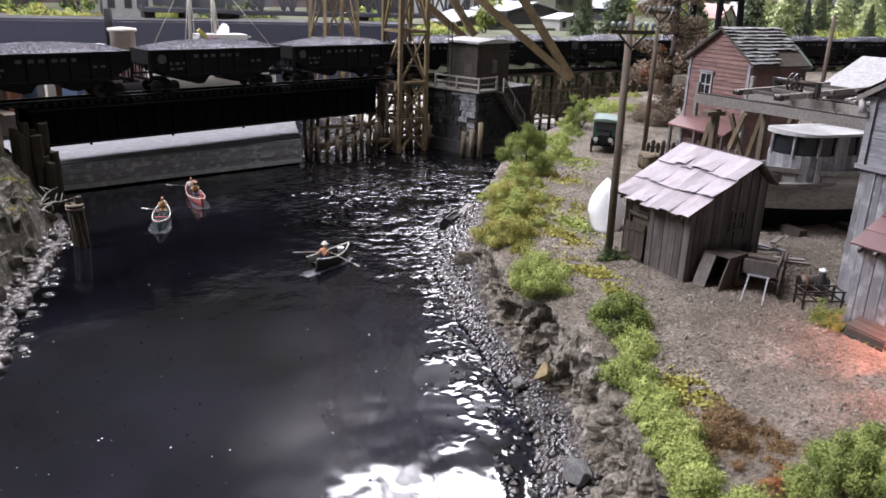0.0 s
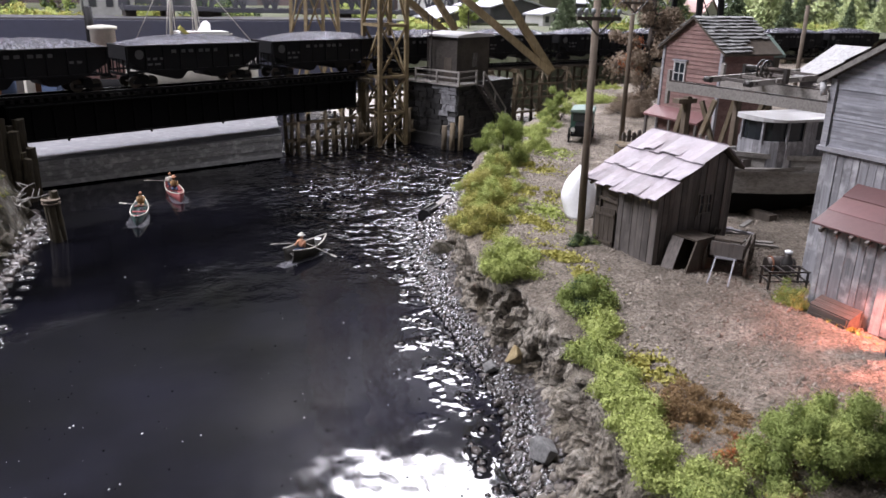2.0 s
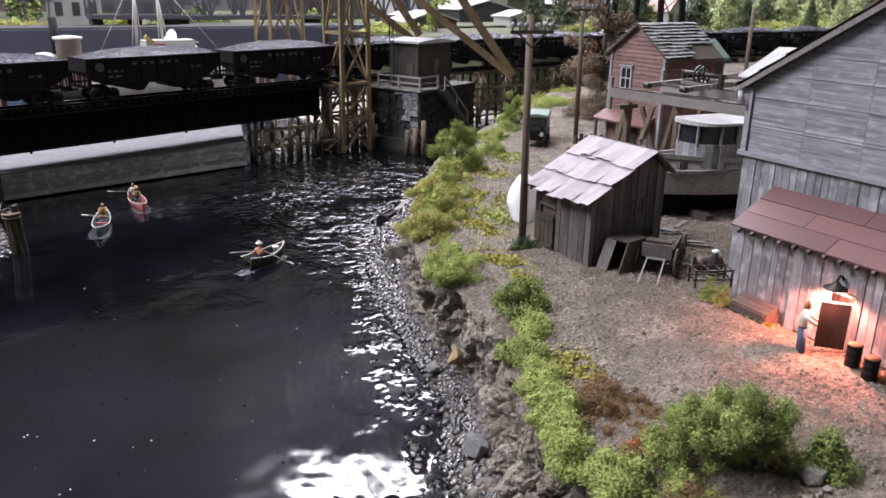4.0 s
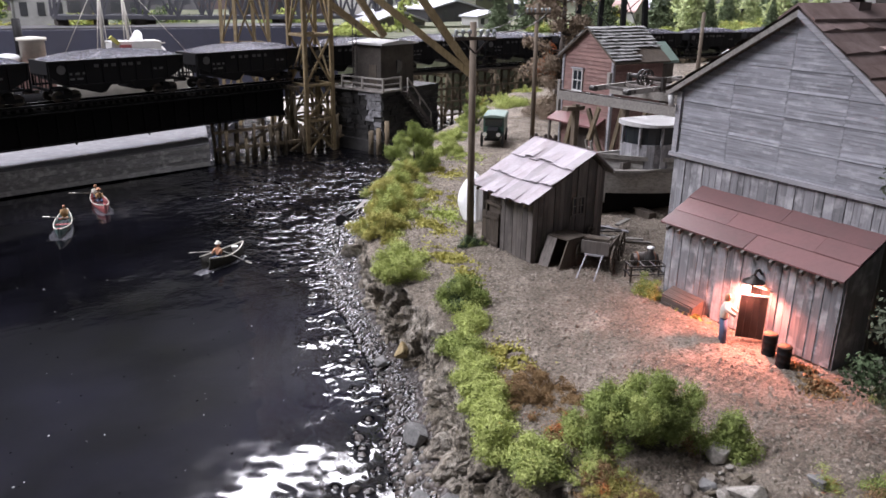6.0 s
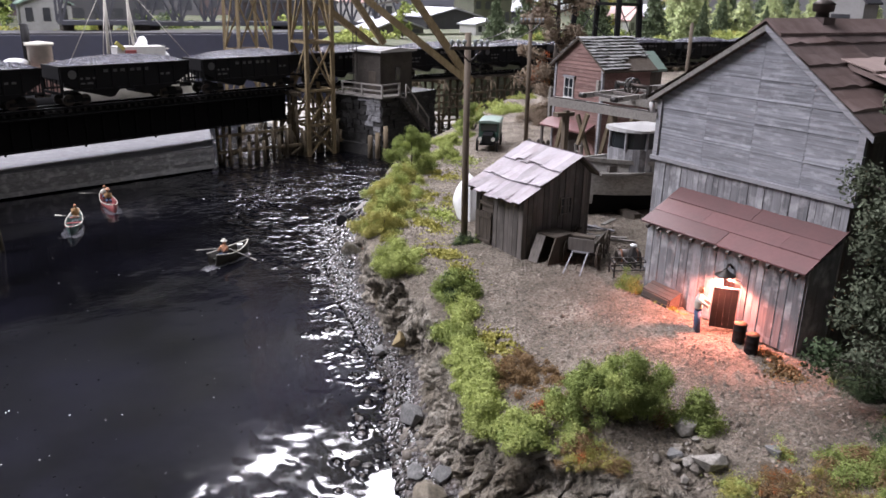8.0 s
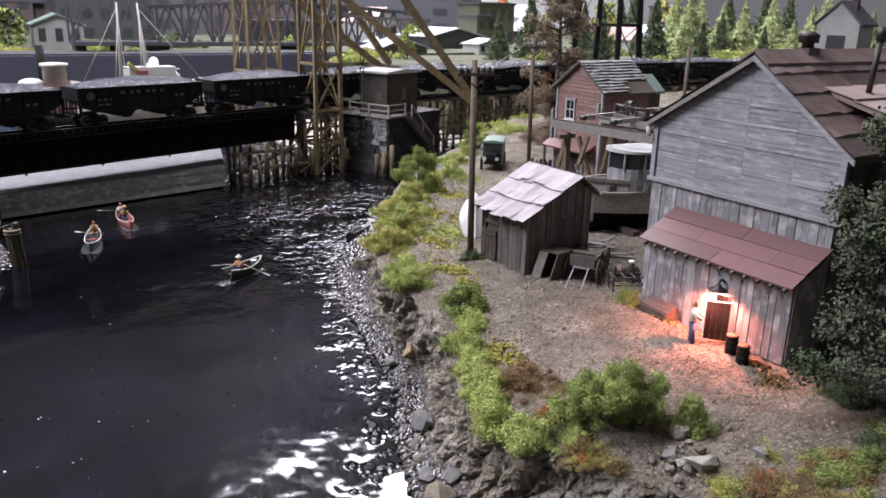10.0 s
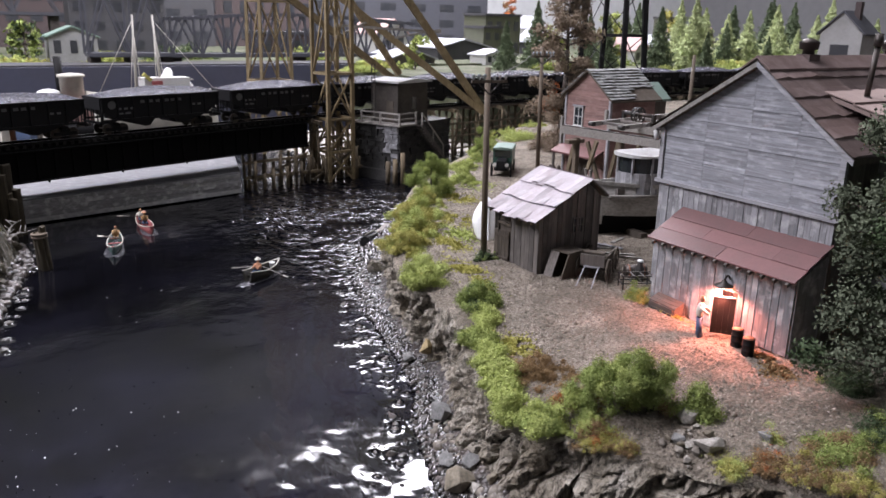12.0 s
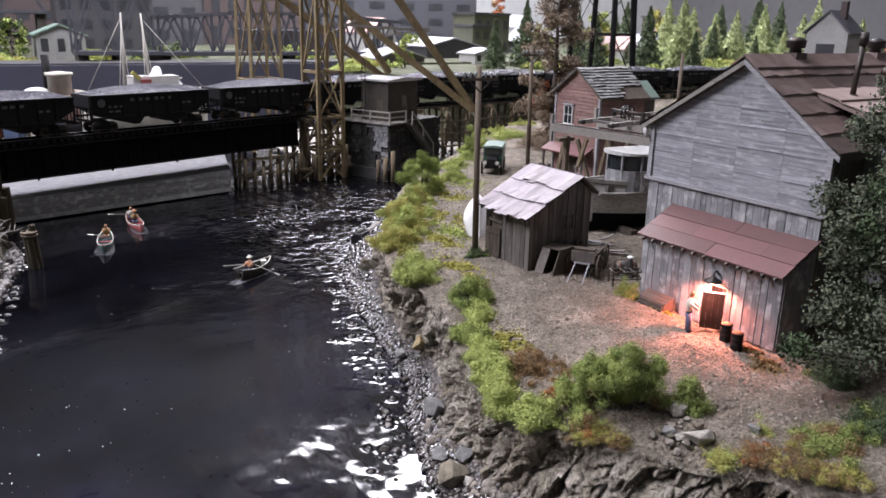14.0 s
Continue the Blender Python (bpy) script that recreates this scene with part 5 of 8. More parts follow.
boulder(13.0, 11.3, 0.9, 0.42, 0.34, 0.5, M_BROWNROCK, "brown rock at the foot of the bluff", 0, 17)
boulder(12.9, 12.9, 1.0, 0.5, 0.4, 0.4, M_GREYROCK, "grey rock at the foot of the bluff", 40, 18)
boulder(20.7, 36.3, 1.0, 0.7, 0.9, 0.8, M_BANKROCK, "mossy rock at the turn of the shore", 40, 19)
boulder(20.2, 5.4, land(20.2, 5.4) + 0.05, 0.4, 0.4, 0.25, M_GREYROCK, "flat grey rock on the bank", 40, 20)
RR = random.Random(21)
for i in range(26):
    r = RR.uniform(0.08, 0.26)
    px, py = 17.7 + RR.uniform(-0.9, 0.9), 6.8 + RR.uniform(-0.9, 0.6)
    boulder(px, py, land(px, py) + r * 0.45, r, r * RR.uniform(0.7, 1), r * 0.8, RR.choice([M_DRYSTONE, M_PALEROCK, M_BROWNROCK]), "small stone of a loose pile on the bank", RR.uniform(0, 90), 30 + i)

# loose gravel on the yard
n = 52000
xs, ys = NR.uniform(13, 46, n), NR.uniform(4, 50, n)
pl, rr = [], []
for x, y in zip(xs, ys):
    if x < brink(y) + 0.1 or NR.uniform() < (math.hypot(x - 15, y - 8) - 22) / 40:
        continue
    r = 0.028 + 0.075 * NR.uniform() ** 4
    pl.append((x, y, land(x, y) + r * 0.2))
    rr.append(r)
M_GRAIN = mottled("gravel_grains", [(0.25, 0.21, 0.165), (0.39, 0.335, 0.275), (0.54, 0.48, 0.41)], 1.5, 0.95, 0.02, 8.0, 0.5)
tagged(new("gravel", scatter("gravel", pl, rr, [M_GRAIN], NR, OCTA, 0.3, 0.8)), "loose tan gravel grains on the yard", "gravel", kind="stuff")


# ---- foam shrubs, moss and weeds ----
def bush(x, y, rx, ry, h, mats, n, label, r=(0.1, 0.2), clumps=9, name="bush", cat="bush", z=None, seed=0, share=None):
    """A foam shrub: knobbly lumps over a ragged dome, each covered in fine crumbs of foliage."""
    g = np.random.default_rng(100 + seed)
    low = cat in ("weeds", "moss", "grass")
    big = 0.32 + 0.06 * h if not low else 0.17
    if max(rx, ry) > 2.6:
        big = 0.25 * min(rx, ry)
    k, n = int(clumps * (8 if low else 4.5)), int(n * (15 if max(rx, ry) < 2.6 else 8))
    a = g.uniform(0, 2 * math.pi, k)
    d = np.sqrt(g.uniform(0, 1, k))
    lob = 1 + 0.2 * np.sin(a * 3 + seed) + 0.15 * np.sin(a * 7 + 2 * seed)
    dome = (1 - 0.8 * d ** 1.7) * g.uniform(0.15, 1.1, k) ** 0.75
    dome *= 0.8 + 0.34 * np.sin(a * 2 + d * 4 + seed * 1.7) + 0.2 * np.sin(a * 5 + d * 6 + seed)
    dome = np.clip(dome, 0.0, 0.9)
    if low:
        dome *= g.uniform(0.2, 1.0, k)
    lump = big * g.uniform(0.4, 1.1, k) * (0.75 + 0.35 * (1 - d))
    a, lob = a + g.normal(0, 0.12, k), lob * g.uniform(0.85, 1.15, k)
    heads = h > 1.85 and not low and max(rx, ry) < 2.6 and len(mats) < 3 and mats[0] is M_MIDGREEN
    if heads:                          # separate heads on branches, with dark gaps between
        m = int(clumps * 1.25)
        hd = (np.arange(m) + 0.5) / m
        ha = np.arange(m) * 2.4 + seed
        top = np.clip((1 - 0.5 * hd ** 1.5) * g.uniform(0.7, 1.1, m), 0.2, 1.1) * np.where(np.arange(m) % 3 == 2, 0.5, 1.0)
        at = np.stack([np.cos(ha) * np.sqrt(hd) * rx * 0.9, np.sin(ha) * np.sqrt(hd) * ry * 0.9, top * h - 0.25], 1)
        own = g.integers(0, m, k)
        off = g.normal(0, 1, (k, 3)) * np.array([0.17, 0.17, 0.26]) * (0.55 + 0.3 * h * 0.5)
        off[:, 2] -= 0.2 * h * g.uniform(0, 1, k)
        cen = at[own] + off
        cen[:, 2] = np.maximum(cen[:, 2], 0.15)
        lump = (0.14 + 0.04 * h) * g.uniform(0.7, 1.3, k)
    else:
        cen = np.stack([np.cos(a) * d * rx * lob * 0.9, np.sin(a) * d * ry * lob * 0.9, np.maximum(0.2 * lump, dome * h - lump * 0.7)], 1)
    which = g.choice(k, n, p=lump ** 2 / (lump ** 2).sum())
    out = g.normal(size=(n, 3))
    out[:, 2] += 0.35
    out /= np.linalg.norm(out, axis=1)[:, None]
    ph = g.uniform(0, 6, (k, 3))[which]
    nub = 1 + 0.5 * np.sin(out[:, 0] * 8 + ph[:, 0]) * np.sin(out[:, 1] * 8 + ph[:, 1]) * np.cos(out[:, 2] * 7 + ph[:, 2])
    rad = lump[which] * nub * (1.12 - 0.4 * g.uniform(0, 1, n) ** 1.8) + (g.uniform(0, 1, n) < 0.25) * g.uniform(0, 0.2, n)
    p = cen[which] + out * rad[:, None]
    p[:, 2] = np.abs(p[:, 2])
    sz = g.uniform(*r, n) * (0.2 if heads else 0.24 if max(rx, ry) < 2.6 else 0.34)
    pick = (g.uniform(0, 1, k) < (share or 0.3)).astype(int)[which] if len(mats) > 1 else None
    me = leaves("foliage", p, sz, mats, g, 0.55, pick, out, 0.6)
    zz = land(x, y) if z is None else z
    ob = thing(name, x, y, zz - 0.1, 0, label, cat)
    new("foliage", me).parent = ob
    bm = bm_new()
    for i in range(0, k, 7):
        rod(bm, (cen[i][0] * 0.3, cen[i][1] * 0.3, 0), cen[i], 0.05, 0.02, 5)
    part("stem", bm, M_BARK, ob)
    return ob


def moss(x, y, rx, ry, mats, n, label, seed, r=(0.05, 0.11), hmax=0.18, name="moss_patch"):
    g = np.random.default_rng(300 + seed)
    n *= 4
    a, d = g.uniform(0, 2 * math.pi, n), np.abs(g.normal(0, 0.5, n))
    pl, keep = [], []
    for aa, dd, s in zip(a, d, g.uniform(*r, n)):
        X, Y = x + math.cos(aa) * dd * rx, y + math.sin(aa) * dd * ry
        if fbm(X * 0.9, Y * 0.9, seed, 3) < -0.15 or X < brink(Y) - 0.3:
            continue
        pl.append((X, Y, land(X, Y) + g.uniform(0, hmax) * math.exp(-dd)))
        keep.append(s)
    if not pl:
        return None
    ob = new(name, leaves(name, pl, keep, mats, g, 0.6))
    return tagged(ob, label, "moss" if "moss" in name else "weeds")


LG, MG = "light green foam bush on the bank", "mid-green bushy shrub on the gravel bank"
bush(17.0, 9.5, 1.7, 1.4, 2.6, [M_MIDGREEN, M_LIGHTGREEN], 4600, "large mid-green shrub above the rock bluff", (0.1, 0.19), 16, seed=1, share=0.25)
bush(18.2, 8.9, 0.95, 0.9, 2.0, [M_MIDGREEN, M_RUSTY], 1900, MG, seed=2, clumps=9, share=0.15)
bush(19.3, 7.6, 0.75, 0.75, 1.35, [M_MIDGREEN], 800, "small mid-green shrub beside pale rocks", seed=3, clumps=6)
bush(14.2, 11.9, 0.8, 1.4, 1.0, [M_LIGHTGREEN], 1900, LG, seed=4, clumps=10)
bush(14.5, 10.4, 0.9, 1.0, 0.95, [M_LIGHTGREEN, M_MIDGREEN], 1700, LG, seed=5, clumps=9)
bush(15.2, 14.3, 0.7, 1.5, 0.95, [M_LIGHTGREEN], 1800, LG, seed=6, clumps=10)
bush(16.3, 17.2, 0.65, 1.5, 1.05, [M_LIGHTGREEN, M_MIDGREEN], 1800, LG, seed=7, clumps=10)
bush(18.3, 20.3, 1.1, 1.1, 1.35, [M_MIDGREEN, M_DARKGREEN], 1800, "dark green leafy shrub by the path", seed=8, clumps=9)
bush(17.6, 18.6, 0.8, 0.9, 0.9, [M_LIGHTGREEN], 900, LG, seed=9, clumps=7)
bush(14.6, 13.1, 0.6, 1.2, 0.8, [M_LIGHTGREEN], 1100, LG, seed=40, clumps=8)
bush(15.8, 15.8, 0.6, 1.1, 0.85, [M_LIGHTGREEN], 1100, LG, seed=41, clumps=8)
bush(15.5, 9.3, 1.0, 0.9, 0.7, [M_LIGHTGREEN, M_RUSTY], 1000, "low light green and brown weeds on the brink", (0.07, 0.14), 9, "weeds", "weeds", seed=42)
bush(23.3, 3.4, 1.3, 1.0, 0.8, [M_MIDGREEN, M_DARKGREEN], 1300, "mid-green and dark green weeds on the near bank", (0.07, 0.14), 9, "weeds", "weeds", seed=43)
bush(20.9, 2.4, 1.2, 0.8, 0.5, [M_OCHRE, M_RUSTY], 1200, "ochre and brown weeds at the brink", (0.06, 0.12), 9, "weeds", "weeds", seed=44)
bush(20.2, 3.4, 1.0, 0.7, 0.35, [M_RUSTY, M_MIDGREEN], 900, "brown and green weeds at the brink", (0.06, 0.12), 9, "weeds", "weeds", seed=45)
bush(16.4, 13.2, 1.6, 1.9, 1.0, [M_RUSTY, M_ORANGE], 3400, "low rusty brown weeds on the bank", (0.06, 0.13), 18, "weeds", "weeds", seed=10, share=0.03)
bush(16.0, 10.6, 1.2, 0.9, 0.7, [M_RUSTY, M_ORANGE], 1500, "rusty and orange low weeds on the bank", (0.06, 0.13), 12, "weeds", "weeds", seed=11, share=0.1)
bush(15.6, 8.9, 0.8, 0.6, 0.9, [M_RUSTY, M_ORANGE], 700, "rusty orange weeds before the large shrub", (0.06, 0.12), 8, "weeds", "weeds", seed=46, share=0.35)
bush(15.7, 8.3, 1.2, 0.9, 0.5, [M_OCHRE, M_RUSTY], 1500, "mustard-coloured low moss clump", (0.06, 0.13), 14, "weeds", "weeds", seed=12)
bush(18.0, 25.3, 1.5, 1.8, 1.7, [M_LIGHTGREEN], 3000, "bright light green foam bush on the brink", seed=13, clumps=12)
bush(19.9, 30.8, 1.3, 2.2, 1.5, [M_OCHRE, M_LIGHTGREEN], 2600, "ochre and green low bush on the brink", seed=14, clumps=12, share=0.3)
bush(21.4, 32.9, 1.5, 2.0, 1.9, [M_OCHRE, M_LIGHTGREEN], 2600, "ochre and green low bush on the brink", seed=47, clumps=10, share=0.25)
bush(26.4, 39.8, 1.3, 1.7, 1.5, [M_OCHRE, M_LIGHTGREEN], 1700, "yellow-green bush on the brink", seed=48, clumps=10, share=0.4)
bush(22.8, 35.0, 1.6, 2.5, 1.9, [M_OCHRE, M_LIGHTGREEN], 3200, "yellow-green bush on the brink", seed=15, clumps=14, share=0.4)
bush(24.6, 37.2, 1.3, 2.0, 1.4, [M_LIGHTGREEN, M_OCHRE], 2000, "yellow-green bush on the brink", seed=16, clumps=10)
bush(28.6, 42.4, 1.7, 1.7, 3.1, [M_MIDGREEN, M_LIGHTGREEN], 2800, "tall green shrub above the river", (0.13, 0.24), 14, seed=17, share=0.25)
bush(30.3, 43.6, 1.0, 1.0, 2.2, [M_MIDGREEN], 1100, MG, (0.13, 0.24), 8, seed=18)
bush(33.6, 46.2, 1.8, 1.5, 1.2, [M_LIGHTGREEN], 1500, LG, (0.13, 0.24), 9, seed=19)
bush(37.0, 50.4, 1.8, 1.6, 1.1, [M_LIGHTGREEN], 1300, LG, (0.13, 0.26), 9, seed=20)
bush(42.0, 54.5, 1.4, 1.4, 2.5, [M_MIDGREEN, M_LIGHTGREEN], 1500, MG, (0.15, 0.28), 10, seed=21)
for i, (x, y, rx, ry, m) in enumerate(((43.5, 57.2, 2.0, 1.2, M_LIGHTGREEN), (47.5, 61.0, 2.2, 1.2, M_LIGHTGREEN), (51.5, 63.6, 2.2, 1.1, M_LIGHTGREEN), (56.0, 64.2, 2.4, 1.0, M_LIGHTGREEN), (40.2, 52.6, 1.2, 1.2, M_MIDGREEN))):
    bush(x, y, rx, ry, 1.0, [m, M_OCHRE], 420, "bright green grass along the far brink", (0.14, 0.26), 9, "grass_patch", "grass", seed=60 + i, share=0.2)
bush(50.5, 59.5, 3.0, 2.2, 0.7, [M_LIGHTGREEN], 1500, "patch of bright green grass by the road", (0.12, 0.22), 14, "grass_patch", "grass", seed=22)
bush(22.75, 26.4, 0.75, 0.6, 0.85, [M_DARKGREEN, M_MIDGREEN], 900, "dark green grass tuft at a pole's foot", (0.06, 0.12), 8, "grass_tuft", "grass", seed=23)
bush(25.85, 17.3, 0.6, 0.8, 1.2, [M_MIDGREEN, M_OCHRE], 900, "yellow-green weeds beside the barn", (0.07, 0.13), 8, "weeds", "weeds", seed=24)
bush(19.9, 3.9, 1.5, 1.2, 0.5, [M_RUSTY, M_OCHRE], 1200, "brown and yellow-green weeds on the near bank", (0.06, 0.13), 12, "weeds", "weeds", seed=25)
bush(21.8, 3.5, 1.5, 1.1, 0.7, [M_MIDGREEN, M_RUSTY], 1600, "low green and brown bush on the near bank", (0.09, 0.17), 10, seed=26)
bush(19.3, 4.6, 0.9, 0.8, 0.5, [M_RUSTY, M_ORANGE], 900, "rusty low weeds on the near bank", (0.06, 0.12), 8, "weeds", "weeds", seed=27)
bush(18.2, 5.2, 1.0, 0.8, 0.4, [M_OCHRE, M_LIGHTGREEN], 900, "yellow-green creeping weeds on the near bank", (0.06, 0.12), 10, "weeds", "weeds", seed=28)
bush(24.8, 3.4, 1.7, 1.5, 1.1, [M_DARKGREEN, M_MIDGREEN], 1600, "dark green bush on the near bank", (0.1, 0.18), 10, seed=29)
bush(20.4, 5.2, 0.35, 0.35, 0.9, [M_LIGHTGREEN, M_ORANGE], 250, "thin green weed with orange tips", (0.06, 0.11), 5, "weeds", "weeds", seed=30)
for i, (x, y, rx, ry, m, nn) in enumerate(((22.5, 30.0, 0.9, 2.2, M_OCHRE, 500), (20.6, 25.4, 0.9, 2.2, M_OCHRE, 700), (26.0, 35.0, 1.2, 3.0, M_OCHRE, 500), (24.4, 31.5, 1.4, 2.6, M_LIGHTGREEN, 350),
                                           (30.0, 40.5, 1.5, 3.0, M_OCHRE, 500), (25.9, 15.2, 0.3, 1.0, M_OCHRE, 160), (25.8, 9.6, 0.4, 1.0, M_RUSTY, 250), (25.4, 8.6, 0.8, 0.8, M_RUSTY, 300),
                                           (17.0, 15.6, 0.9, 1.3, M_OCHRE, 500), (34.0, 44.0, 2.0, 2.5, M_LIGHTGREEN, 350), (19.8, 22.6, 0.8, 1.2, M_OCHRE, 300))):
    moss(x, y, rx, ry, [m], nn, "low ochre and green moss on gravel", i)


def leafy_tree(x, y, z, h, r, mats, n, label, seed, leaf=(0.14, 0.3), lean=(0, 0), low=0.12, limbs=16, trunk_r=0.35, cone=False):
    """A tapered trunk, limbs and a ragged crown of small leaf clumps."""
    g = np.random.default_rng(seed)
    rng = random.Random(seed)
    t = thing("tree", x, y, z, 0, label, "tree")
    bm = bm_new()
    tip = Vector((lean[0], lean[1], h))
    pts = [tip * (i / 7) + Vector((rng.uniform(-0.1, 0.1), rng.uniform(-0.1, 0.1), 0)) * (i > 0) for i in range(8)]
    pts[0] = Vector((0, 0, -0.3))
    for i in range(7):
        rod(bm, pts[i], pts[i + 1], trunk_r * (1 - i / 7.6), trunk_r * (1 - (i + 1) / 7.6), 8)
    cen, cr = [], []
    for i in range(limbs):
        u = low + (0.97 - low) * (i + rng.random()) / limbs
        a = rng.uniform(0, 2 * math.pi)
        ln = r * (0.95 - 0.36 * u if cone else 1.1 - 0.75 * abs(u - 0.4) ** 0.9) * rng.uniform(0.55, 1.05)
        p = tip * u
        q = p + Vector((math.cos(a) * ln, math.sin(a) * ln, rng.uniform(0.0, 0.35) * ln))
        rod(bm, p, q, trunk_r * 0.3, 0.04, 5)
        for f in (0.45, 0.75, 1.0):
            cen.append(p.lerp(q, f)[:])
            cr.append(r * rng.uniform(0.09, 0.2) if cone else r * rng.uniform(0.16, 0.32))
    part("trunk", bm, M_BARK, t)
    cen, cr = np.array(cen), np.array(cr)
    w = g.integers(0, len(cen), n)
    d = g.normal(size=(n, 3))
    d /= np.linalg.norm(d, axis=1)[:, None]
    p = cen[w] + d * (cr[w] * g.uniform(0.3, 1.1, n))[:, None]
    pick = (g.uniform(0, 1, len(cen)) < 0.3).astype(int)[w] if len(mats) > 1 else None
    me = leaves("crown", p, g.uniform(*leaf, n), mats, g, 0.5, pick, d, 0.7)
    new("crown", me).parent = t
    return t


leafy_tree(27.8, 4.4, 3.6, 14.6, 5.5, [M_TREE, M_DARKGREEN], 150000, "tall dark grey-green leafy tree beside the barn", 41, (0.06, 0.125), (1.2, -1.5), 0.03, 110, cone=True)
bush(26.6, 6.5, 1.0, 0.9, 1.6, [M_DARKGREEN, M_MIDGREEN], 1600, "dark green undergrowth at the tree's foot", (0.08, 0.16), 10, seed=31, share=0.2)
leafy_tree(51.0, 53.5, 5.3, 17.0, 3.3, [M_DRY], 22000, "tall bare autumn tree with dry brown leaves", 42, (0.09, 0.19), (0.4, 0.3), 0.06, 46, 0.4)
bush(50.6, 54.8, 1.0, 1.0, 3.5, [M_ORANGE, M_DRY], 500, "orange-leaved autumn shrub behind the red house", (0.15, 0.28), 10, seed=32, z=8.5)
bush(49.0, 52.5, 1.8, 1.8, 4.5, [M_DRY], 1800, "dry brown leafless shrub behind the red house", (0.12, 0.24), 14, seed=33)


# ---- water's edge: rims of resin round stones, drops on the surface ----
def resin_rims():
    g = np.random.default_rng(50)
    rings, pts = [], []
    n = 14
    prof = ((1.0, 0.085), (1.3, 0.04), (1.7, 0.012), (2.2, 0.0))
    verts, faces = [], []
    def ring(x, y, r, stone):
        base = len(verts)
        shape = [(f, z * (0.6 + r)) for f, z in prof] if stone else [(0.4, 0.62 * r), (0.75, 0.42 * r), (0.95, 0.15 * r), (1.0, 0.0)]
        for k, (f, z) in enumerate(shape):
            for i in range(n):
                a = 2 * math.pi * i / n
                w = 1 + 0.15 * math.sin(2 * a + x)
                verts.append((x + math.cos(a) * r * f * w, y + math.sin(a) * r * f, z + 0.002))
        for k in range(len(shape) - 1):
            for i in range(n):
                faces.append((base + k * n + i, base + k * n + (i + 1) % n, base + (k + 1) * n + (i + 1) % n, base + (k + 1) * n + i))
        if stone:
            pts.append((x, y, 0.02, r * 0.95))
        else:
            c = len(verts)
            verts.append((x, y, 0.7 * r + 0.002))
            for i in range(n):
                faces.append((c, base + i, base + (i + 1) % n))
    for _ in range(170):
        y = g.uniform(9, 50)
        x = shore(y) - abs(g.normal(0, 1.3)) - 0.1
        ring(x, y, 0.05 + 0.2 * g.uniform() ** 2, True)
    for _ in range(80):
        y = g.uniform(34, 58)
        ring(g.uniform(-3.6, -1.0) + 0.16 * (y - 40), y, g.uniform(0.1, 0.3), True)
    for _ in range(330):
        y = g.uniform(14, 62)
        x = g.uniform(-6, shore(y) - 0.3)
        ring(x, y, g.uniform(0.02, 0.055), False)
    # white-painted dust flecks that stand in for bright glints on the water
    specks = []
    for _ in range(260):
        y = 7 + 38 * g.uniform() ** 1.3
        specks.append((g.uniform(-17, shore(y) - 0.6), y, 0.012, 0.013 + 0.035 * g.uniform() ** 3))
    for _ in range(14):
        y, x = g.uniform(9, 30), g.uniform(-14, 2)
        for _ in range(3):
            specks.append((x + g.normal(0, 0.25), y + g.normal(0, 0.3), 0.012, g.uniform(0.02, 0.05)))
    q = np.array(specks)
    tagged(new("water_flecks", scatter("water_flecks", q[:, :3], q[:, 3], [M_WHITE], g, ICO1, 0.25, 0.7)), "tiny white flecks standing for glints on the dark water", "dust flecks", kind="stuff")
    me = raw_mesh("water_beads", verts, faces, [M_RESIN], True)
    tagged(new("water_beads", me), "glossy resin beads and rims on the dark water", "water beads", kind="stuff")
    p = np.array(pts)
    tagged(new("wet_stones", scatter("wet_stones", p[:, :3], p[:, 3], [M_PEBBLE], g, ICO1, 0.25, 0.7)), "wet brown stones standing out of the water", "stones", kind="stuff")


M_RESIN, _t, _b = nodes_of("clear_dark_resin", 0.05)
_b.inputs["Base Color"].default_value = (0.01, 0.01, 0.012, 1)
resin_rims()


# ---- far bank of rocks with piles ----
def rocky_bank():
    ys = np.arange(26, 64, 0.35)
    verts = []
    w = 60
    for y in ys:
        s = np.interp(y, [26, 34, 38, 42, 48, 52, 58, 64], [-7, -3.4, -2.9, -2.4, -0.9, 0.2, -0.2, -0.6])
        top = np.interp(y, [26, 40, 50, 58, 64], [3.0, 3.6, 4.2, 5.6, 6.0])
        for i in range(w):
            u = i / (w - 1)
            x = s + 0.8 - 34 * u ** 1.6
            d = max(0.0, s - x)
            z = -0.4 + (top + 0.4) * (1 - math.exp(-d / 2.4)) if d > 0 else -0.4
            r = noise.ridged_multi_fractal(Vector((x * 0.6, y * 0.6, 2.0)), 0.9, 2.0, 5, 1.0, 2.0) - 1
            verts.append((x + 0.3 * fbm(x, y, 4.0), y, z + min(1, d) * (1.1 * r + 0.55 * fbm(x * 1.7, y * 1.7, 9.0, 4))))
    faces = [(j * w + i, j * w + i + 1, (j + 1) * w + i + 1, (j + 1) * w + i) for j in range(len(ys) - 1) for i in range(w - 1)]
    tagged(new("rock_bank", raw_mesh("rock_bank", verts, faces, [M_BANKROCK])), "craggy grey-brown rock bank at the bridge's end", "ground", kind="structure")


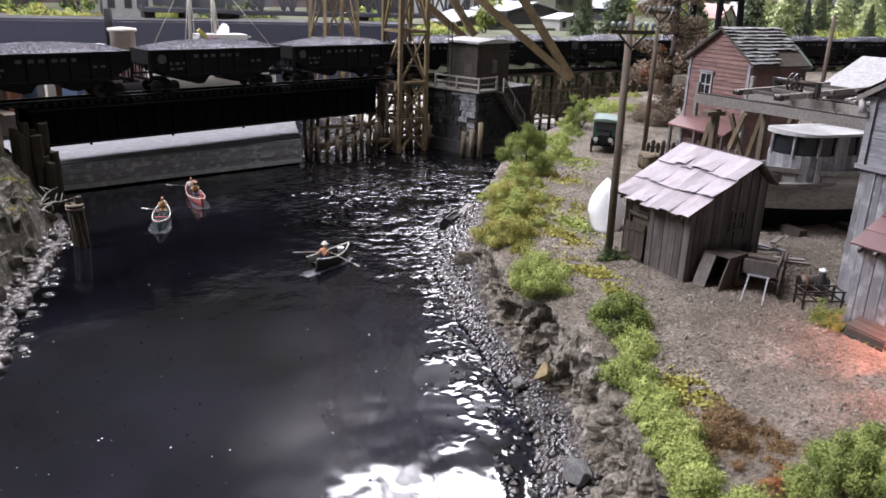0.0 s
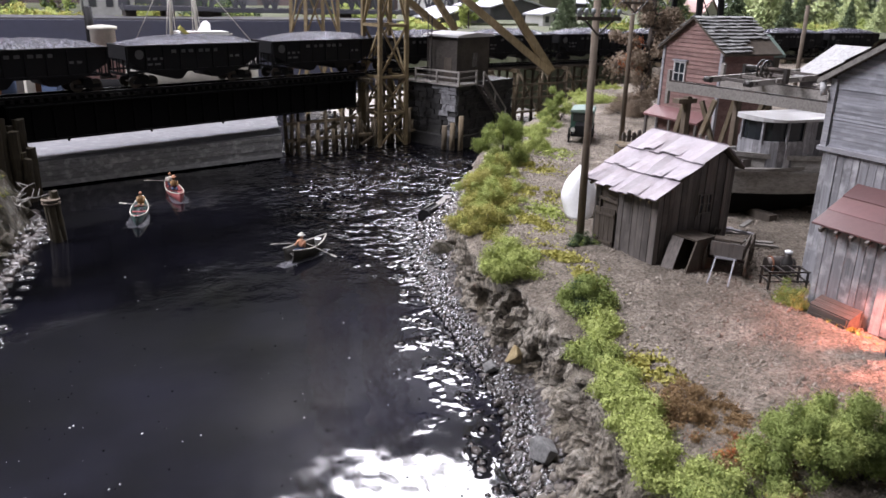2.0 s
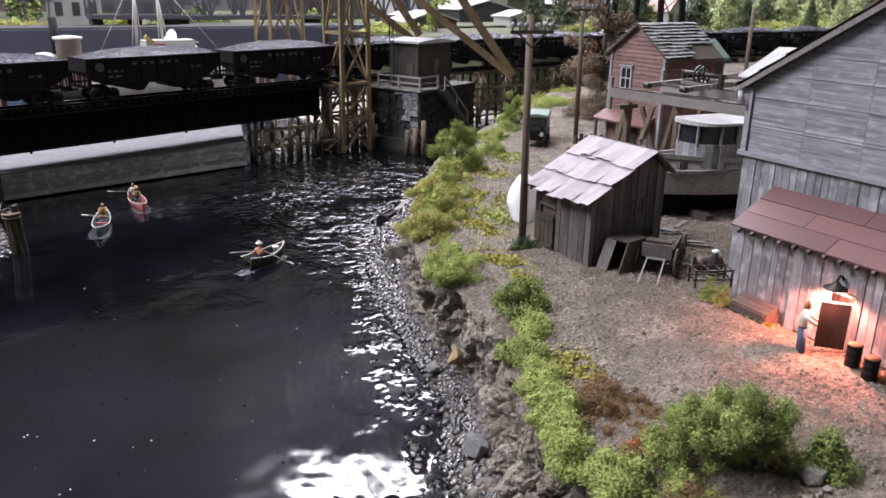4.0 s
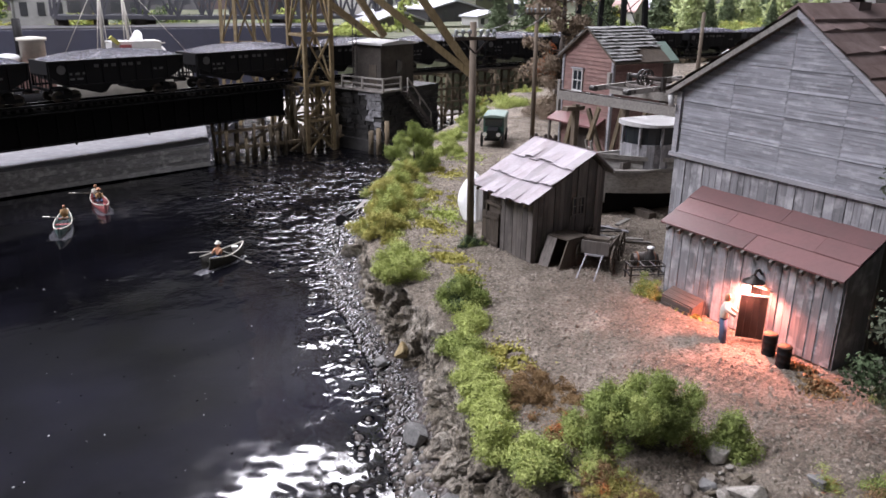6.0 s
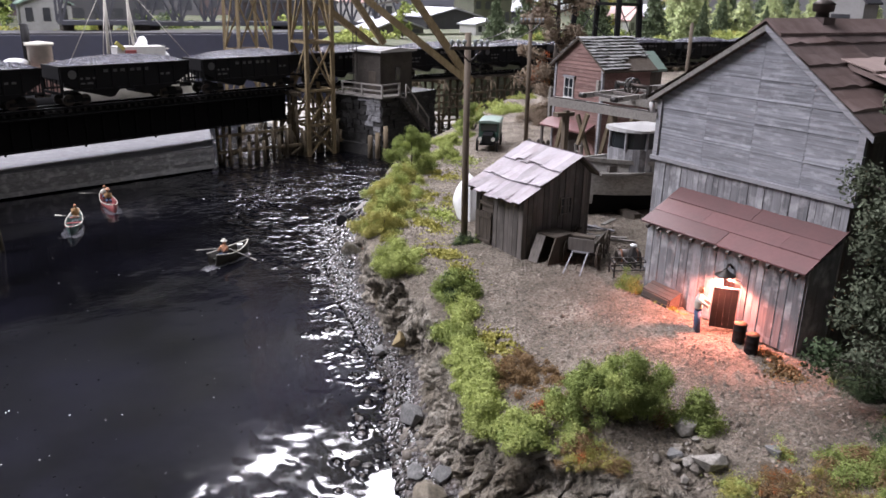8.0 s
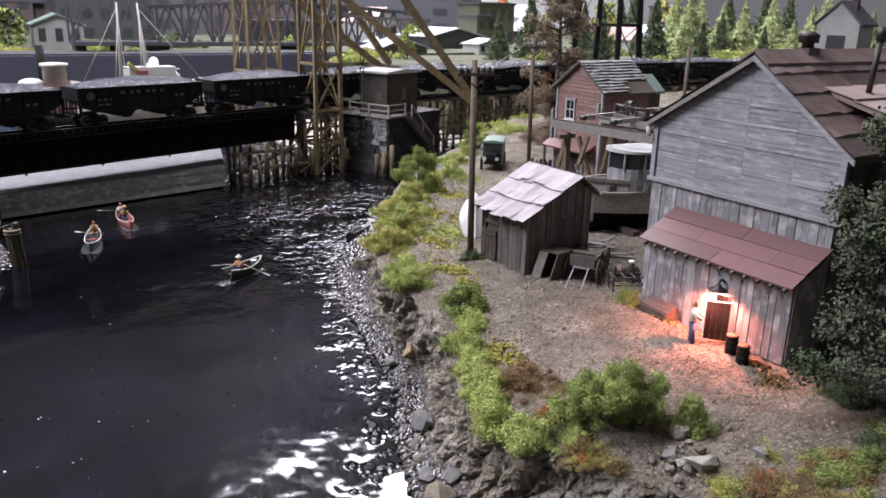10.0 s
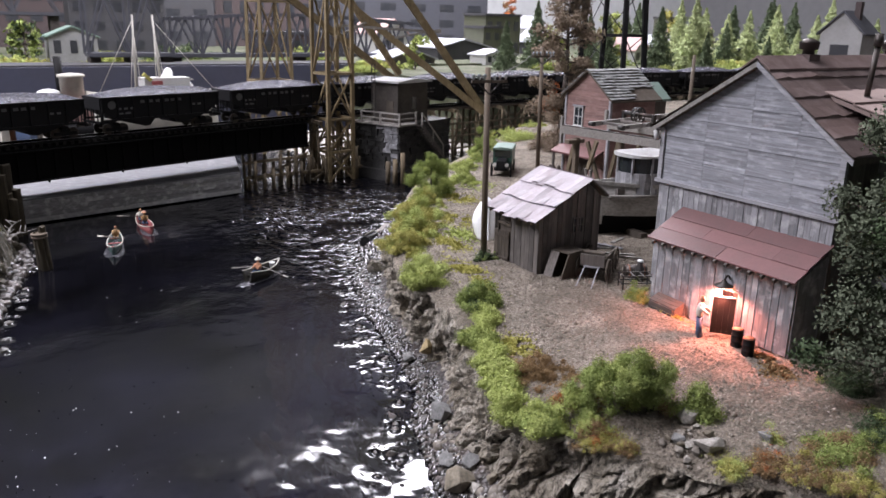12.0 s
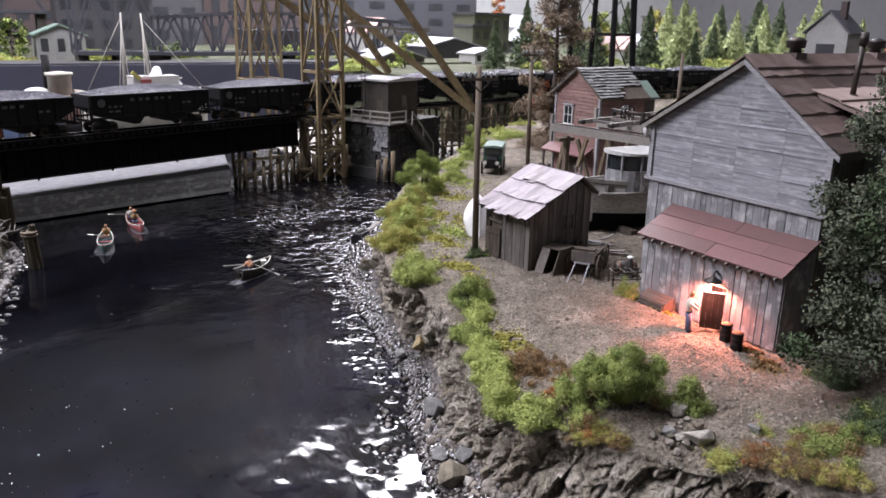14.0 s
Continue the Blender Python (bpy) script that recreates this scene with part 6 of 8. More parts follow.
rocky_bank()
g = np.random.default_rng(60)
pl = []
for _ in range(520):
    y = g.uniform(34, 57)
    s = float(np.interp(y, [26, 34, 38, 42, 48, 52, 58], [-7, -3.4, -2.9, -2.4, -0.9, 0.2, -0.2]))
    d = abs(g.normal(0, 0.9))
    pl.append((s + 0.5 - d, y, max(0.0, 0.5 * (d - 0.5)) + 0.05))
tagged(new("shore_rubble", scatter("shore_rubble", pl, g.uniform(0.12, 0.4, len(pl)), [M_PEBBLE], g, ICO2, 0.2, 0.75, True)), "wet rubble along the rocky bank", "rubble", kind="stuff")
bush(-4.5, 47, 1.2, 1.6, 0.8, [M_OCHRE, M_LIGHTGREEN], 700, "yellow-green moss on the rock bank", (0.1, 0.2), 8, "moss_patch", "moss", z=4.0, seed=34)


gb = random.Random(77)
for i in range(70):
    y = gb.uniform(32, 60)
    s = float(np.interp(y, [26, 34, 38, 42, 48, 52, 58], [-7, -3.4, -2.9, -2.4, -0.9, 0.2, -0.2]))
    d = gb.uniform(0.2, 4.5)
    r = gb.uniform(0.3, 0.85)
    boulder(s - d, y, (3.9 + 0.05 * (y - 40)) * (1 - math.exp(-d / 2.4)) + 0.35 * r, r, r * gb.uniform(0.6, 1), r * gb.uniform(0.6, 0.95), M_BANKROCK, "craggy grey-brown rock of the river bank", gb.uniform(0, 180), 200 + i)
for i, (x, y, z) in enumerate(((-3.6, 44.5, 2.6), (-4.8, 41.0, 3.2), (-2.6, 50.5, 2.4), (-5.5, 38.5, 3.2))):
    bush(x, y, 0.9, 1.0, 0.6, [M_OCHRE, M_RUSTY], 500, "ochre moss growing between rocks", (0.08, 0.16), 7, "moss_patch", "moss", z=z, seed=80 + i)


# bleached roots and brushwood caught on the bank
RW = random.Random(52)
for i in range(16):
    y = RW.uniform(38, 57)
    edge = float(np.interp(y, [34, 38, 42, 48, 52, 58], [-3.4, -2.9, -2.4, -0.9, 0.2, -0.2]))
    d = RW.uniform(0.4, 3.2)
    z = (3.9 + 0.05 * (y - 40)) * (1 - math.exp(-d / 2.4))
    br = thing("driftwood", edge - d, y, z + 0.35, RW.uniform(0, 360), "bleached grey driftwood branch on the rock bank", "driftwood", "driftwood on the bank", ry=RW.uniform(-25, 25))
    bm = bm_new()
    p, way = Vector((0, 0, 0)), Vector((1, 0, 0.1))
    for k in range(5):
        q = p + way * RW.uniform(0.3, 0.55)
        rod(bm, p, q, 0.1 * (1 - k / 6), 0.1 * (1 - (k + 1) / 6), 6)
        if k:
            rod(bm, p, p + Vector((way.x * 0.4, RW.choice((-1, 1)) * RW.uniform(0.3, 0.7), RW.uniform(0.1, 0.5))), 0.05, 0.015, 5)
        way = (way + Vector((0, RW.uniform(-0.5, 0.5), RW.uniform(-0.35, 0.3)))).normalized()
        p = q
    part("branch", bm, M_BEAM, br)
for i in range(10):
    y = RW.uniform(38, 56)
    edge = float(np.interp(y, [34, 38, 42, 48, 52, 58], [-3.4, -2.9, -2.4, -0.9, 0.2, -0.2]))
    d = RW.uniform(0.8, 3.6)
    bush(edge - d, y, RW.uniform(0.4, 0.9), RW.uniform(0.5, 1.0), 0.7, [M_OCHRE, M_DARKGREEN], 420, "dull olive moss and weeds on the rock bank", (0.08, 0.15), 7, "moss_patch", "moss", z=(3.9 + 0.05 * (y - 40)) * (1 - math.exp(-d / 2.4)) + 0.2, seed=120 + i, share=0.5)


def mooring_pile(x, y, h, r, lean, label):
    b = thing("mooring_pile", x, y, -0.3, 0, label, "pile", "mooring piles")
    for i in range(3):
        a = 2.1 * i + 0.4
        cx, cy, top = math.cos(a) * r * 0.6, math.sin(a) * r * 0.6, h - 0.35 * i
        secs = []
        for j in range(15):
            u = j / 14
            ring = []
            for k in range(12):
                w = 2 * math.pi * k / 12
                rr = r * (0.64 - 0.1 * u) * (1 + 0.22 * fbm(x + math.cos(w) * 1.6 + i * 5, y + math.sin(w) * 1.6, u * top * 0.5, 3))
                ring.append((cx + lean * u + math.cos(w) * rr, cy + math.sin(w) * rr, u * top + (0.18 * fbm(w, i, x, 2) if j == 14 else 0)))
            secs.append(ring)
        bm = bm_new()
        loft(bm, secs, closed=True, smooth=False)
        part("timber", bm, M_WETPILE, b)
    if h > 4:
        return
    bm = bm_new()
    for z in (0.8, 0.86):
        lathe(bm, lean * z, 0, [(r * 1.22, z * h - 0.07), (r * 1.3, z * h - 0.04), (r * 1.3, z * h + 0.04), (r * 1.22, z * h + 0.07)], 14)
    part("rope_lashing", bm, M_POLE, b)


mooring_pile(1.35, 50.0, 3.4, 0.42, -0.2, "leaning weathered mooring pile in the water")
mooring_pile(0.3, 60.8, 4.1, 0.6, 0.0, "thick weathered mooring pile at the bridge's end")
mooring_pile(-0.3, 61.4, 6.0, 0.7, 0.0, "tall weathered timber pile under the bridge's end")
mooring_pile(-1.4, 61.0, 6.2, 0.6, 0.0, "tall weathered timber pile under the bridge's end")


# ---- small craft ----
def hull_mesh(bm, L, W, H, stern=0.55, sheer=0.25, thick=0.07, n=14, m=9, mat=0, keel=0.0, both=False):
    """An open boat from x = -L/2 (stern) to L/2 (bow), keel at z = 0."""
    secs = []
    for i in range(n + 1):
        u = i / n
        x = -L / 2 + L * u
        f = math.sin(math.pi * min(1.0, (u * (1 - stern) + stern) if not both else u)) ** 0.75 if not both else math.sin(math.pi * max(0.015, min(0.985, u))) ** 0.7
        if not both:
            f = (1 - max(0, (u - 0.35) / 0.65) ** 2.2) * (stern + (1 - stern) * min(1, u / 0.35))
        f = max(f, 0.03)
        top = H + sheer * (2 * u - 1) ** 2
        rise = keel * max(0, (u - 0.8) / 0.2) ** 2
        out, inn = [], []
        for k in range(m):
            a = math.pi * k / (m - 1)
            y, z = -math.cos(a) * W / 2 * f, 1 - math.sin(a) ** 0.7
            out.append((x, y, rise + z * (top - rise)))
            fi = max(0.0, 1 - 2 * thick / (W * f)) if W * f > 2 * thick else 0.05
            inn.append((x * (1 - thick / L), y * fi, min(top, rise + thick + z * (top - rise - thick))))
        secs.append(out + inn[::-1])
    loft(bm, secs, closed=True, mat=mat)


def figurine_mesh(bm, seated=True, hat=False, arms=True):
    """A plain little figure as one lumpy body."""
    def lump(p, s):
        bmesh.ops.create_icosphere(bm, subdivisions=2, radius=1.0, matrix=Matrix.Translation(p) @ Matrix.Diagonal((*s, 1)))
    if seated:
        lump((0, 0, 0.55), (0.22, 0.3, 0.42))
        lump((0.02, 0, 1.1), (0.13, 0.13, 0.16))
        rod(bm, (0.05, 0.15, 0.2), (0.55, 0.16, 0.22), 0.12, 0.1, 8)
        rod(bm, (0.05, -0.15, 0.2), (0.55, -0.16, 0.22), 0.12, 0.1, 8)
        z = 0.8
    else:
        rod(bm, (0, 0.12, 0), (0, 0.1, 0.95), 0.11, 0.15, 8)
        rod(bm, (0.1, -0.12, 0), (0, -0.1, 0.95), 0.11, 0.15, 8)
        lump((0, 0, 1.25), (0.19, 0.27, 0.42))
        lump((0.04, 0, 1.83), (0.13, 0.13, 0.17))
        z = 1.5
    if arms:
        rod(bm, (0, 0.27, z), (0.42, 0.25, z - 0.28), 0.08, 0.07, 8)
        rod(bm, (0, -0.27, z), (0.42, -0.25, z - 0.28), 0.08, 0.07, 8)
    if hat:
        lathe(bm, 0.02, 0, [(0.26, z + 0.4), (0.26, z + 0.43), (0.14, z + 0.45), (0.12, z + 0.58), (0.02, z + 0.6)], 12)


def figurine(x, y, z, rz, mats, label, seated=True, hat=False):
    bm = bm_new()
    figurine_mesh(bm, seated, hat)
    zs = [v.co.z for v in bm.verts]
    top = max(zs)
    for f in bm.faces:
        c = f.calc_center_median()
        f.smooth = True
        f.material_index = 2 if c.z > top - (0.3 if not hat else 0.22) else (1 if c.z > top * (0.3 if seated else 0.52) else 0)
    ob = part("figurine", bm, mats)
    ob.matrix_world = pose(x * CM, y * CM, z * CM, 0, 0, rz) @ Matrix.Diagonal(((0.86,) * 3 if seated else (1.0,) * 3) + (1.0,))
    return tagged(ob, label, "figurine", "model figures")


M_SKIN = paint("tan_figure_paint", (0.42, 0.2, 0.11), 0.7, dirt=0.2)
M_DENIM = paint("blue_figure_paint", (0.05, 0.08, 0.15), 0.8, dirt=0.3)
M_OLIVE = paint("olive_figure_paint", (0.26, 0.15, 0.06), 0.8, dirt=0.3)
M_REDP = paint("red_paint", (0.26, 0.06, 0.06), 0.6, dirt=0.3)
M_TEAL = paint("dark_green_paint", (0.02, 0.05, 0.045), 0.5, dirt=0.2)
M_CREAM = paint("cream_paint", (0.5, 0.48, 0.42), 0.6, dirt=0.3)
M_DORY = wood("grey_green_boat_planks", (0.024, 0.022, 0.017), "x", 0.2, wear=(0.09, 0.085, 0.07), wear_amount=0.25)


def canoe(x, y, rz, hull_mat, label):
    b = thing("canoe", x, y, -0.12, rz, label, "canoe", "small boats on the river")
    bm = bm_new()
    hull_mesh(bm, 5.4, 1.15, 0.52, sheer=0.28, thick=0.06, both=True)
    for f in bm.faces:
        f.material_index = 1 if f.normal.z > 0.05 else 0
    part("hull", bm, [hull_mat, M_REDP], b)
    bm = bm_new()
    for s in (-1, 1):
        for i in range(14):
            u, v = i / 14, (i + 1) / 14
            p = [(-2.7 + 5.4 * q, s * 0.575 * math.sin(math.pi * max(0.015, min(0.985, q))) ** 0.7, 0.53 + 0.28 * (2 * q - 1) ** 2) for q in (u, v)]
            beam(bm, p[0], p[1], 0.055)
    part("gunwale", bm, M_CREAM, b, "pale gunwale")
    for q in (-1.2, 0.3, 1.3):
        bm = bm_new()
        box(bm, q - 0.1, -0.48, 0.42, q + 0.1, 0.48, 0.47)
        part("thwart", bm, M_REDP, b)
    return b


def paddle(x, y, z, rz, tilt, label):
    b = thing("paddle", x, y, z, rz, label, "paddle", "paddles", rx=tilt)
    bm = bm_new()
    rod(bm, (0, -0.9, 0), (0, 0.7, 0), 0.03, n=6)
    part("shaft", bm, M_BEAM, b)
    bm = bm_new()
    box(bm, -0.1, 0.7, -0.02, 0.1, 1.15, 0.02)
    part("blade", bm, M_CREAM, b)


canoe(6.6, 53.9, 258, M_TEAL, "dark green canoe with red inside and pale rims")
figurine(6.9, 55.0, 0.3, 258, [M_OLIVE, M_OLIVE, M_SKIN], "seated figurine in olive paddling a canoe")
paddle(6.5, 53.9, 0.75, 75, 8, "pale paddle held across a canoe")
canoe(9.8, 58.8, 270, M_REDP, "red canoe with pale rims on dark water")
figurine(9.8, 60.2, 0.3, 268, [M_DENIM, M_CREAM, M_SKIN], "seated figurine at the stern of a red canoe")
figurine(9.8, 58.7, 0.3, 268, [M_DENIM, M_OLIVE, M_SKIN], "seated figurine in a red canoe", hat=True)
paddle(9.0, 59.9, 0.85, 95, 8, "pale paddle held out over the water")
d = thing("dory", 14.35, 41.45, -0.12, 33, "dark grey-green wooden rowing dory with pale rims", "rowing boat", "small boats on the river")
bm = bm_new()
hull_mesh(bm, 3.6, 1.25, 0.72, stern=0.6, sheer=0.2, thick=0.07)
part("hull", bm, M_DORY, d)
bm = bm_new()
for s in (-1, 1):
    for i in range(14):
        p = []
        for q in (i / 14, (i + 1) / 14):
            f = max(0.03, (1 - max(0, (q - 0.35) / 0.65) ** 2.2) * (0.6 + 0.4 * min(1, q / 0.35)))
            p.append((-1.8 + 3.6 * q, s * 0.63 * f, 0.73 + 0.2 * (2 * q - 1) ** 2))
        beam(bm, p[0], p[1], 0.06)
part("gunwale", bm, M_CREAM, d, "pale gunwale")
for q in (-1.2, -0.25, 0.7):
    bm = bm_new()
    box(bm, q - 0.14, -0.48, 0.4, q + 0.14, 0.48, 0.46)
    part("thwart", bm, M_DORY, d)
figurine(13.9, 41.2, 0.3, 213, [M_DENIM, M_SKIN, M_CREAM], "seated bare-backed figurine with a white hat in a dory", hat=True)
for s, (ox, oy) in ((1, (-1.2, 1.6)), (-1, (1.3, -1.5))):
    o = thing("oar", 14.0 + ox * 0.55, 41.4 + oy * 0.55, 0.55, 33 + (90 if s > 0 else -90), "thin pale oar reaching over the water", "oar", "oars", ry=12)
    bm = bm_new()
    rod(bm, (-0.9, 0, 0), (0.9, 0, 0), 0.03, n=6)
    part("shaft", bm, M_BEAM, o)
    bm = bm_new()
    box(bm, 0.85, -0.09, -0.015, 1.3, 0.09, 0.015)
    part("blade", bm, M_BEAM, o)
bk = thing("bucket", 15.15, 41.95, 0.33, 0, "small white bucket in a dory", "bucket")
bm = bm_new()
lathe(bm, 0, 0, [(0.15, 0), (0.2, 0.38), (0.22, 0.4), (0.17, 0.39), (0.13, 0.05)], 12)
part("pail", bm, M_WHITE, bk)

# white rowing boat stood on its stern, bottom outwards, against the shed
wb = thing("rowing_boat", 25.1, 29.5, land(25.1, 29.5) - 0.02, -30, "white rowing boat stood on end against the shed, bottom outwards", "rowing boat")


def on_end(p):
    """Bow up, keel to the front, leaning back."""
    up = p[0] + 1.9
    return Vector((p[1], p[2] + 0.3 * up, up)) * 0.67


bm = bm_new()
hull_mesh(bm, 3.8, 2.9, 1.25, stern=0.7, sheer=0.25, thick=0.08, n=18, m=13, keel=0.5)
for v in bm.verts:
    v.co = on_end(v.co)
part("hull", bm, M_WHITE, wb, smooth=True)
bm = bm_new()
for p, q in (((-1.9, 0, -0.02), (1.2, 0, -0.02)), ((1.2, 0, -0.02), (1.6, 0, 0.14)), ((1.6, 0, 0.14), (1.95, 0, 0.55))):
    beam(bm, on_end(p), on_end(q), 0.07, 0.09)
part("keel", bm, M_WHITE, wb)
bm = bm_new()
prism(bm, [(-1.0, 1.3), (1.0, 1.3), (0.9, 0.65), (0.45, 0.15), (-0.45, 0.15), (-0.9, 0.65)], "x", -1.9, -1.82)
for v in bm.verts:
    v.co = on_end(v.co)
part("transom", bm, M_HULLDARK, wb, "grey transom")

# dark iron pipe end and a plank at the shore
lg = thing("outfall_pipe", 24.9, 45.6, -0.1, 35, "dark half-sunk iron pipe end at the shore", "pipe")
bm = bm_new()
prism(bm, [(0.46 * math.cos(radians(k * 30)), 0.36 + 0.46 * math.sin(radians(k * 30))) for k in range(12)], "x", -1.0, 0.9)
prism(bm, [(0.52 * math.cos(radians(k * 30)), 0.36 + 0.52 * math.sin(radians(k * 30))) for k in range(12)], "x", -1.1, -0.85)
part("pipe", bm, M_BLACK, lg)
for y in (-0.28, 0.28):
    bm = bm_new()
    beam(bm, (-0.7, y, 0.78), (1.0, y, 0.86), 0.12, 0.14)
    part("cleat", bm, M_IRON, lg)
pk = thing("shore_plank", 24.9, 45.6, -0.1, 35, "pale grey plank running up the bank from the pipe", "plank")
bm = bm_new()
beam(bm, (0.95, 0, 0.5), (3.4, 0.3, 0.8), 0.55, 0.22)
part("board", bm, M_BEAM, pk)

# ---- at the lean-to door ----
figurine(25.2, 12.75, land(25.2, 12.75), -60, [M_DENIM, M_CREAM, M_SKIN], "standing figurine in blue trousers and a pale shirt", seated=False)
for i, (x, y) in enumerate(((25.75, 11.05), (25.4, 10.2))):
    b = thing("oil_drum", x, y, land(x, y) - 0.03, 20 * i, "dark steel oil drum with a rusty lid", "drum", "drums beside the barn door")
    bm = bm_new()
    lathe(bm, 0, 0, [(0.34, 0), (0.36, 0.03), (0.34, 0.06), (0.34, 0.34), (0.365, 0.37), (0.34, 0.4), (0.34, 0.7), (0.365, 0.73), (0.34, 0.76), (0.34, 1.04), (0.36, 1.07), (0.34, 1.1)], 18)
    part("barrel", bm, M_BLACK, b)
    bm = bm_new()
    lathe(bm, 0, 0, [(0.33, 1.04), (0.33, 1.13), (0.05, 1.135)], 18)
    part("lid", bm, M_RUST, b, "rusty lid")
    b.scale = (0.74, 0.74, 0.74)
M_TROUGH = wood("rusty_brown_planks", (0.08, 0.062, 0.052), "y", 0.3, wear=(0.15, 0.125, 0.11), wear_amount=0.35)
rp = thing("cellar_hatch", 26.05, 15.55, 3.8, -4, "low rusty brown plank hatch against the barn wall", "hatch")
for y in (-1.08, 1.02):
    bm = bm_new()
    prism(bm, [(-0.42, 0), (0.42, 0), (0.42, 0.95), (-0.25, 0.62)], "y", y, y + 0.07)
    part("end_board", bm, M_TROUGH, rp)
for i in range(2):
    bm = bm_new()
    beam(bm, (-0.4 + 0.07 * i, -1.0, 0.17 + 0.3 * i), (-0.4 + 0.07 * i, 1.0, 0.17 + 0.3 * i), 0.07, 0.29)
    part("front_board", bm, M_TROUGH, rp)
for i in range(3):
    bm = bm_new()
    x0, x1 = -0.28 + 0.24 * i, -0.06 + 0.24 * i
    prism(bm, [(x0, 0.63 + 0.12 * i), (x1, 0.74 + 0.12 * i), (x1, 0.79 + 0.12 * i), (x0, 0.68 + 0.12 * i)], "y", -1.12, 1.12)
    part("lid_board", bm, M_TROUGH, rp)
rp.scale = (0.85, 0.8, 0.75)

# ---- yard clutter between shed and barn ----
def wheel(bm, c, r, axis_y=True, spokes=10, mat=0):
    n = 20
    for i in range(n):
        a, b = 2 * math.pi * i / n, 2 * math.pi * (i + 1) / n
        beam(bm, (c[0] + r * math.cos(a), c[1], c[2] + r * math.sin(a)), (c[0] + r * math.cos(b), c[1], c[2] + r * math.sin(b)), 0.09, 0.09, up=(0, 1, 0))
    for i in range(spokes):
        a = 2 * math.pi * i / spokes
        beam(bm, c, (c[0] + r * math.cos(a), c[1], c[2] + r * math.sin(a)), 0.05)
    rod(bm, (c[0], c[1] - 0.12, c[2]), (c[0], c[1] + 0.12, c[2]), 0.11, n=8)


wg = thing("hand_cart", 26.7, 21.2, land(26.7, 21.2), 34, "old dark wooden cart with spoked wheels and pale shafts", "cart")
for i in range(4):
    bm = bm_new()
    box(bm, -1.5, -0.75 + i * 0.375 + 0.01, 0.95, 1.6, -0.75 + (i + 1) * 0.375 - 0.01, 1.05)
    part("floor_plank", bm, M_DARKWOOD, wg)
for s in (-0.8, 0.8):
    bm = bm_new()
    box(bm, -1.5, s - 0.05, 1.0, 1.6, s + 0.05, 1.55)
    part("side_board", bm, M_DARKWOOD, wg)
bm = bm_new()
box(bm, -1.6, -0.8, 1.0, -1.5, 0.8, 1.75)
part("front_board", bm, M_BROWN_V, wg)
bm = bm_new()
box(bm, -1.3, -0.7, 1.75, -0.7, 0.7, 1.85)
beam(bm, (-1.0, -0.6, 1.05), (-1.0, -0.6, 1.8), 0.1)
beam(bm, (-1.0, 0.6, 1.05), (-1.0, 0.6, 1.8), 0.1)
part("seat", bm, M_DARKWOOD, wg)
for x, r in ((-1.1, 0.72), (1.1, 0.85)):
    for s in (-1.0, 1.0):
        bm = bm_new()
        wheel(bm, (x, s, r), r)
        part("wheel", bm, M_DARKWOOD, wg)
    bm = bm_new()
    rod(bm, (x, -1.0, r), (x, 1.0, r), 0.07, n=8)
    part("axle", bm, M_IRON, wg)
for s in (-0.45, 0.45):
    bm = bm_new()
    beam(bm, (-1.5, s, 1.0), (-3.5, s * 1.1, 0.1), 0.07)
    part("shaft", bm, M_TRIM, wg, "pale shaft resting on the ground")
bm = bm_new()
beam(bm, (-1.62, -0.55, 0.95), (-1.62, 0.55, 0.95), 0.1)
part("crossbar", bm, M_TRIM, wg)

wg.scale = (0.82, 0.82, 0.82)
dh = thing("open_crate", 24.85, 21.85, land(24.7, 21.9), 8, "brown open-fronted wooden crate beside the shed", "crate")
for y in (-0.63, 0.55):
    bm = bm_new()
    prism(bm, [(-0.9, 0), (1.0, 0), (1.0, 1.35), (-0.35, 1.35)], "y", y, y + 0.08)
    part("side", bm, M_DARKWOOD, dh)
for b6 in ((-0.35, -0.63, 1.36, 1.0, 0.63, 1.43), (0.93, -0.54, 0.07, 1.0, 0.54, 1.34), (-0.85, -0.54, 0, 1.0, 0.54, 0.06)):
    bm = bm_new()
    box(bm, *b6)
    part("panel", bm, M_DARKWOOD, dh)
bm = bm_new()
beam(bm, (-0.95, 0.3, 0.02), (-0.4, 0.3, 1.36), 0.6, 0.06, up=(1, 0, 0))
part("front_board", bm, M_BROWN_V, dh, "paler leaning board")

RJ = random.Random(77)
for i in range(9):
    x, y = 29.4 + RJ.uniform(-0.9, 1.2), 23.1 + RJ.uniform(-1.2, 1.2)
    l = thing("scrap_board", x, y, land(x, y) + 0.08 + 0.09 * i, RJ.uniform(-60, 60), "pale scrap board of a lumber heap", "board", "scrap lumber heap", ry=RJ.uniform(-8, 8))
    bm = bm_new()
    box(bm, -1.1, -0.12, -0.04, 1.1, 0.12, 0.04)
    part("board", bm, M_TRIM if i % 2 else M_BEAM, l)
dr = thing("lying_barrel", 28.2, 19.75, land(28.2, 19.7) + 0.36, 62, "grey metal barrel lying on its side", "barrel", rx=90)
bm = bm_new()
lathe(bm, 0, 0, [(0.3, -0.6), (0.36, -0.35), (0.38, 0), (0.36, 0.35), (0.3, 0.6)], 16)
part("barrel", bm, M_IRON, dr)
for z in (-0.4, 0.4):
    bm = bm_new()
    lathe(bm, 0, 0, [(0.375, z - 0.04), (0.385, z - 0.04), (0.385, z + 0.04), (0.375, z + 0.04)], 16)
    part("hoop", bm, M_RUST, dr)
bt = thing("standing_can", 28.0, 19.25, land(28, 19.2), 0, "dark milk can with a white lid", "can")
bm = bm_new()
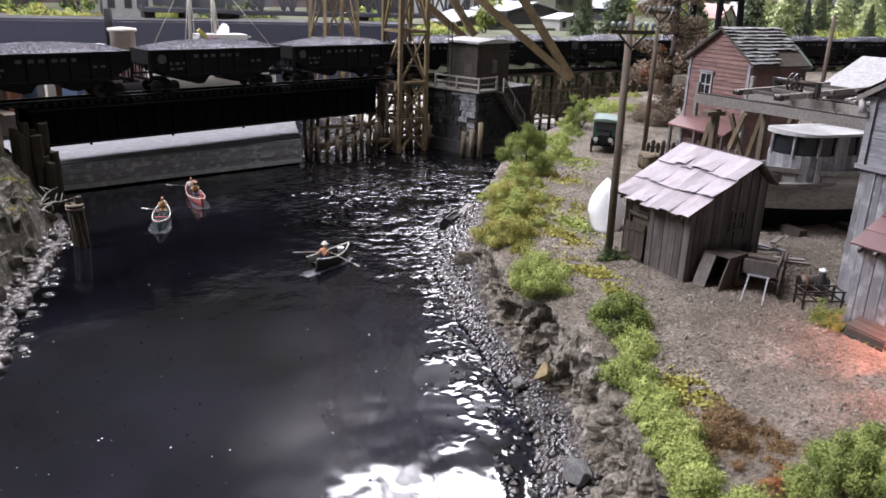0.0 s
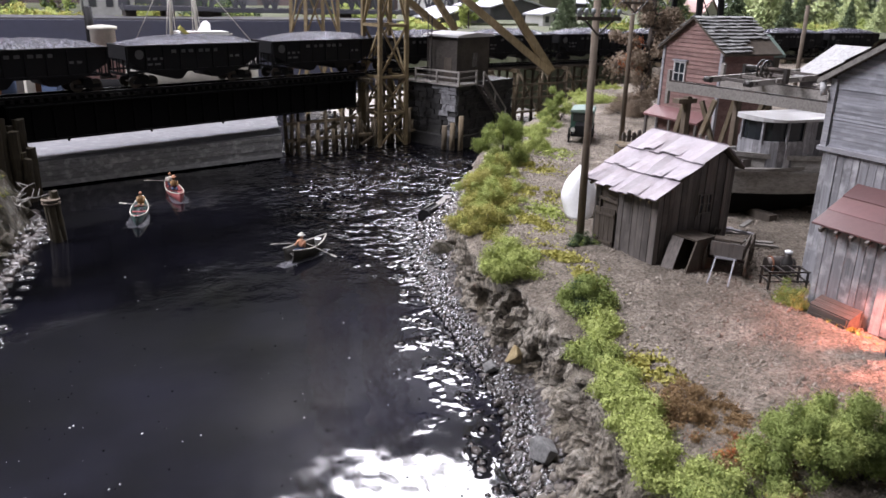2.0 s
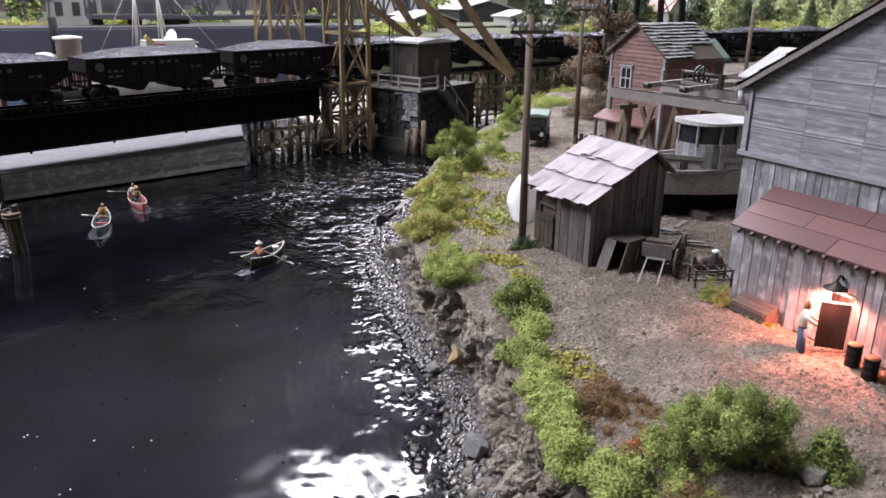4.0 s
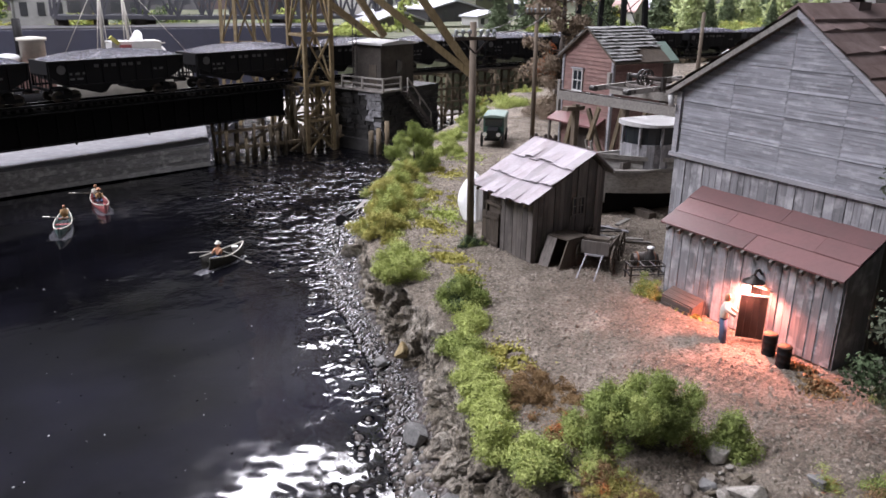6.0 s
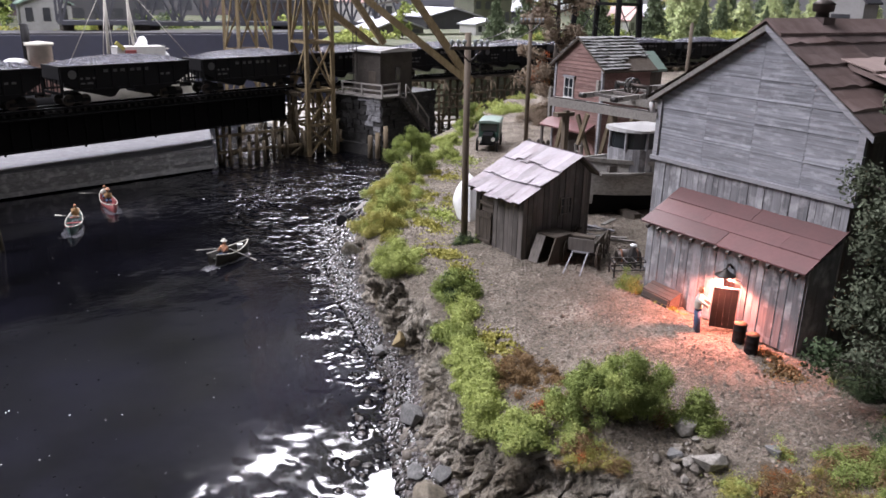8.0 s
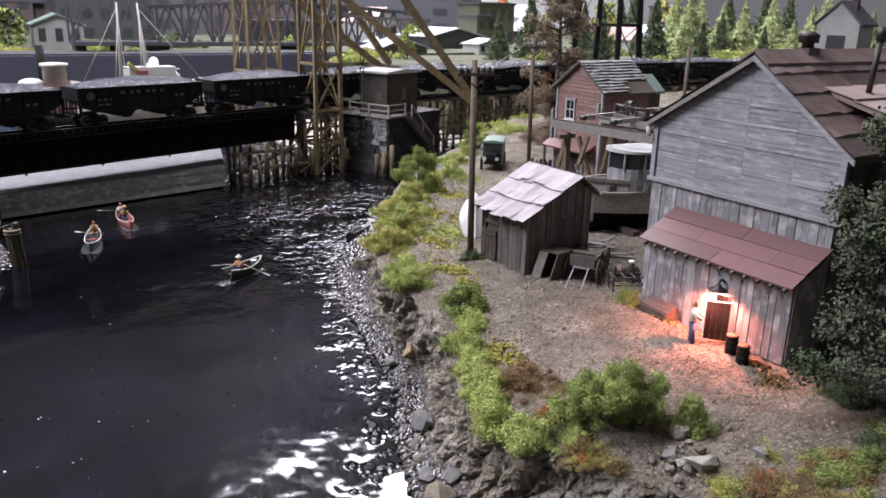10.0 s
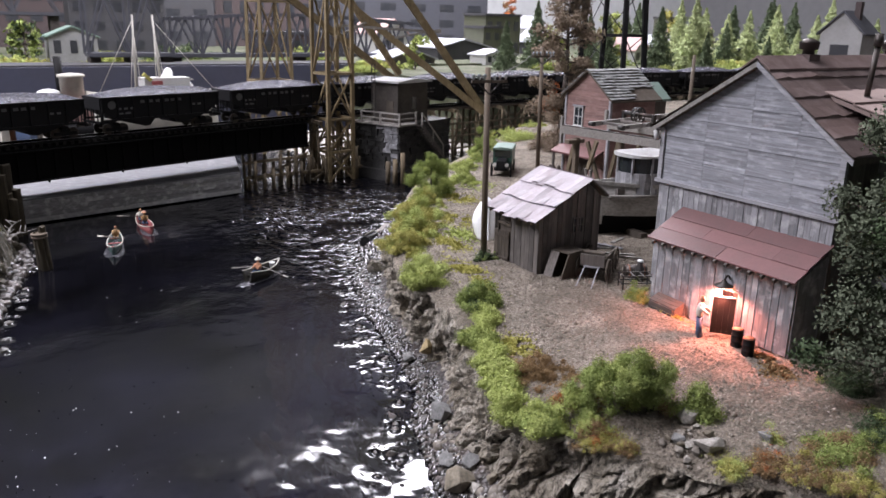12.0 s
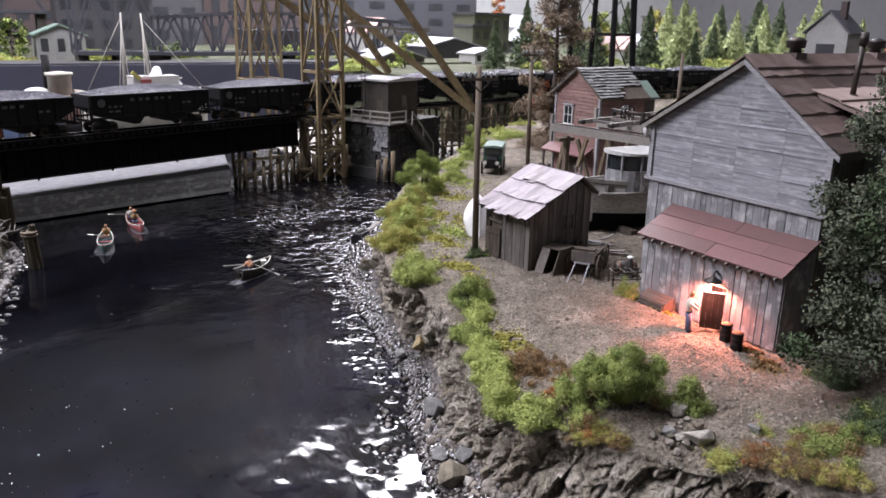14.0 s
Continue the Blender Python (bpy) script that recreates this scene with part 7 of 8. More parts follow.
lathe(bm, 0, 0, [(0.24, 0), (0.25, 0.75), (0.14, 0.95), (0.14, 1.1)], 14)
part("body", bm, M_IRON, bt)
bm = bm_new()
lathe(bm, 0, 0, [(0.16, 1.1), (0.17, 1.18), (0.02, 1.24)], 14)
part("lid", bm, M_WHITE, bt)
ct = thing("iron_rack", 27.0, 18.55, land(27, 18.5), -25, "rusty iron frame rack against the barn corner", "rack")
bm = bm_new()
for x in (-0.8, 0.8):
    for y in (-0.35, 0.35):
        beam(bm, (x, y, 0), (x, y, 0.75), 0.07)
for z in (0.35, 0.75):
    for y in (-0.35, 0.35):
        beam(bm, (-0.9, y, z), (0.9, y, z), 0.06)
    for x in (-0.8, -0.2, 0.3, 0.8):
        beam(bm, (x, -0.4, z), (x, 0.4, z), 0.06)
part("frame", bm, M_IRON, ct)

# ---- boat yard: gantry, winch and cabin boat ----
def gantry():
    b = thing("boat_gantry", 0, 0, 0, label="grey timber boat-lift gantry with braced posts and a winch", category="gantry")
    runs = (((33.35, 32.6), (35.3, 22.2)), ((38.2, 33.2), (40.0, 22.8)))
    for (xa, ya), (xb, yb) in runs:
        bm = bm_new()
        beam(bm, (xa, ya, 10.4), (xb, yb, 10.3), 0.36, 0.52)
        part("main_beam", bm, M_BEAM, b)
        bm = bm_new()
        beam(bm, (xa, ya, 10.7), (xb, yb, 10.6), 0.2, 0.08)
        part("rail_cap", bm, M_IRON, b)
        for u in (0.12,):
            x, y = xa + (xb - xa) * u, ya + (yb - ya) * u
            bm = bm_new()
            box(bm, x - 0.17, y - 0.17, 4.2, x + 0.17, y + 0.17, 9.95)
            part("post", bm, M_POLE, b)
            for s in (-1, 1):
                bm = bm_new()
                beam(bm, (x - 0.2 if s > 0 else x, y + s * 1.3, 4.4 if s > 0 else 8.0), (x, y + s * 0.2 if s > 0 else y - 2.0, 9.6 if s > 0 else 10.0), 0.18, 0.26)
                part("brace", bm, M_PILE, b)
            bm = bm_new()
            box(bm, x - 0.9, y - 0.25, 9.6, x + 0.5, y + 0.25, 9.85)
            part("bolster", bm, M_POLE, b)
    bm = bm_new()
    box(bm, 33.25, 32.62, 9.4, 33.45, 32.82, 11.3)
    part("end_post", bm, M_BEAM, b)
    for y, x0, x1 in ((30.5, 34.2, 42.0), (28.1, 34.6, 42.2)):
        bm = bm_new()
        beam(bm, (x0, y, 10.98), (x1, y + 0.3, 11.2), 0.2, 0.3)
        part("trolley_rail", bm, M_BEAM, b)
        bm = bm_new()
        rod(bm, (x0 - 0.12, y - 0.22, 10.98), (x0 - 0.12, y + 0.22, 10.98), 0.16, n=14)
        part("trolley_wheel", bm, M_IRON, b, "dark iron trolley wheel")
    for x in (34.9, 36.6, 38.6, 40.8):
        bm = bm_new()
        beam(bm, (x, 27.9, 11.0 + 0.03 * (x - 34)), (x + 0.2, 30.9, 11.0 + 0.03 * (x - 34)), 0.22, 0.16)
        part("cross_timber", bm, M_BROWN_V, b)
    for i in range(6):
        bm = bm_new()
        y = 24.0 + i * 0.5
        beam(bm, (37.5 + 0.3 * (i % 2), y, 10.9 + 0.05 * (i % 3)), (42.0, y + 0.5, 11.15 + 0.05 * (i % 2)), 0.3, 0.1)
        part("deck_plank", bm, M_BEAM, b)
    for p, q in (((33.9, 28.6, 6.0), (33.7, 30.4, 9.8)), ((38.4, 31.6, 4.6), (38.6, 29.8, 9.8))):
        bm = bm_new()
        beam(bm, p, q, 0.18, 0.24)
        part("brace", bm, M_PILE, b)
    bm = bm_new()
    wheel(bm, (37.3, 29.3, 11.55), 0.5, spokes=8)
    wheel(bm, (37.3, 29.6, 11.55), 0.5, spokes=8)
    part("winch_wheel", bm, M_IRON, b, "black iron winch wheel")
    bm = bm_new()
    rod(bm, (37.3, 28.0, 11.6), (37.3, 30.8, 11.6), 0.13, n=10)
    for y in (28.0, 30.8):
        box(bm, 37.16, y - 0.1, 10.9, 37.44, y + 0.1, 11.72)
    part("winch_drum", bm, M_IRON, b)
    bm = bm_new()
    box(bm, 36.3, 31.5, 10.9, 36.52, 31.72, 11.7)
    part("stub_post", bm, M_BEAM, b)


gantry()
ld = thing("ladder", 33.5, 28.7, land(33.5, 28.7), 80, "short grey wooden ladder leaning under the gantry", "ladder", rx=-14)
for x in (-0.28, 0.28):
    bm = bm_new()
    beam(bm, (x, 0, 0), (x, 0, 4.2), 0.09, 0.12)
    part("stile", bm, M_BEAM, ld)
for i in range(8):
    bm = bm_new()
    rod(bm, (-0.28, 0, 0.4 + i * 0.48), (0.28, 0, 0.4 + i * 0.48), 0.04, n=6)
    part("rung", bm, M_BEAM, ld)
cb = thing("cabin_boat", 38.0, 26.6, 4.2, -7, "grey wooden cabin boat with a white cabin roof on a cradle", "boat")
bm = bm_new()
hull_mesh(bm, 12.5, 4.0, 3.2, stern=0.75, sheer=0.35, thick=0.14, n=20, m=13)
for f in bm.faces:
    f.material_index = 1 if f.calc_center_median().z < 1.05 else 0
for v in bm.verts:
    v.co.x = -v.co.x
    v.co.y = -v.co.y
M_HULLGREY = wood("worn_hull_planks", (0.3, 0.29, 0.27), "x", 0.1, wear=(0.45, 0.44, 0.42), wear_amount=0.4)
h = part("hull", bm, [M_HULLGREY, M_GIRDER], cb)
bm = bm_new()
prism(bm, [(-5.6, -0.9), (-4.0, -1.55), (0, -1.75), (5.6, -1.3), (5.6, 1.3), (0, 1.75), (-4.0, 1.55), (-5.6, 0.9)], "z", 2.6, 2.75)
part("deck", bm, M_BEAM, cb)
for s in (-1, 1):
    top = []
    for i in range(16):
        p = []
        for q in (i / 16, (i + 1) / 16):
            f = max(0.03, (1 - max(0, (q - 0.35) / 0.65) ** 2.2) * (0.75 + 0.25 * min(1, q / 0.35)))
            p.append((6.25 - 12.5 * q, s * 2.03 * f, 3.2 + 0.35 * (2 * q - 1) ** 2))
        top.append(p[0])
    top.append(p[1])
    for drop, wd, ht in ((0.0, 0.14, 0.24), (0.8, 0.12, 0.12)):
        bm = bm_new()
        loft(bm, [[(x, y * 0.99 + dy * wd, z - drop + dz * ht) for dy, dz in ((-0.5, -0.5), (0.5, -0.5), (0.5, 0.5), (-0.5, 0.5))] for x, y, z in top], closed=True, smooth=False)
        part("rub_rail", bm, M_HULLGREY, cb)
# cabin with a rounded front of upright boards, windows and overhanging roof
n = 11
front = [(-2.9 - 1.35 * math.cos(a), 1.45 * math.sin(a)) for a in (-math.pi / 2 + math.pi * i / (n - 1) for i in range(n))]
out = front + [(0.6, 1.45), (0.6, -1.45)]
for (xa, ya), (xb, yb) in zip(front, front[1:]):
    bm = bm_new()
    prism(bm, [(xa, ya), (xb, yb), (xb * 0.97 - 0.1, yb * 0.92), (xa * 0.97 - 0.1, ya * 0.92)], "z", 2.7, 4.1)
    part("cabin_board", bm, M_GREY_V, cb)
for s in (-1, 1):
    for i in range(9):
        bm = bm_new()
        x = -2.9 + i * 0.389
        box(bm, x + 0.01, s * 1.45 - 0.05, 2.7, x + 0.378, s * 1.45 + 0.05, 5.15 if i not in (0, 1, 2, 5, 6) else 4.1)
        part("cabin_board", bm, M_GREY_V, cb)
bm = bm_new()
prism(bm, [(x * 0.98, y * 0.95) for x, y in out], "z", 4.1, 5.1)
part("cabin_window", bm, M_GLASS, cb, "dark curved cabin window")
for x, y in front[::3] + [(-1.75, -1.46), (-0.2, -1.46)]:
    bm = bm_new()
    box(bm, x - 0.06, y - 0.06, 4.0, x + 0.06, y + 0.06, 5.15)
    part("window_post", bm, M_GREY_V, cb)
bm = bm_new()
box(bm, 0.55, -1.45, 2.7, 0.65, 1.45, 5.1)
part("cabin_back", bm, M_GREY_V, cb)
bm = bm_new()
box(bm, -5.0, -0.85, 2.74, -4.45, 0.1, 3.15)
part("deck_hatch", bm, M_BROWN_V, cb)
bm = bm_new()
ro = [(-2.9 + (x + 2.9) * 1.16 if x < -2.8 else x + 0.3, y * 1.13) for x, y in out]
prism(bm, ro, "z", 5.12, 5.25)
top = [v for v in bm.verts if v.co.z > 5.2]
for v in top:
    v.co.z += 0.12 * (1 - (v.co.y / 1.65) ** 2)
part("cabin_roof", bm, M_CABROOF, cb, "pale cabin roof")
for x in (-3.5, 0, 3.5):
    c = thing("boat_cradle", 38 + x * 0.99, 26.6 - x * 0.12, 4.2, -7, "dark timber cradle under the boat", "cradle", "boat cradles")
    bm = bm_new()
    box(bm, -0.25, -2.0, -0.1, 0.25, 2.0, 0.35)
    part("sill", bm, M_DARKWOOD, c)
    for s in (1,):
        bm = bm_new()
        beam(bm, (0, s * 1.9, 0.2), (0, s * 1.75, 1.9), 0.3)
        part("upright", bm, M_DARKWOOD, c)
for i, (x, y) in enumerate(((40.2, 26.0), (40.8, 26.4), (40.3, 26.9))):
    s = thing("grain_sack", x, y, 7.0 + 0.35 * (i // 2), 30 * i, "pale stuffed sack on the boat's deck", "sack", "sacks on the boat")
    bm = bm_new()
    bmesh.ops.create_icosphere(bm, subdivisions=2, radius=1.0, matrix=Matrix.Diagonal((0.75, 0.45, 0.35, 1)))
    for v in bm.verts:
        v.co *= 1 + 0.08 * noise.noise(v.co * 3)
        v.co.z += 0.33
    part("sack", bm, M_CREAM, s, smooth=True)

# ---- model truck on the road ----
def truck():
    b = thing("delivery_truck", 39.0, 47.2, land(39.0, 47.2), 228, "small dark green vintage delivery truck with pale roof", "truck")
    bm = bm_new()
    box(bm, -2.2, -0.85, 0.75, 0.7, 0.85, 2.25)
    part("cargo_box", bm, M_GREEN_BODY, b)
    bm = bm_new()
    prism(bm, [(-0.95, 2.25), (0.95, 2.25), (0.85, 2.4), (0, 2.48), (-0.85, 2.4)], "x", -2.3, 0.85)
    part("roof", bm, M_GREEN_ROOF, b, "pale green canvas roof")
    bm = bm_new()
    prism(bm, [(0.7, 0.75), (1.9, 0.75), (1.9, 1.35), (0.85, 1.5), (0.7, 1.5)], "y", -0.42, 0.42)
    part("bonnet", bm, M_BLACK, b, "black bonnet")
    bm = bm_new()
    box(bm, 1.9, -0.36, 0.72, 1.97, 0.36, 1.4)
    part("radiator", bm, M_BLACK, b)
    bm = bm_new()
    box(bm, 0.71, -0.7, 1.55, 0.75, 0.7, 2.15)
    part("windscreen", bm, M_GLASS, b)
    bm = bm_new()
    box(bm, -2.2, -0.6, 0.55, 1.9, 0.6, 0.75)
    part("chassis", bm, M_BLACK, b)
    for x in (-1.5, 1.35):
        for s in (-1, 1):
            bm = bm_new()
            wheel(bm, (x, s * 0.85, 0.45), 0.42, spokes=8)
            w = part("wheel", bm, M_IRON, b)
            bm = bm_new()
            n = 18
            for i in range(n):
                a, c = 2 * math.pi * i / n, 2 * math.pi * (i + 1) / n
                beam(bm, (x + 0.42 * math.cos(a), s * 0.85, 0.45 + 0.42 * math.sin(a)), (x + 0.42 * math.cos(c), s * 0.85, 0.45 + 0.42 * math.sin(c)), 0.16, 0.1, up=(0, 1, 0))
            part("tyre", bm, M_BLACK, w)
            bm = bm_new()
            for i in range(5):
                a, c = math.pi * (0.1 + 0.16 * i), math.pi * (0.1 + 0.16 * (i + 1))
                beam(bm, (x + 0.6 * math.cos(a), s * 0.88, 0.45 + 0.55 * math.sin(a)), (x + 0.6 * math.cos(c), s * 0.88, 0.45 + 0.55 * math.sin(c)), 0.3, 0.05, up=(0, 1, 0))
            part("mudguard", bm, M_BLACK, b)
    for s in (-1, 1):
        bm = bm_new()
        rod(bm, (1.85, s * 0.55, 1.1), (2.1, s * 0.55, 1.1), 0.14, 0.17, 10)
        part("headlight", bm, M_RAIL, b)


truck()

# picket fence, barrels and logs between road and house
fn = thing("picket_fence", 38.6, 42.0, land(38.6, 42), -12, "weathered brown picket fence beside the road", "fence")
for z in (0.45, 1.05):
    bm = bm_new()
    box(bm, 0, 0.05, z, 4.4, 0.15, z + 0.12)
    part("rail", bm, M_BROWN_V, fn)
RF = random.Random(8)
for i in range(11):
    bm = bm_new()
    x = i * 0.42
    hh = 1.45 + RF.uniform(-0.15, 0.1)
    prism(bm, [(x, 0), (x + 0.26, 0), (x + 0.26, hh), (x + 0.13, hh + 0.12), (x, hh)], "y", -0.06, 0.04)
    part("picket", bm, M_BROWN_V, fn)
for i, (x, y) in enumerate(((37.6, 41.0), (37.2, 40.2), (37.9, 40.3))):
    b = thing("wooden_barrel", x, y, land(x, y), 0, "grey-brown wooden barrel behind the shed", "barrel", "barrels behind the shed")
    bm = bm_new()
    lathe(bm, 0, 0, [(0.33, 0), (0.4, 0.3), (0.42, 0.55), (0.4, 0.8), (0.33, 1.1), (0.28, 1.05)], 14)
    part("barrel_body", bm, M_PILE, b)
    for z in (0.2, 0.85):
        bm = bm_new()
        lathe(bm, 0, 0, [(0.39, z), (0.41, z + 0.05), (0.39, z + 0.1)], 14)
        part("hoop", bm, M_IRON, b)
# grey shack behind the gantry
sk = thing("grey_shack", 54.0, 35.4, 5.6, 12, "grey plank shack with a white sloping roof", "shack")
bm = bm_new()
prism(bm, [(-2.6, 0), (2.6, 0), (2.6, 6.2), (-2.6, 4.6)], "y", -2.5, 2.5)
part("wall", bm, M_GREY_H, sk)
bm = bm_new()
prism(bm, [(-3.3, 4.3), (3.2, 6.35), (3.2, 6.5), (-3.3, 4.5)], "y", -2.9, 2.9)
part("roof", bm, M_DECK, sk, "white flat roof")
gs = thing("green_roof_shed", 49.6, 39.6, 5.4, 0, "dark shed with a pale green roof behind the red house", "shed")
bm = bm_new()
box(bm, -2, -1.3, 0, 0, 1.3, 6.0)
part("wall", bm, M_DARKWOOD, gs)
bm = bm_new()
prism(bm, [(-1.6, 5.9), (0, 7.2), (1.6, 5.9), (1.6, 6.1), (0, 7.4), (-1.6, 6.1)], "x", -2.3, 0.2)
part("roof", bm, M_GREEN_ROOF, gs, "pale green roof")
for i in range(9):
    x, y = 43 + RF.uniform(-2, 5), 30 + RF.uniform(-3, 3)
    l = thing("lumber_stack", x, y, land(x, y), RF.uniform(-20, 40), "stack of grey planks in the boat yard", "lumber", "lumber stacks")
    for k in range(4):
        bm = bm_new()
        box(bm, -1.8, -0.5 + k * 0.25, 0.0, 1.8, -0.27 + k * 0.25, 0.3 + 0.15 * (k % 2))
        part("plank", bm, M_BEAM, l)

# ---- faint wakes round the small boats ----
M_WAKE = paint("frosted_wake_gel", (0.075, 0.075, 0.085), 0.25, dirt=0.7, dirt_color=(0.012, 0.012, 0.014), scale=1.4, relief=0.08)


def wake(x, y, rz, ln, wd, label):
    g = random.Random(int(x * 10))
    bm = bm_new()
    n = 22
    rows = []
    for i in range(n + 1):
        u = i / n
        half = wd * (0.35 + 0.65 * u) * (1 - 0.55 * u ** 6)
        rows.append([(ln * (0.5 - u), half * (2 * k / 10 - 1) + 0.06 * g.uniform(-1, 1), 0.006 + 0.035 * abs(math.sin(k * 1.7 + i * 0.5)) * (1 - abs(2 * k / 10 - 1))) for k in range(11)])
    vs = [[bm.verts.new(p) for p in r] for r in rows]
    for a, b in zip(vs, vs[1:]):
        for k in range(10):
            bm.faces.new((a[k], a[k + 1], b[k + 1], b[k]))
    ob = part("boat_wake", bm, M_WAKE, smooth=True)
    ob.matrix_world = pose(x * CM, y * CM, 0, 0, 0, rz)
    tagged(ob, label, "wake", "wakes on the river")


wake(6.55, 53.6, 78, 5.6, 0.95, "faint frosted wake round the green canoe")
wake(9.8, 58.4, 90, 5.4, 0.85, "faint frosted wake round the red canoe")
wake(13.9, 41.0, 213, 4.2, 0.9, "faint frosted wake round the dory")


# ---- the layout beyond the river ----
M_FARLAND = mottled("far_scenery", [(0.04, 0.05, 0.025), (0.09, 0.1, 0.055), (0.15, 0.145, 0.11)], 0.12, 0.95, 0.1, 1.5)
M_NAVY = paint("navy_quay_wall", (0.045, 0.048, 0.075), 0.7, dirt=0.3, scale=0.2)
M_QUAY = paint("grey_quay_deck", (0.05, 0.05, 0.056), 0.8, dirt=0.4, scale=0.3)
M_TRUSS = paint("dark_grey_truss", (0.06, 0.062, 0.075), 0.7, dirt=0.2, scale=0.3)
M_BRICK = paint("dull_brick_wall", (0.062, 0.044, 0.044), 0.85, dirt=0.4, scale=0.4)
M_STUCCO = paint("grey_stucco", (0.056, 0.056, 0.062), 0.85, dirt=0.4, scale=0.4)
M_OLIVEWALL = paint("olive_wall", (0.1, 0.105, 0.07), 0.85, dirt=0.4, scale=0.4)
M_FARPANE = paint("dusty_window_pane", (0.034, 0.036, 0.042), 0.3, dirt=0.5, dirt_color=(0.06, 0.06, 0.062), scale=0.6)
M_DULLWHITE = paint("dingy_white_wall", (0.28, 0.28, 0.28), 0.85, dirt=0.5, dirt_color=(0.15, 0.15, 0.14), scale=0.5)
M_PINK = paint("pale_red_roof", (0.4, 0.27, 0.25), 0.8, dirt=0.3, scale=0.4)
M_PALEROOF = paint("pale_roofing", (0.36, 0.365, 0.4), 0.8, dirt=0.25, dirt_color=(0.28, 0.28, 0.29), scale=0.4)
M_OLDWHITE = paint("dusty_white_wall", (0.5, 0.5, 0.49), 0.8, dirt=0.3, dirt_color=(0.4, 0.39, 0.36), scale=0.4)

for nm, b6, mt, lb in (("far_ground", (-250, 128, -2, 420, 372, 9.4), M_FARLAND, "green-brown scenery ground beyond the river"),
                       ("quay", (-120, 124, -1, 62, 128, 9.7), M_NAVY, "dark navy quay wall beyond the bridge"),
                       ("quay_road", (-120, 125, 9.7, 62, 134, 9.95), M_QUAY, "grey quay road"),
                       ("far_ground_east", (60, 88, -2, 420, 128, 9.0), M_FARLAND, "green-brown scenery ground behind the trestle"),
                       ("embankment", (75, 30, -2, 420, 78, 6.2), M_GRAVEL, "gravel ground beside the trestle")):
    bm = bm_new()
    box(bm, *b6)
    tagged(part(nm, bm, mt), lb, "ground", kind="structure")


def truss_span(x0, x1, y, z0, z1, n, rise=0.0):
    b = thing("truss_bridge", 0, 0, 0, 0, "dark grey steel truss bridge with crossed diagonals", "bridge", "truss bridges")
    def top(u):
        return z1 + rise * math.sin(math.pi * u)
    for yy in (y, y + 5):
        for i in range(n):
            u, v = i / n, (i + 1) / n
            xa, xb = x0 + (x1 - x0) * u, x0 + (x1 - x0) * v
            for p, q, w in (((xa, yy, z0), (xb, yy, z0), 0.6), ((xa, yy, top(u)), (xb, yy, top(v)), 0.55), ((xa, yy, z0), (xa, yy, top(u)), 0.36), ((xa, yy, z0), ((xa + xb) / 2, yy, (top(u) + top(v)) / 2), 0.32), (((xa + xb) / 2, yy, (top(u) + top(v)) / 2), (xb, yy, z0), 0.32)):
                bm = bm_new()
                beam(bm, p, q, w)
                part("member", bm, M_TRUSS, b)
    bm = bm_new()
    box(bm, x0, y, z0 - 0.4, x1, y + 5, z0 + 0.2)
    part("deck", bm, M_TRUSS, b)
    for x in (x0 + 1, (x0 + x1) / 2, x1 - 1):
        bm = bm_new()
        box(bm, x - 0.8, y + 0.5, 9.3, x + 0.8, y + 4.5, z0 - 0.38)
        part("support", bm, M_CONC, b)


truss_span(30.0, 78.0, 133, 11.0, 17.0, 9, 1.2)
truss_span(-62.0, 16.0, 160, 17.5, 25.0, 10, 0.0)
truss_span(16.5, 30.0, 131, 11.2, 21.0, 2, 0.0)


def pitched_house(x, y, z, w, d, h, rh, rz, wall, roof, label, wins=(2, 2), chimney=False, name="house"):
    b = thing(name, x, y, z - 0.2, rz, label, "house", "distant buildings")
    bm = bm_new()
    prism(bm, [(-w / 2, 0), (w / 2, 0), (w / 2, h), (0, h + rh), (-w / 2, h)], "y", -d / 2, d / 2)
    part("wall", bm, wall, b)
    for s in (-1, 1):
        bm = bm_new()
        prism(bm, [(0, h + rh), (s * (w / 2 + 0.5), h - 0.25), (s * (w / 2 + 0.5), h), (0, h + rh + 0.3)], "y", -d / 2 - 0.4, d / 2 + 0.4)
        part("roof_slope", bm, roof, b)
    for i in range(wins[0]):
        for j in range(wins[1]):
            xx = -w / 2 + w * (i + 0.5) / wins[0]
            zz = h * (j + 0.35) / wins[1]
            ww, hh = w / wins[0] * 0.22, h / wins[1] * 0.25
            bm = bm_new()
            box(bm, xx - ww, -d / 2 - 0.06, zz, xx + ww, -d / 2 + 0.05, zz + 2 * hh)
            part("window", bm, M_FARPANE, b)
    if chimney:
        bm = bm_new()
        box(bm, 0.6, -0.5, h, 1.5, 0.5, h + rh + 1.6)
        part("chimney", bm, M_BRICK, b)
    return b


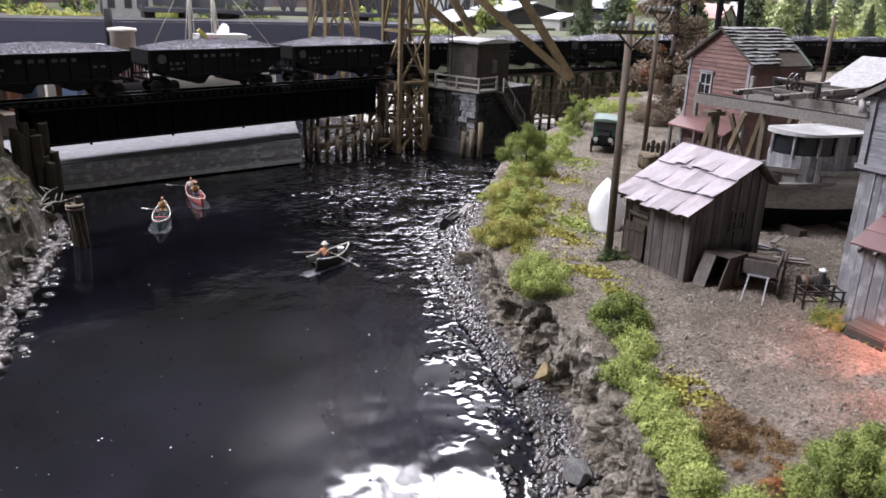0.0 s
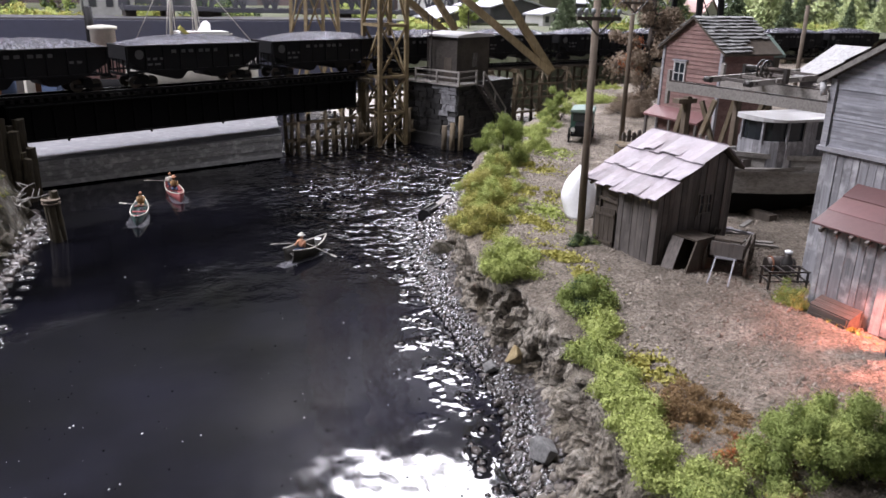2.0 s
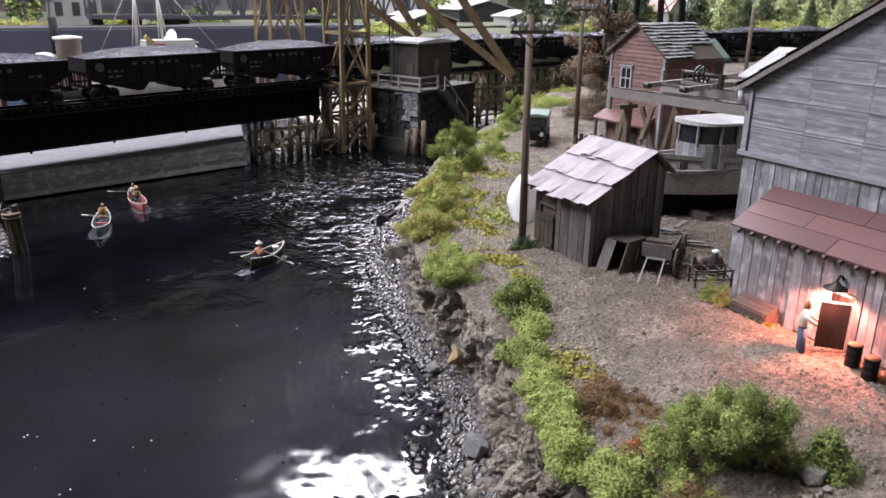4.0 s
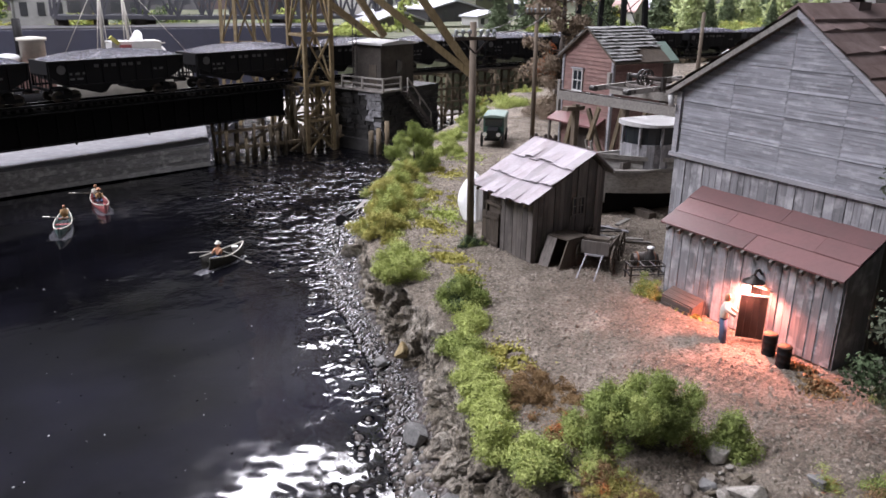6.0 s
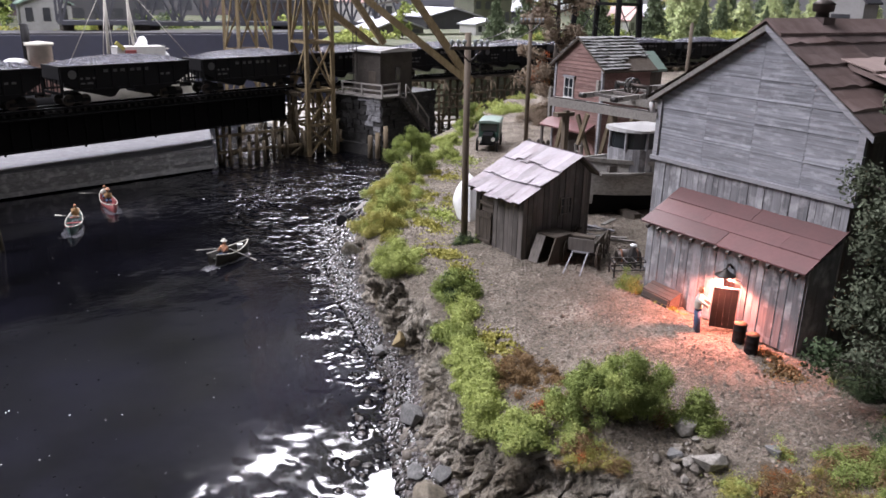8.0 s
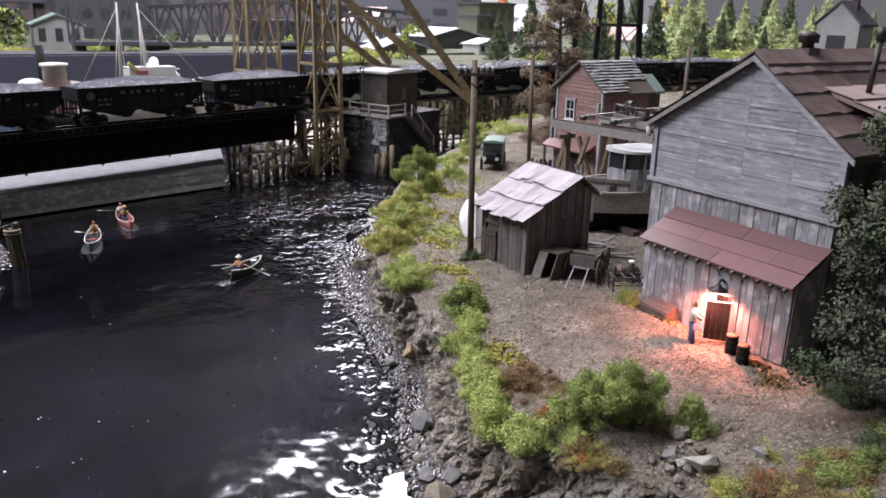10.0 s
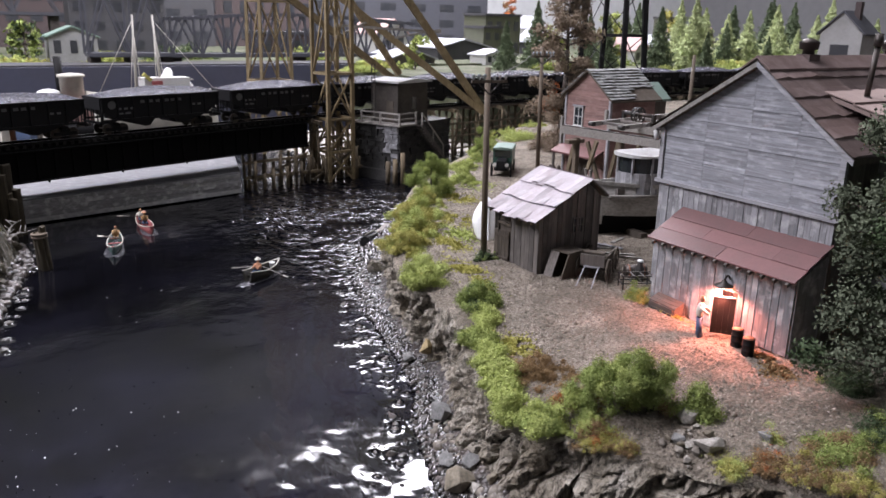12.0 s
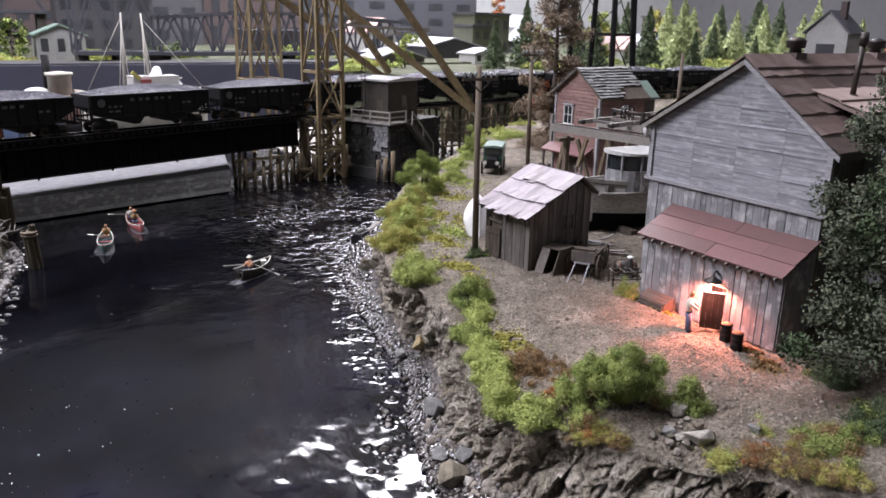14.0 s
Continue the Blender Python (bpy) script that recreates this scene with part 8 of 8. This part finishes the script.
def block(x, y, z, w, d, h, rz, wall, label, wins=(5, 3), name="building"):
    b = thing(name, x, y, z - 0.2, rz, label, "building", "distant buildings")
    bm = bm_new()
    box(bm, -w / 2, -d / 2, 0, w / 2, d / 2, h)
    part("wall", bm, wall, b)
    bm = bm_new()
    box(bm, -w / 2 - 0.3, -d / 2 - 0.3, h, w / 2 + 0.3, d / 2 + 0.3, h + 0.6)
    part("cornice", bm, M_STUCCO, b)
    for i in range(wins[0]):
        for j in range(wins[1]):
            xx, zz = -w / 2 + w * (i + 0.5) / wins[0], h * (j + 0.3) / wins[1]
            ww, hh = w / wins[0] * 0.25, h / wins[1] * 0.45
            bm = bm_new()
            box(bm, xx - ww, -d / 2 - 0.08, zz, xx + ww, -d / 2 + 0.05, zz + hh)
            part("window", bm, M_FARPANE, b)


pitched_house(16.2, 150, 9.5, 8.0, 7, 4.4, 1.6, 0, M_DULLWHITE, M_GREEN_ROOF, "dingy white house with a pale green roof by the quay", (3, 1))
block(-30, 215, 9.4, 40, 10, 16, 0, M_STUCCO, "grey flat-roofed town building", (7, 3))
block(14, 222, 9.4, 22, 10, 20, 0, M_BRICK, "dull brick town building", (4, 4))
block(44, 228, 9.4, 38, 10, 24, 0, M_STUCCO, "tall grey town building", (5, 4))
block(78, 232, 9.4, 34, 10, 15, 0, M_BRICK, "long dull brick warehouse", (7, 2))
block(131, 240, 9.4, 70, 12, 26, 0, M_TRUSS, "tall dark grey town building", (6, 5))
block(66, 165, 9.4, 22, 8, 5.0, 0, M_BRICK, "low red-brown waterfront warehouse", (6, 1))
pitched_house(97, 150, 9.3, 16, 12, 3.0, 1.6, 8, M_STUCCO, M_PALEROOF, "long low shed with a pale roof", (5, 1))
pitched_house(88, 168, 9.3, 10, 10, 5.5, 3.2, 20, M_OLDWHITE, M_PINK, "white house with a faded red roof", (2, 1))
pitched_house(96, 130, 9.0, 9, 5, 2.4, 0.8, 8, M_OLDWHITE, M_PALEROOF, "small white shed behind the trestle", (4, 1))
pitched_house(74, 132, 9.0, 13, 8, 1.6, 1.6, 14, M_BROWN_V, M_PALEROOF, "low dark shed with a pale roof", (3, 1))
block(107, 150, 9.0, 6, 6, 7.5, 10, M_OLIVEWALL, "olive-walled square town building", (2, 2))
block(120, 165, 9.0, 13, 8, 10.5, 10, M_OLIVEWALL, "dark olive building with pale posts", (4, 2))
pitched_house(150, 195, 9.0, 10, 12, 7.5, 3.4, 35, M_OLDWHITE, M_PALEROOF, "white tall church-like house", (2, 2))
pitched_house(140, 170, 9.0, 9, 9, 4.0, 3.0, 15, M_STUCCO, M_PALEROOF, "grey house with a pale roof", (2, 1))
pitched_house(178, 150, 9.0, 14, 12, 4.5, 4.0, 30, M_OLIVEWALL, M_PINK, "olive house with a faded red roof", (3, 1))
block(168, 128, 9.0, 10, 6, 3.2, 20, M_OLIVEWALL, "low dark olive shed among trees", (3, 1))
block(178, 158, 9.0, 6, 6, 11, 20, M_OLIVEWALL, "square olive-walled tower house", (1, 3))
gh = pitched_house(119, 65.5, 6.0, 6.4, 5.5, 11.2, 3.2, -80, M_DULLWHITE, M_TRUSS, "tall pale grey house with a dark roof", (1, 1), True)
bm = bm_new()
prism(bm, [(-2.6, 0), (-6.5, 0), (-6.5, 6.8), (-2.6, 8.4)], "y", -2.0, 2.6)
part("annex", bm, M_STUCCO, gh, "grey side annex")

# black tower with lattice legs
tw = thing("steel_tower", 95.5, 93.5, 8.9, 20, "tall black steel tower on braced legs with a ladder", "tower")
for i, (sx, sy) in enumerate(((-1, -1), (1, -1), (1, 1), (-1, 1))):
    bm = bm_new()
    beam(bm, (sx * 4.2, sy * 4.2, 0), (sx * 2.6, sy * 2.6, 34), 0.75)
    part("leg", bm, M_BLACK, tw)
for z in (7.0, 15.0, 23.0, 31.0):
    f = 4.2 - 1.6 * z / 34
    for a, c in (((-f, -f), (f, -f)), ((f, -f), (f, f)), ((f, f), (-f, f)), ((-f, f), (-f, -f))):
        bm = bm_new()
        beam(bm, (*a, z), (*c, z), 0.45)
        part("girt", bm, M_BLACK, tw)
        bm = bm_new()
        beam(bm, (*a, z), (*c, z - 7.5 if z > 8 else 0.2), 0.12)
        part("tie_rod", bm, M_BLACK, tw)
bm = bm_new()
for x in (5.0, 5.7):
    beam(bm, (x, -4.0, 0), (x - 1.4, -2.6, 34), 0.15)
for i in range(30):
    z = 0.8 + i * 1.1
    beam(bm, (5.0 - 1.4 * z / 34, -4 + 1.4 * z / 34, z), (5.7 - 1.4 * z / 34, -4 + 1.4 * z / 34, z), 0.1)
part("ladder", bm, M_BLACK, tw)


# conifers and round trees: a few built, the rest copied
def conifer(h, r, mat, n, label, seed):
    g = np.random.default_rng(seed)
    t = thing("conifer", 0, 0, 0, 0, label, "tree", "distant conifers")
    bm = bm_new()
    rod(bm, (0, 0, -0.3), (0, 0, h * 0.95), 0.3, 0.05, 6)
    part("trunk", bm, M_BARK, t)
    u = g.uniform(0.04, 1, n) ** 1.25
    tiers = 1 + 0.18 * np.sin(u * 46) + 0.25 * g.normal(0, 0.5, n)
    a = g.uniform(0, 2 * math.pi, n)
    arm = 0.75 + 0.35 * np.sin(a * 5 + u * 21)
    d = r * (1.02 - u) * np.clip(tiers * arm, 0.15, 1.4) * g.uniform(0.35, 1.0, n) ** 0.4
    p = np.stack([np.cos(a) * d, np.sin(a) * d, u * h - 0.12 * d], 1)
    new("crown", leaves("crown", p, g.uniform(0.2, 0.46, n) * (1.15 - 0.5 * u), [mat], g, 0.45)).parent = t
    return t


kinds = [conifer(14.5, 4.2, M_PALECON, 6500, "pale green feathery conifer on the far scenery", 1), conifer(13, 3.6, M_DARKCON, 5500, "dark green conifer on the far scenery", 2), conifer(12.5, 4.0, M_PALECON, 5500, "pale green feathery conifer on the far scenery", 3)]
spots = [(129, 105, 1.0, 0), (118, 104, 0.95, 1), (122.5, 96, 0.6, 1), (160, 122, 0.95, 2), (172, 125, 0.9, 0), (180, 122, 1.0, 2), (152, 104, 0.55, 1), (145, 118, 0.8, 0), (190, 130, 1.0, 0), (186, 112, 0.8, 1), (98, 118, 1.0, 1),
         (112, 118, 0.85, 1), (104, 104, 0.8, 1), (158, 150, 1.1, 1), (200, 140, 1.2, 1), (215, 150, 1.3, 1), (205, 118, 0.9, 2), (140, 136, 0.9, 1), (86, 112, 0.7, 1), (230, 140, 1.2, 0), (240, 160, 1.3, 1), (175, 100, 0.6, 0), (137, 112, 0.85, 2), (150, 128, 1.0, 0), (166, 134, 1.05, 2), (182, 138, 1.1, 1), (196, 122, 1.0, 2), (155, 118, 0.75, 1), (168, 108, 0.7, 2), (195, 105, 0.8, 0)]
RT = random.Random(15)
used = set()
for x, y, s, k in spots:
    m = pose(x * CM, y * CM, (8.9 if y < 128 else 9.3) * CM, 0, 0, RT.uniform(0, 360))
    if k not in used:
        used.add(k)
        kinds[k].matrix_world = m @ Matrix.Diagonal((s, s, s, 1))
    else:
        kinds[k].scale, keep = (s, s, s), kinds[k].scale.copy()
        copy_thing(kinds[k], m)
        kinds[k].scale = keep
leafy_tree(70.0, 118.0, 2.0, 13.0, 3.6, [M_LIGHTGREEN, M_MIDGREEN], 1200, "airy light green tree beyond the trestle", 61, (0.25, 0.5), trunk_r=0.3)
leafy_tree(8.5, 147.0, 9.2, 7.0, 3.0, [M_MIDGREEN, M_DARKGREEN], 900, "round green tree beside the quay house", 62, (0.3, 0.6), trunk_r=0.3)
leafy_tree(160, 140, 9.2, 12.5, 3.6, [M_OCHRE], 1300, "yellow-green autumn tree on the far scenery", 63, (0.25, 0.5), trunk_r=0.4)
leafy_tree(167, 146, 9.2, 9.5, 3.2, [M_OCHRE], 900, "yellow-green autumn tree on the far scenery", 64, (0.25, 0.5), trunk_r=0.35)
leafy_tree(127, 128, 9.0, 11.0, 4.0, [M_LIGHTGREEN, M_OCHRE], 1300, "yellow-green leafy tree beyond the trestle", 65, (0.25, 0.5), trunk_r=0.35)
leafy_tree(120, 140, 9.2, 8.0, 3.0, [M_LIGHTGREEN], 900, "light green leafy tree beyond the trestle", 66, (0.25, 0.5), trunk_r=0.3)
leafy_tree(150, 200, 9.2, 16.0, 3.6, [M_ORANGE, M_RUSTY], 900, "orange autumn tree on the far scenery", 67, (0.3, 0.6), trunk_r=0.4)
leafy_tree(190, 92, 9.0, 10.0, 3.0, [M_ORANGE, M_RUSTY], 700, "orange autumn tree on the far scenery", 68, (0.3, 0.6), trunk_r=0.3)
for i, (x, y, rx, h, mts) in enumerate(((4, 138, 7, 2.2, [M_LIGHTGREEN, M_OCHRE]), (22, 141, 6, 2.0, [M_LIGHTGREEN, M_OCHRE]), (-18, 140, 10, 2.5, [M_MIDGREEN, M_LIGHTGREEN]), (132, 98, 7, 1.6, [M_LIGHTGREEN]), (150, 112, 9, 1.8, [M_OCHRE, M_LIGHTGREEN]), (168, 116, 9, 2.2, [M_LIGHTGREEN]), (112, 96, 6, 1.5, [M_LIGHTGREEN]), (185, 104, 9, 2.4, [M_MIDGREEN, M_LIGHTGREEN]), (64, 124, 6, 2.0, [M_OCHRE, M_LIGHTGREEN]), (58, 116, 4, 1.6, [M_LIGHTGREEN]))):
    bush(x, y, rx, 3.0, h, mts, 420, "light green brush on the far scenery", (0.35, 0.7), 16, "brush", "bush", z=9.0 if y < 128 else 9.5, seed=70 + i)

for i, (x, y, rx, h, mts) in enumerate(((98, 112, 6, 2.6, [M_MIDGREEN, M_OCHRE]), (140, 104, 8, 2.2, [M_LIGHTGREEN, M_MIDGREEN]), (122, 122, 8, 3.0, [M_MIDGREEN, M_LIGHTGREEN]), (176, 114, 9, 3.2, [M_MIDGREEN, M_LIGHTGREEN]), (200, 125, 10, 3.6, [M_MIDGREEN, M_OCHRE]), (60, 146, 8, 3.0, [M_MIDGREEN, M_LIGHTGREEN]), (-4, 156, 9, 3.5, [M_MIDGREEN, M_DARKGREEN]), (36, 152, 8, 3.2, [M_DARKGREEN, M_MIDGREEN]))):
    bush(x, y, rx, 3.5, h, mts, 320, "mixed green brush on the far scenery", (0.4, 0.8), 18, "brush", "bush", z=9.0 if y < 128 else 9.4, seed=90 + i)
pitched_house(133, 128, 9.0, 9, 7, 3.4, 2.6, 25, M_OLDWHITE, M_PINK, "cream house with a faded red roof", (2, 1))
pitched_house(154, 138, 9.0, 8, 7, 3.6, 2.8, 10, M_STUCCO, M_PALEROOF, "grey house with a pale roof among trees", (2, 1))
block(-8, 178, 9.4, 24, 8, 9, 0, M_BRICK, "low brick waterfront building", (6, 2))
block(30, 185, 9.4, 20, 8, 12, 0, M_STUCCO, "grey waterfront building with dark windows", (5, 3))

# ---- vessels beyond the bridge ----
tg = thing("tugboat", 11.6, 108, -0.2, 8, "small tugboat with a cream wheelhouse and brown deckhouse", "tugboat")
bm = bm_new()
hull_mesh(bm, 16, 5, 3.6, stern=0.7, sheer=0.8, thick=0.3)
part("hull", bm, M_BLACK, tg)
bm = bm_new()
box(bm, -4.5, -1.7, 2.8, 3.0, 1.7, 6.95)
part("deckhouse", bm, M_RED_SIDING, tg)
bm = bm_new()
lathe(bm, -0.8, 0, [(1.5, 6.9), (1.5, 9.5), (1.75, 9.55), (1.75, 9.9), (0.1, 10.1)], 16)
part("wheelhouse", bm, M_CREAM, tg, "round cream wheelhouse")
bm = bm_new()
rod(bm, (-1.9, 1.2, 6.3), (-2.0, 1.2, 12.2), 0.55, 0.5, 12)
part("funnel", bm, M_BLACK, tg)
bm = bm_new()
bmesh.ops.create_icosphere(bm, subdivisions=2, radius=1.0, matrix=Matrix.Translation((-3.8, 0, 7.4)) @ Matrix.Diagonal((1.6, 1.0, 0.7, 1)))
part("life_raft", bm, M_WHITE, tg, "white covered life raft", smooth=True)
M_MAST = paint("weathered_mast", (0.42, 0.4, 0.36), 0.7, dirt=0.4)
fv = thing("fishing_schooner", 21.6, 108, -0.2, 5, "white two-masted fishing schooner with folded sails", "sailing boat")
bm = bm_new()
hull_mesh(bm, 18, 5, 6.6, stern=0.75, sheer=1.0, thick=0.3)
part("hull", bm, M_CREAM, fv)
bm = bm_new()
box(bm, -1.8, -1.5, 6.3, 4.6, 1.5, 9.3)
part("deckhouse", bm, M_OLDWHITE, fv)
bm = bm_new()
bmesh.ops.create_icosphere(bm, subdivisions=3, radius=1.0, matrix=Matrix.Translation((1.9, 0, 9.0)) @ Matrix.Diagonal((1.0, 0.9, 1.5, 1)))
for v in bm.verts:
    v.co += (v.co - Vector((1.9, 0, 9.0))).normalized() * 0.45 * noise.noise(v.co * 1.3)
part("furled_sail", bm, M_WHITE, fv, "bundled white sailcloth", smooth=True)
for x, lean in ((-2.6, 0.3), (1.0, -0.6)):
    bm = bm_new()
    rod(bm, (x, 0, 6.0), (x + lean, 0, 17.8), 0.26, 0.12, 8)
    m = part("mast", bm, M_MAST, fv)
    for s in (-1, 1):
        bm = bm_new()
        rod(bm, (x + lean * 0.9, 0, 16.0), (x + s * 1.2, s * 1.6, 6.8), 0.06, n=5)
        part("shroud", bm, M_MAST, m)
bm = bm_new()
bmesh.ops.create_icosphere(bm, subdivisions=3, radius=1.0, matrix=Matrix.Translation((3.9, 0, 8.0)) @ Matrix.Diagonal((1.5, 1.0, 0.7, 1)))
for v in bm.verts:
    v.co += (v.co - Vector((3.9, 0, 8.0))).normalized() * 0.4 * noise.noise(v.co * 1.5)
part("furled_sail", bm, M_WHITE, fv, "bundled white sailcloth", smooth=True)
for p, q in (((-2.4, 0, 9.2), (0.8, 0, 9.0)), ((1.0, 0, 8.6), (5.6, 0, 8.9)), ((0.5, 0, 17.0), (8.5, 0, 7.6)), ((-2.3, 0, 17.2), (-7.5, 0, 7.4))):
    bm = bm_new()
    rod(bm, p, q, 0.1 if p[2] < 10 else 0.045, n=5)
    part("boom" if p[2] < 10 else "stay", bm, M_MAST, fv)
bm = bm_new()
box(bm, -0.8, -1.9, 8.4, 0.6, -1.3, 8.9)
part("red_buoy", bm, M_REDP, fv)
bm = bm_new()
beam(bm, (-0.9, -1.5, 9.0), (-1.9, -1.5, 9.9), 0.5)
part("yellow_gear", bm, M_OCHRE, fv)
jk = np.random.default_rng(90)
for i in range(14):
    x, y = -6 + i * 0.95 + jk.uniform(-0.3, 0.3), 96 + jk.uniform(-4, 4)
    j = thing("deck_cargo", x, y, 2.1, jk.uniform(0, 90), "small crate or drum of mixed deck cargo", "cargo", "deck cargo on the far barge")
    bm = bm_new()
    s = jk.uniform(0.5, 1.0)
    if i % 3:
        box(bm, -s, -s, 0, s, s, 3.5 + jk.uniform(0, 2.4))
    else:
        lathe(bm, 0, 0, [(s, 0), (s, 4.8), (s * 0.6, 5.4)], 12)
    part("body", bm, [M_OLIVEWALL, M_DENIM, M_BROWN_V, M_CREAM, M_RUST][i % 5], j)
bg2 = thing("far_barge", 0, 96, -0.2, 6, "dark low barge carrying cargo beyond the bridge", "barge")
bm = bm_new()
box(bm, -14, -6, 0, 9, 6, 2.3)
part("hull", bm, M_DARKWOOD, bg2)

# ceiling fittings of the panel lights, the last three for added fill panels
for x, y, sx, sy in ((108, 172, 125, 68), (-105, 85, 110, 54), (108, -60, 125, 54), (10, 60, 60, 50), (285, 300, 125, 54)):
    f = thing("ceiling_light", x, y, 129, 0, "flat white frame of a ceiling or added fill panel", "ceiling light", "ceiling lights")
    bm = bm_new()
    box(bm, -sx / 2 - 2, -sy / 2 - 2, 0.3, sx / 2 + 2, sy / 2 + 2, 2.0)
    part("housing", bm, M_WHITE, f)
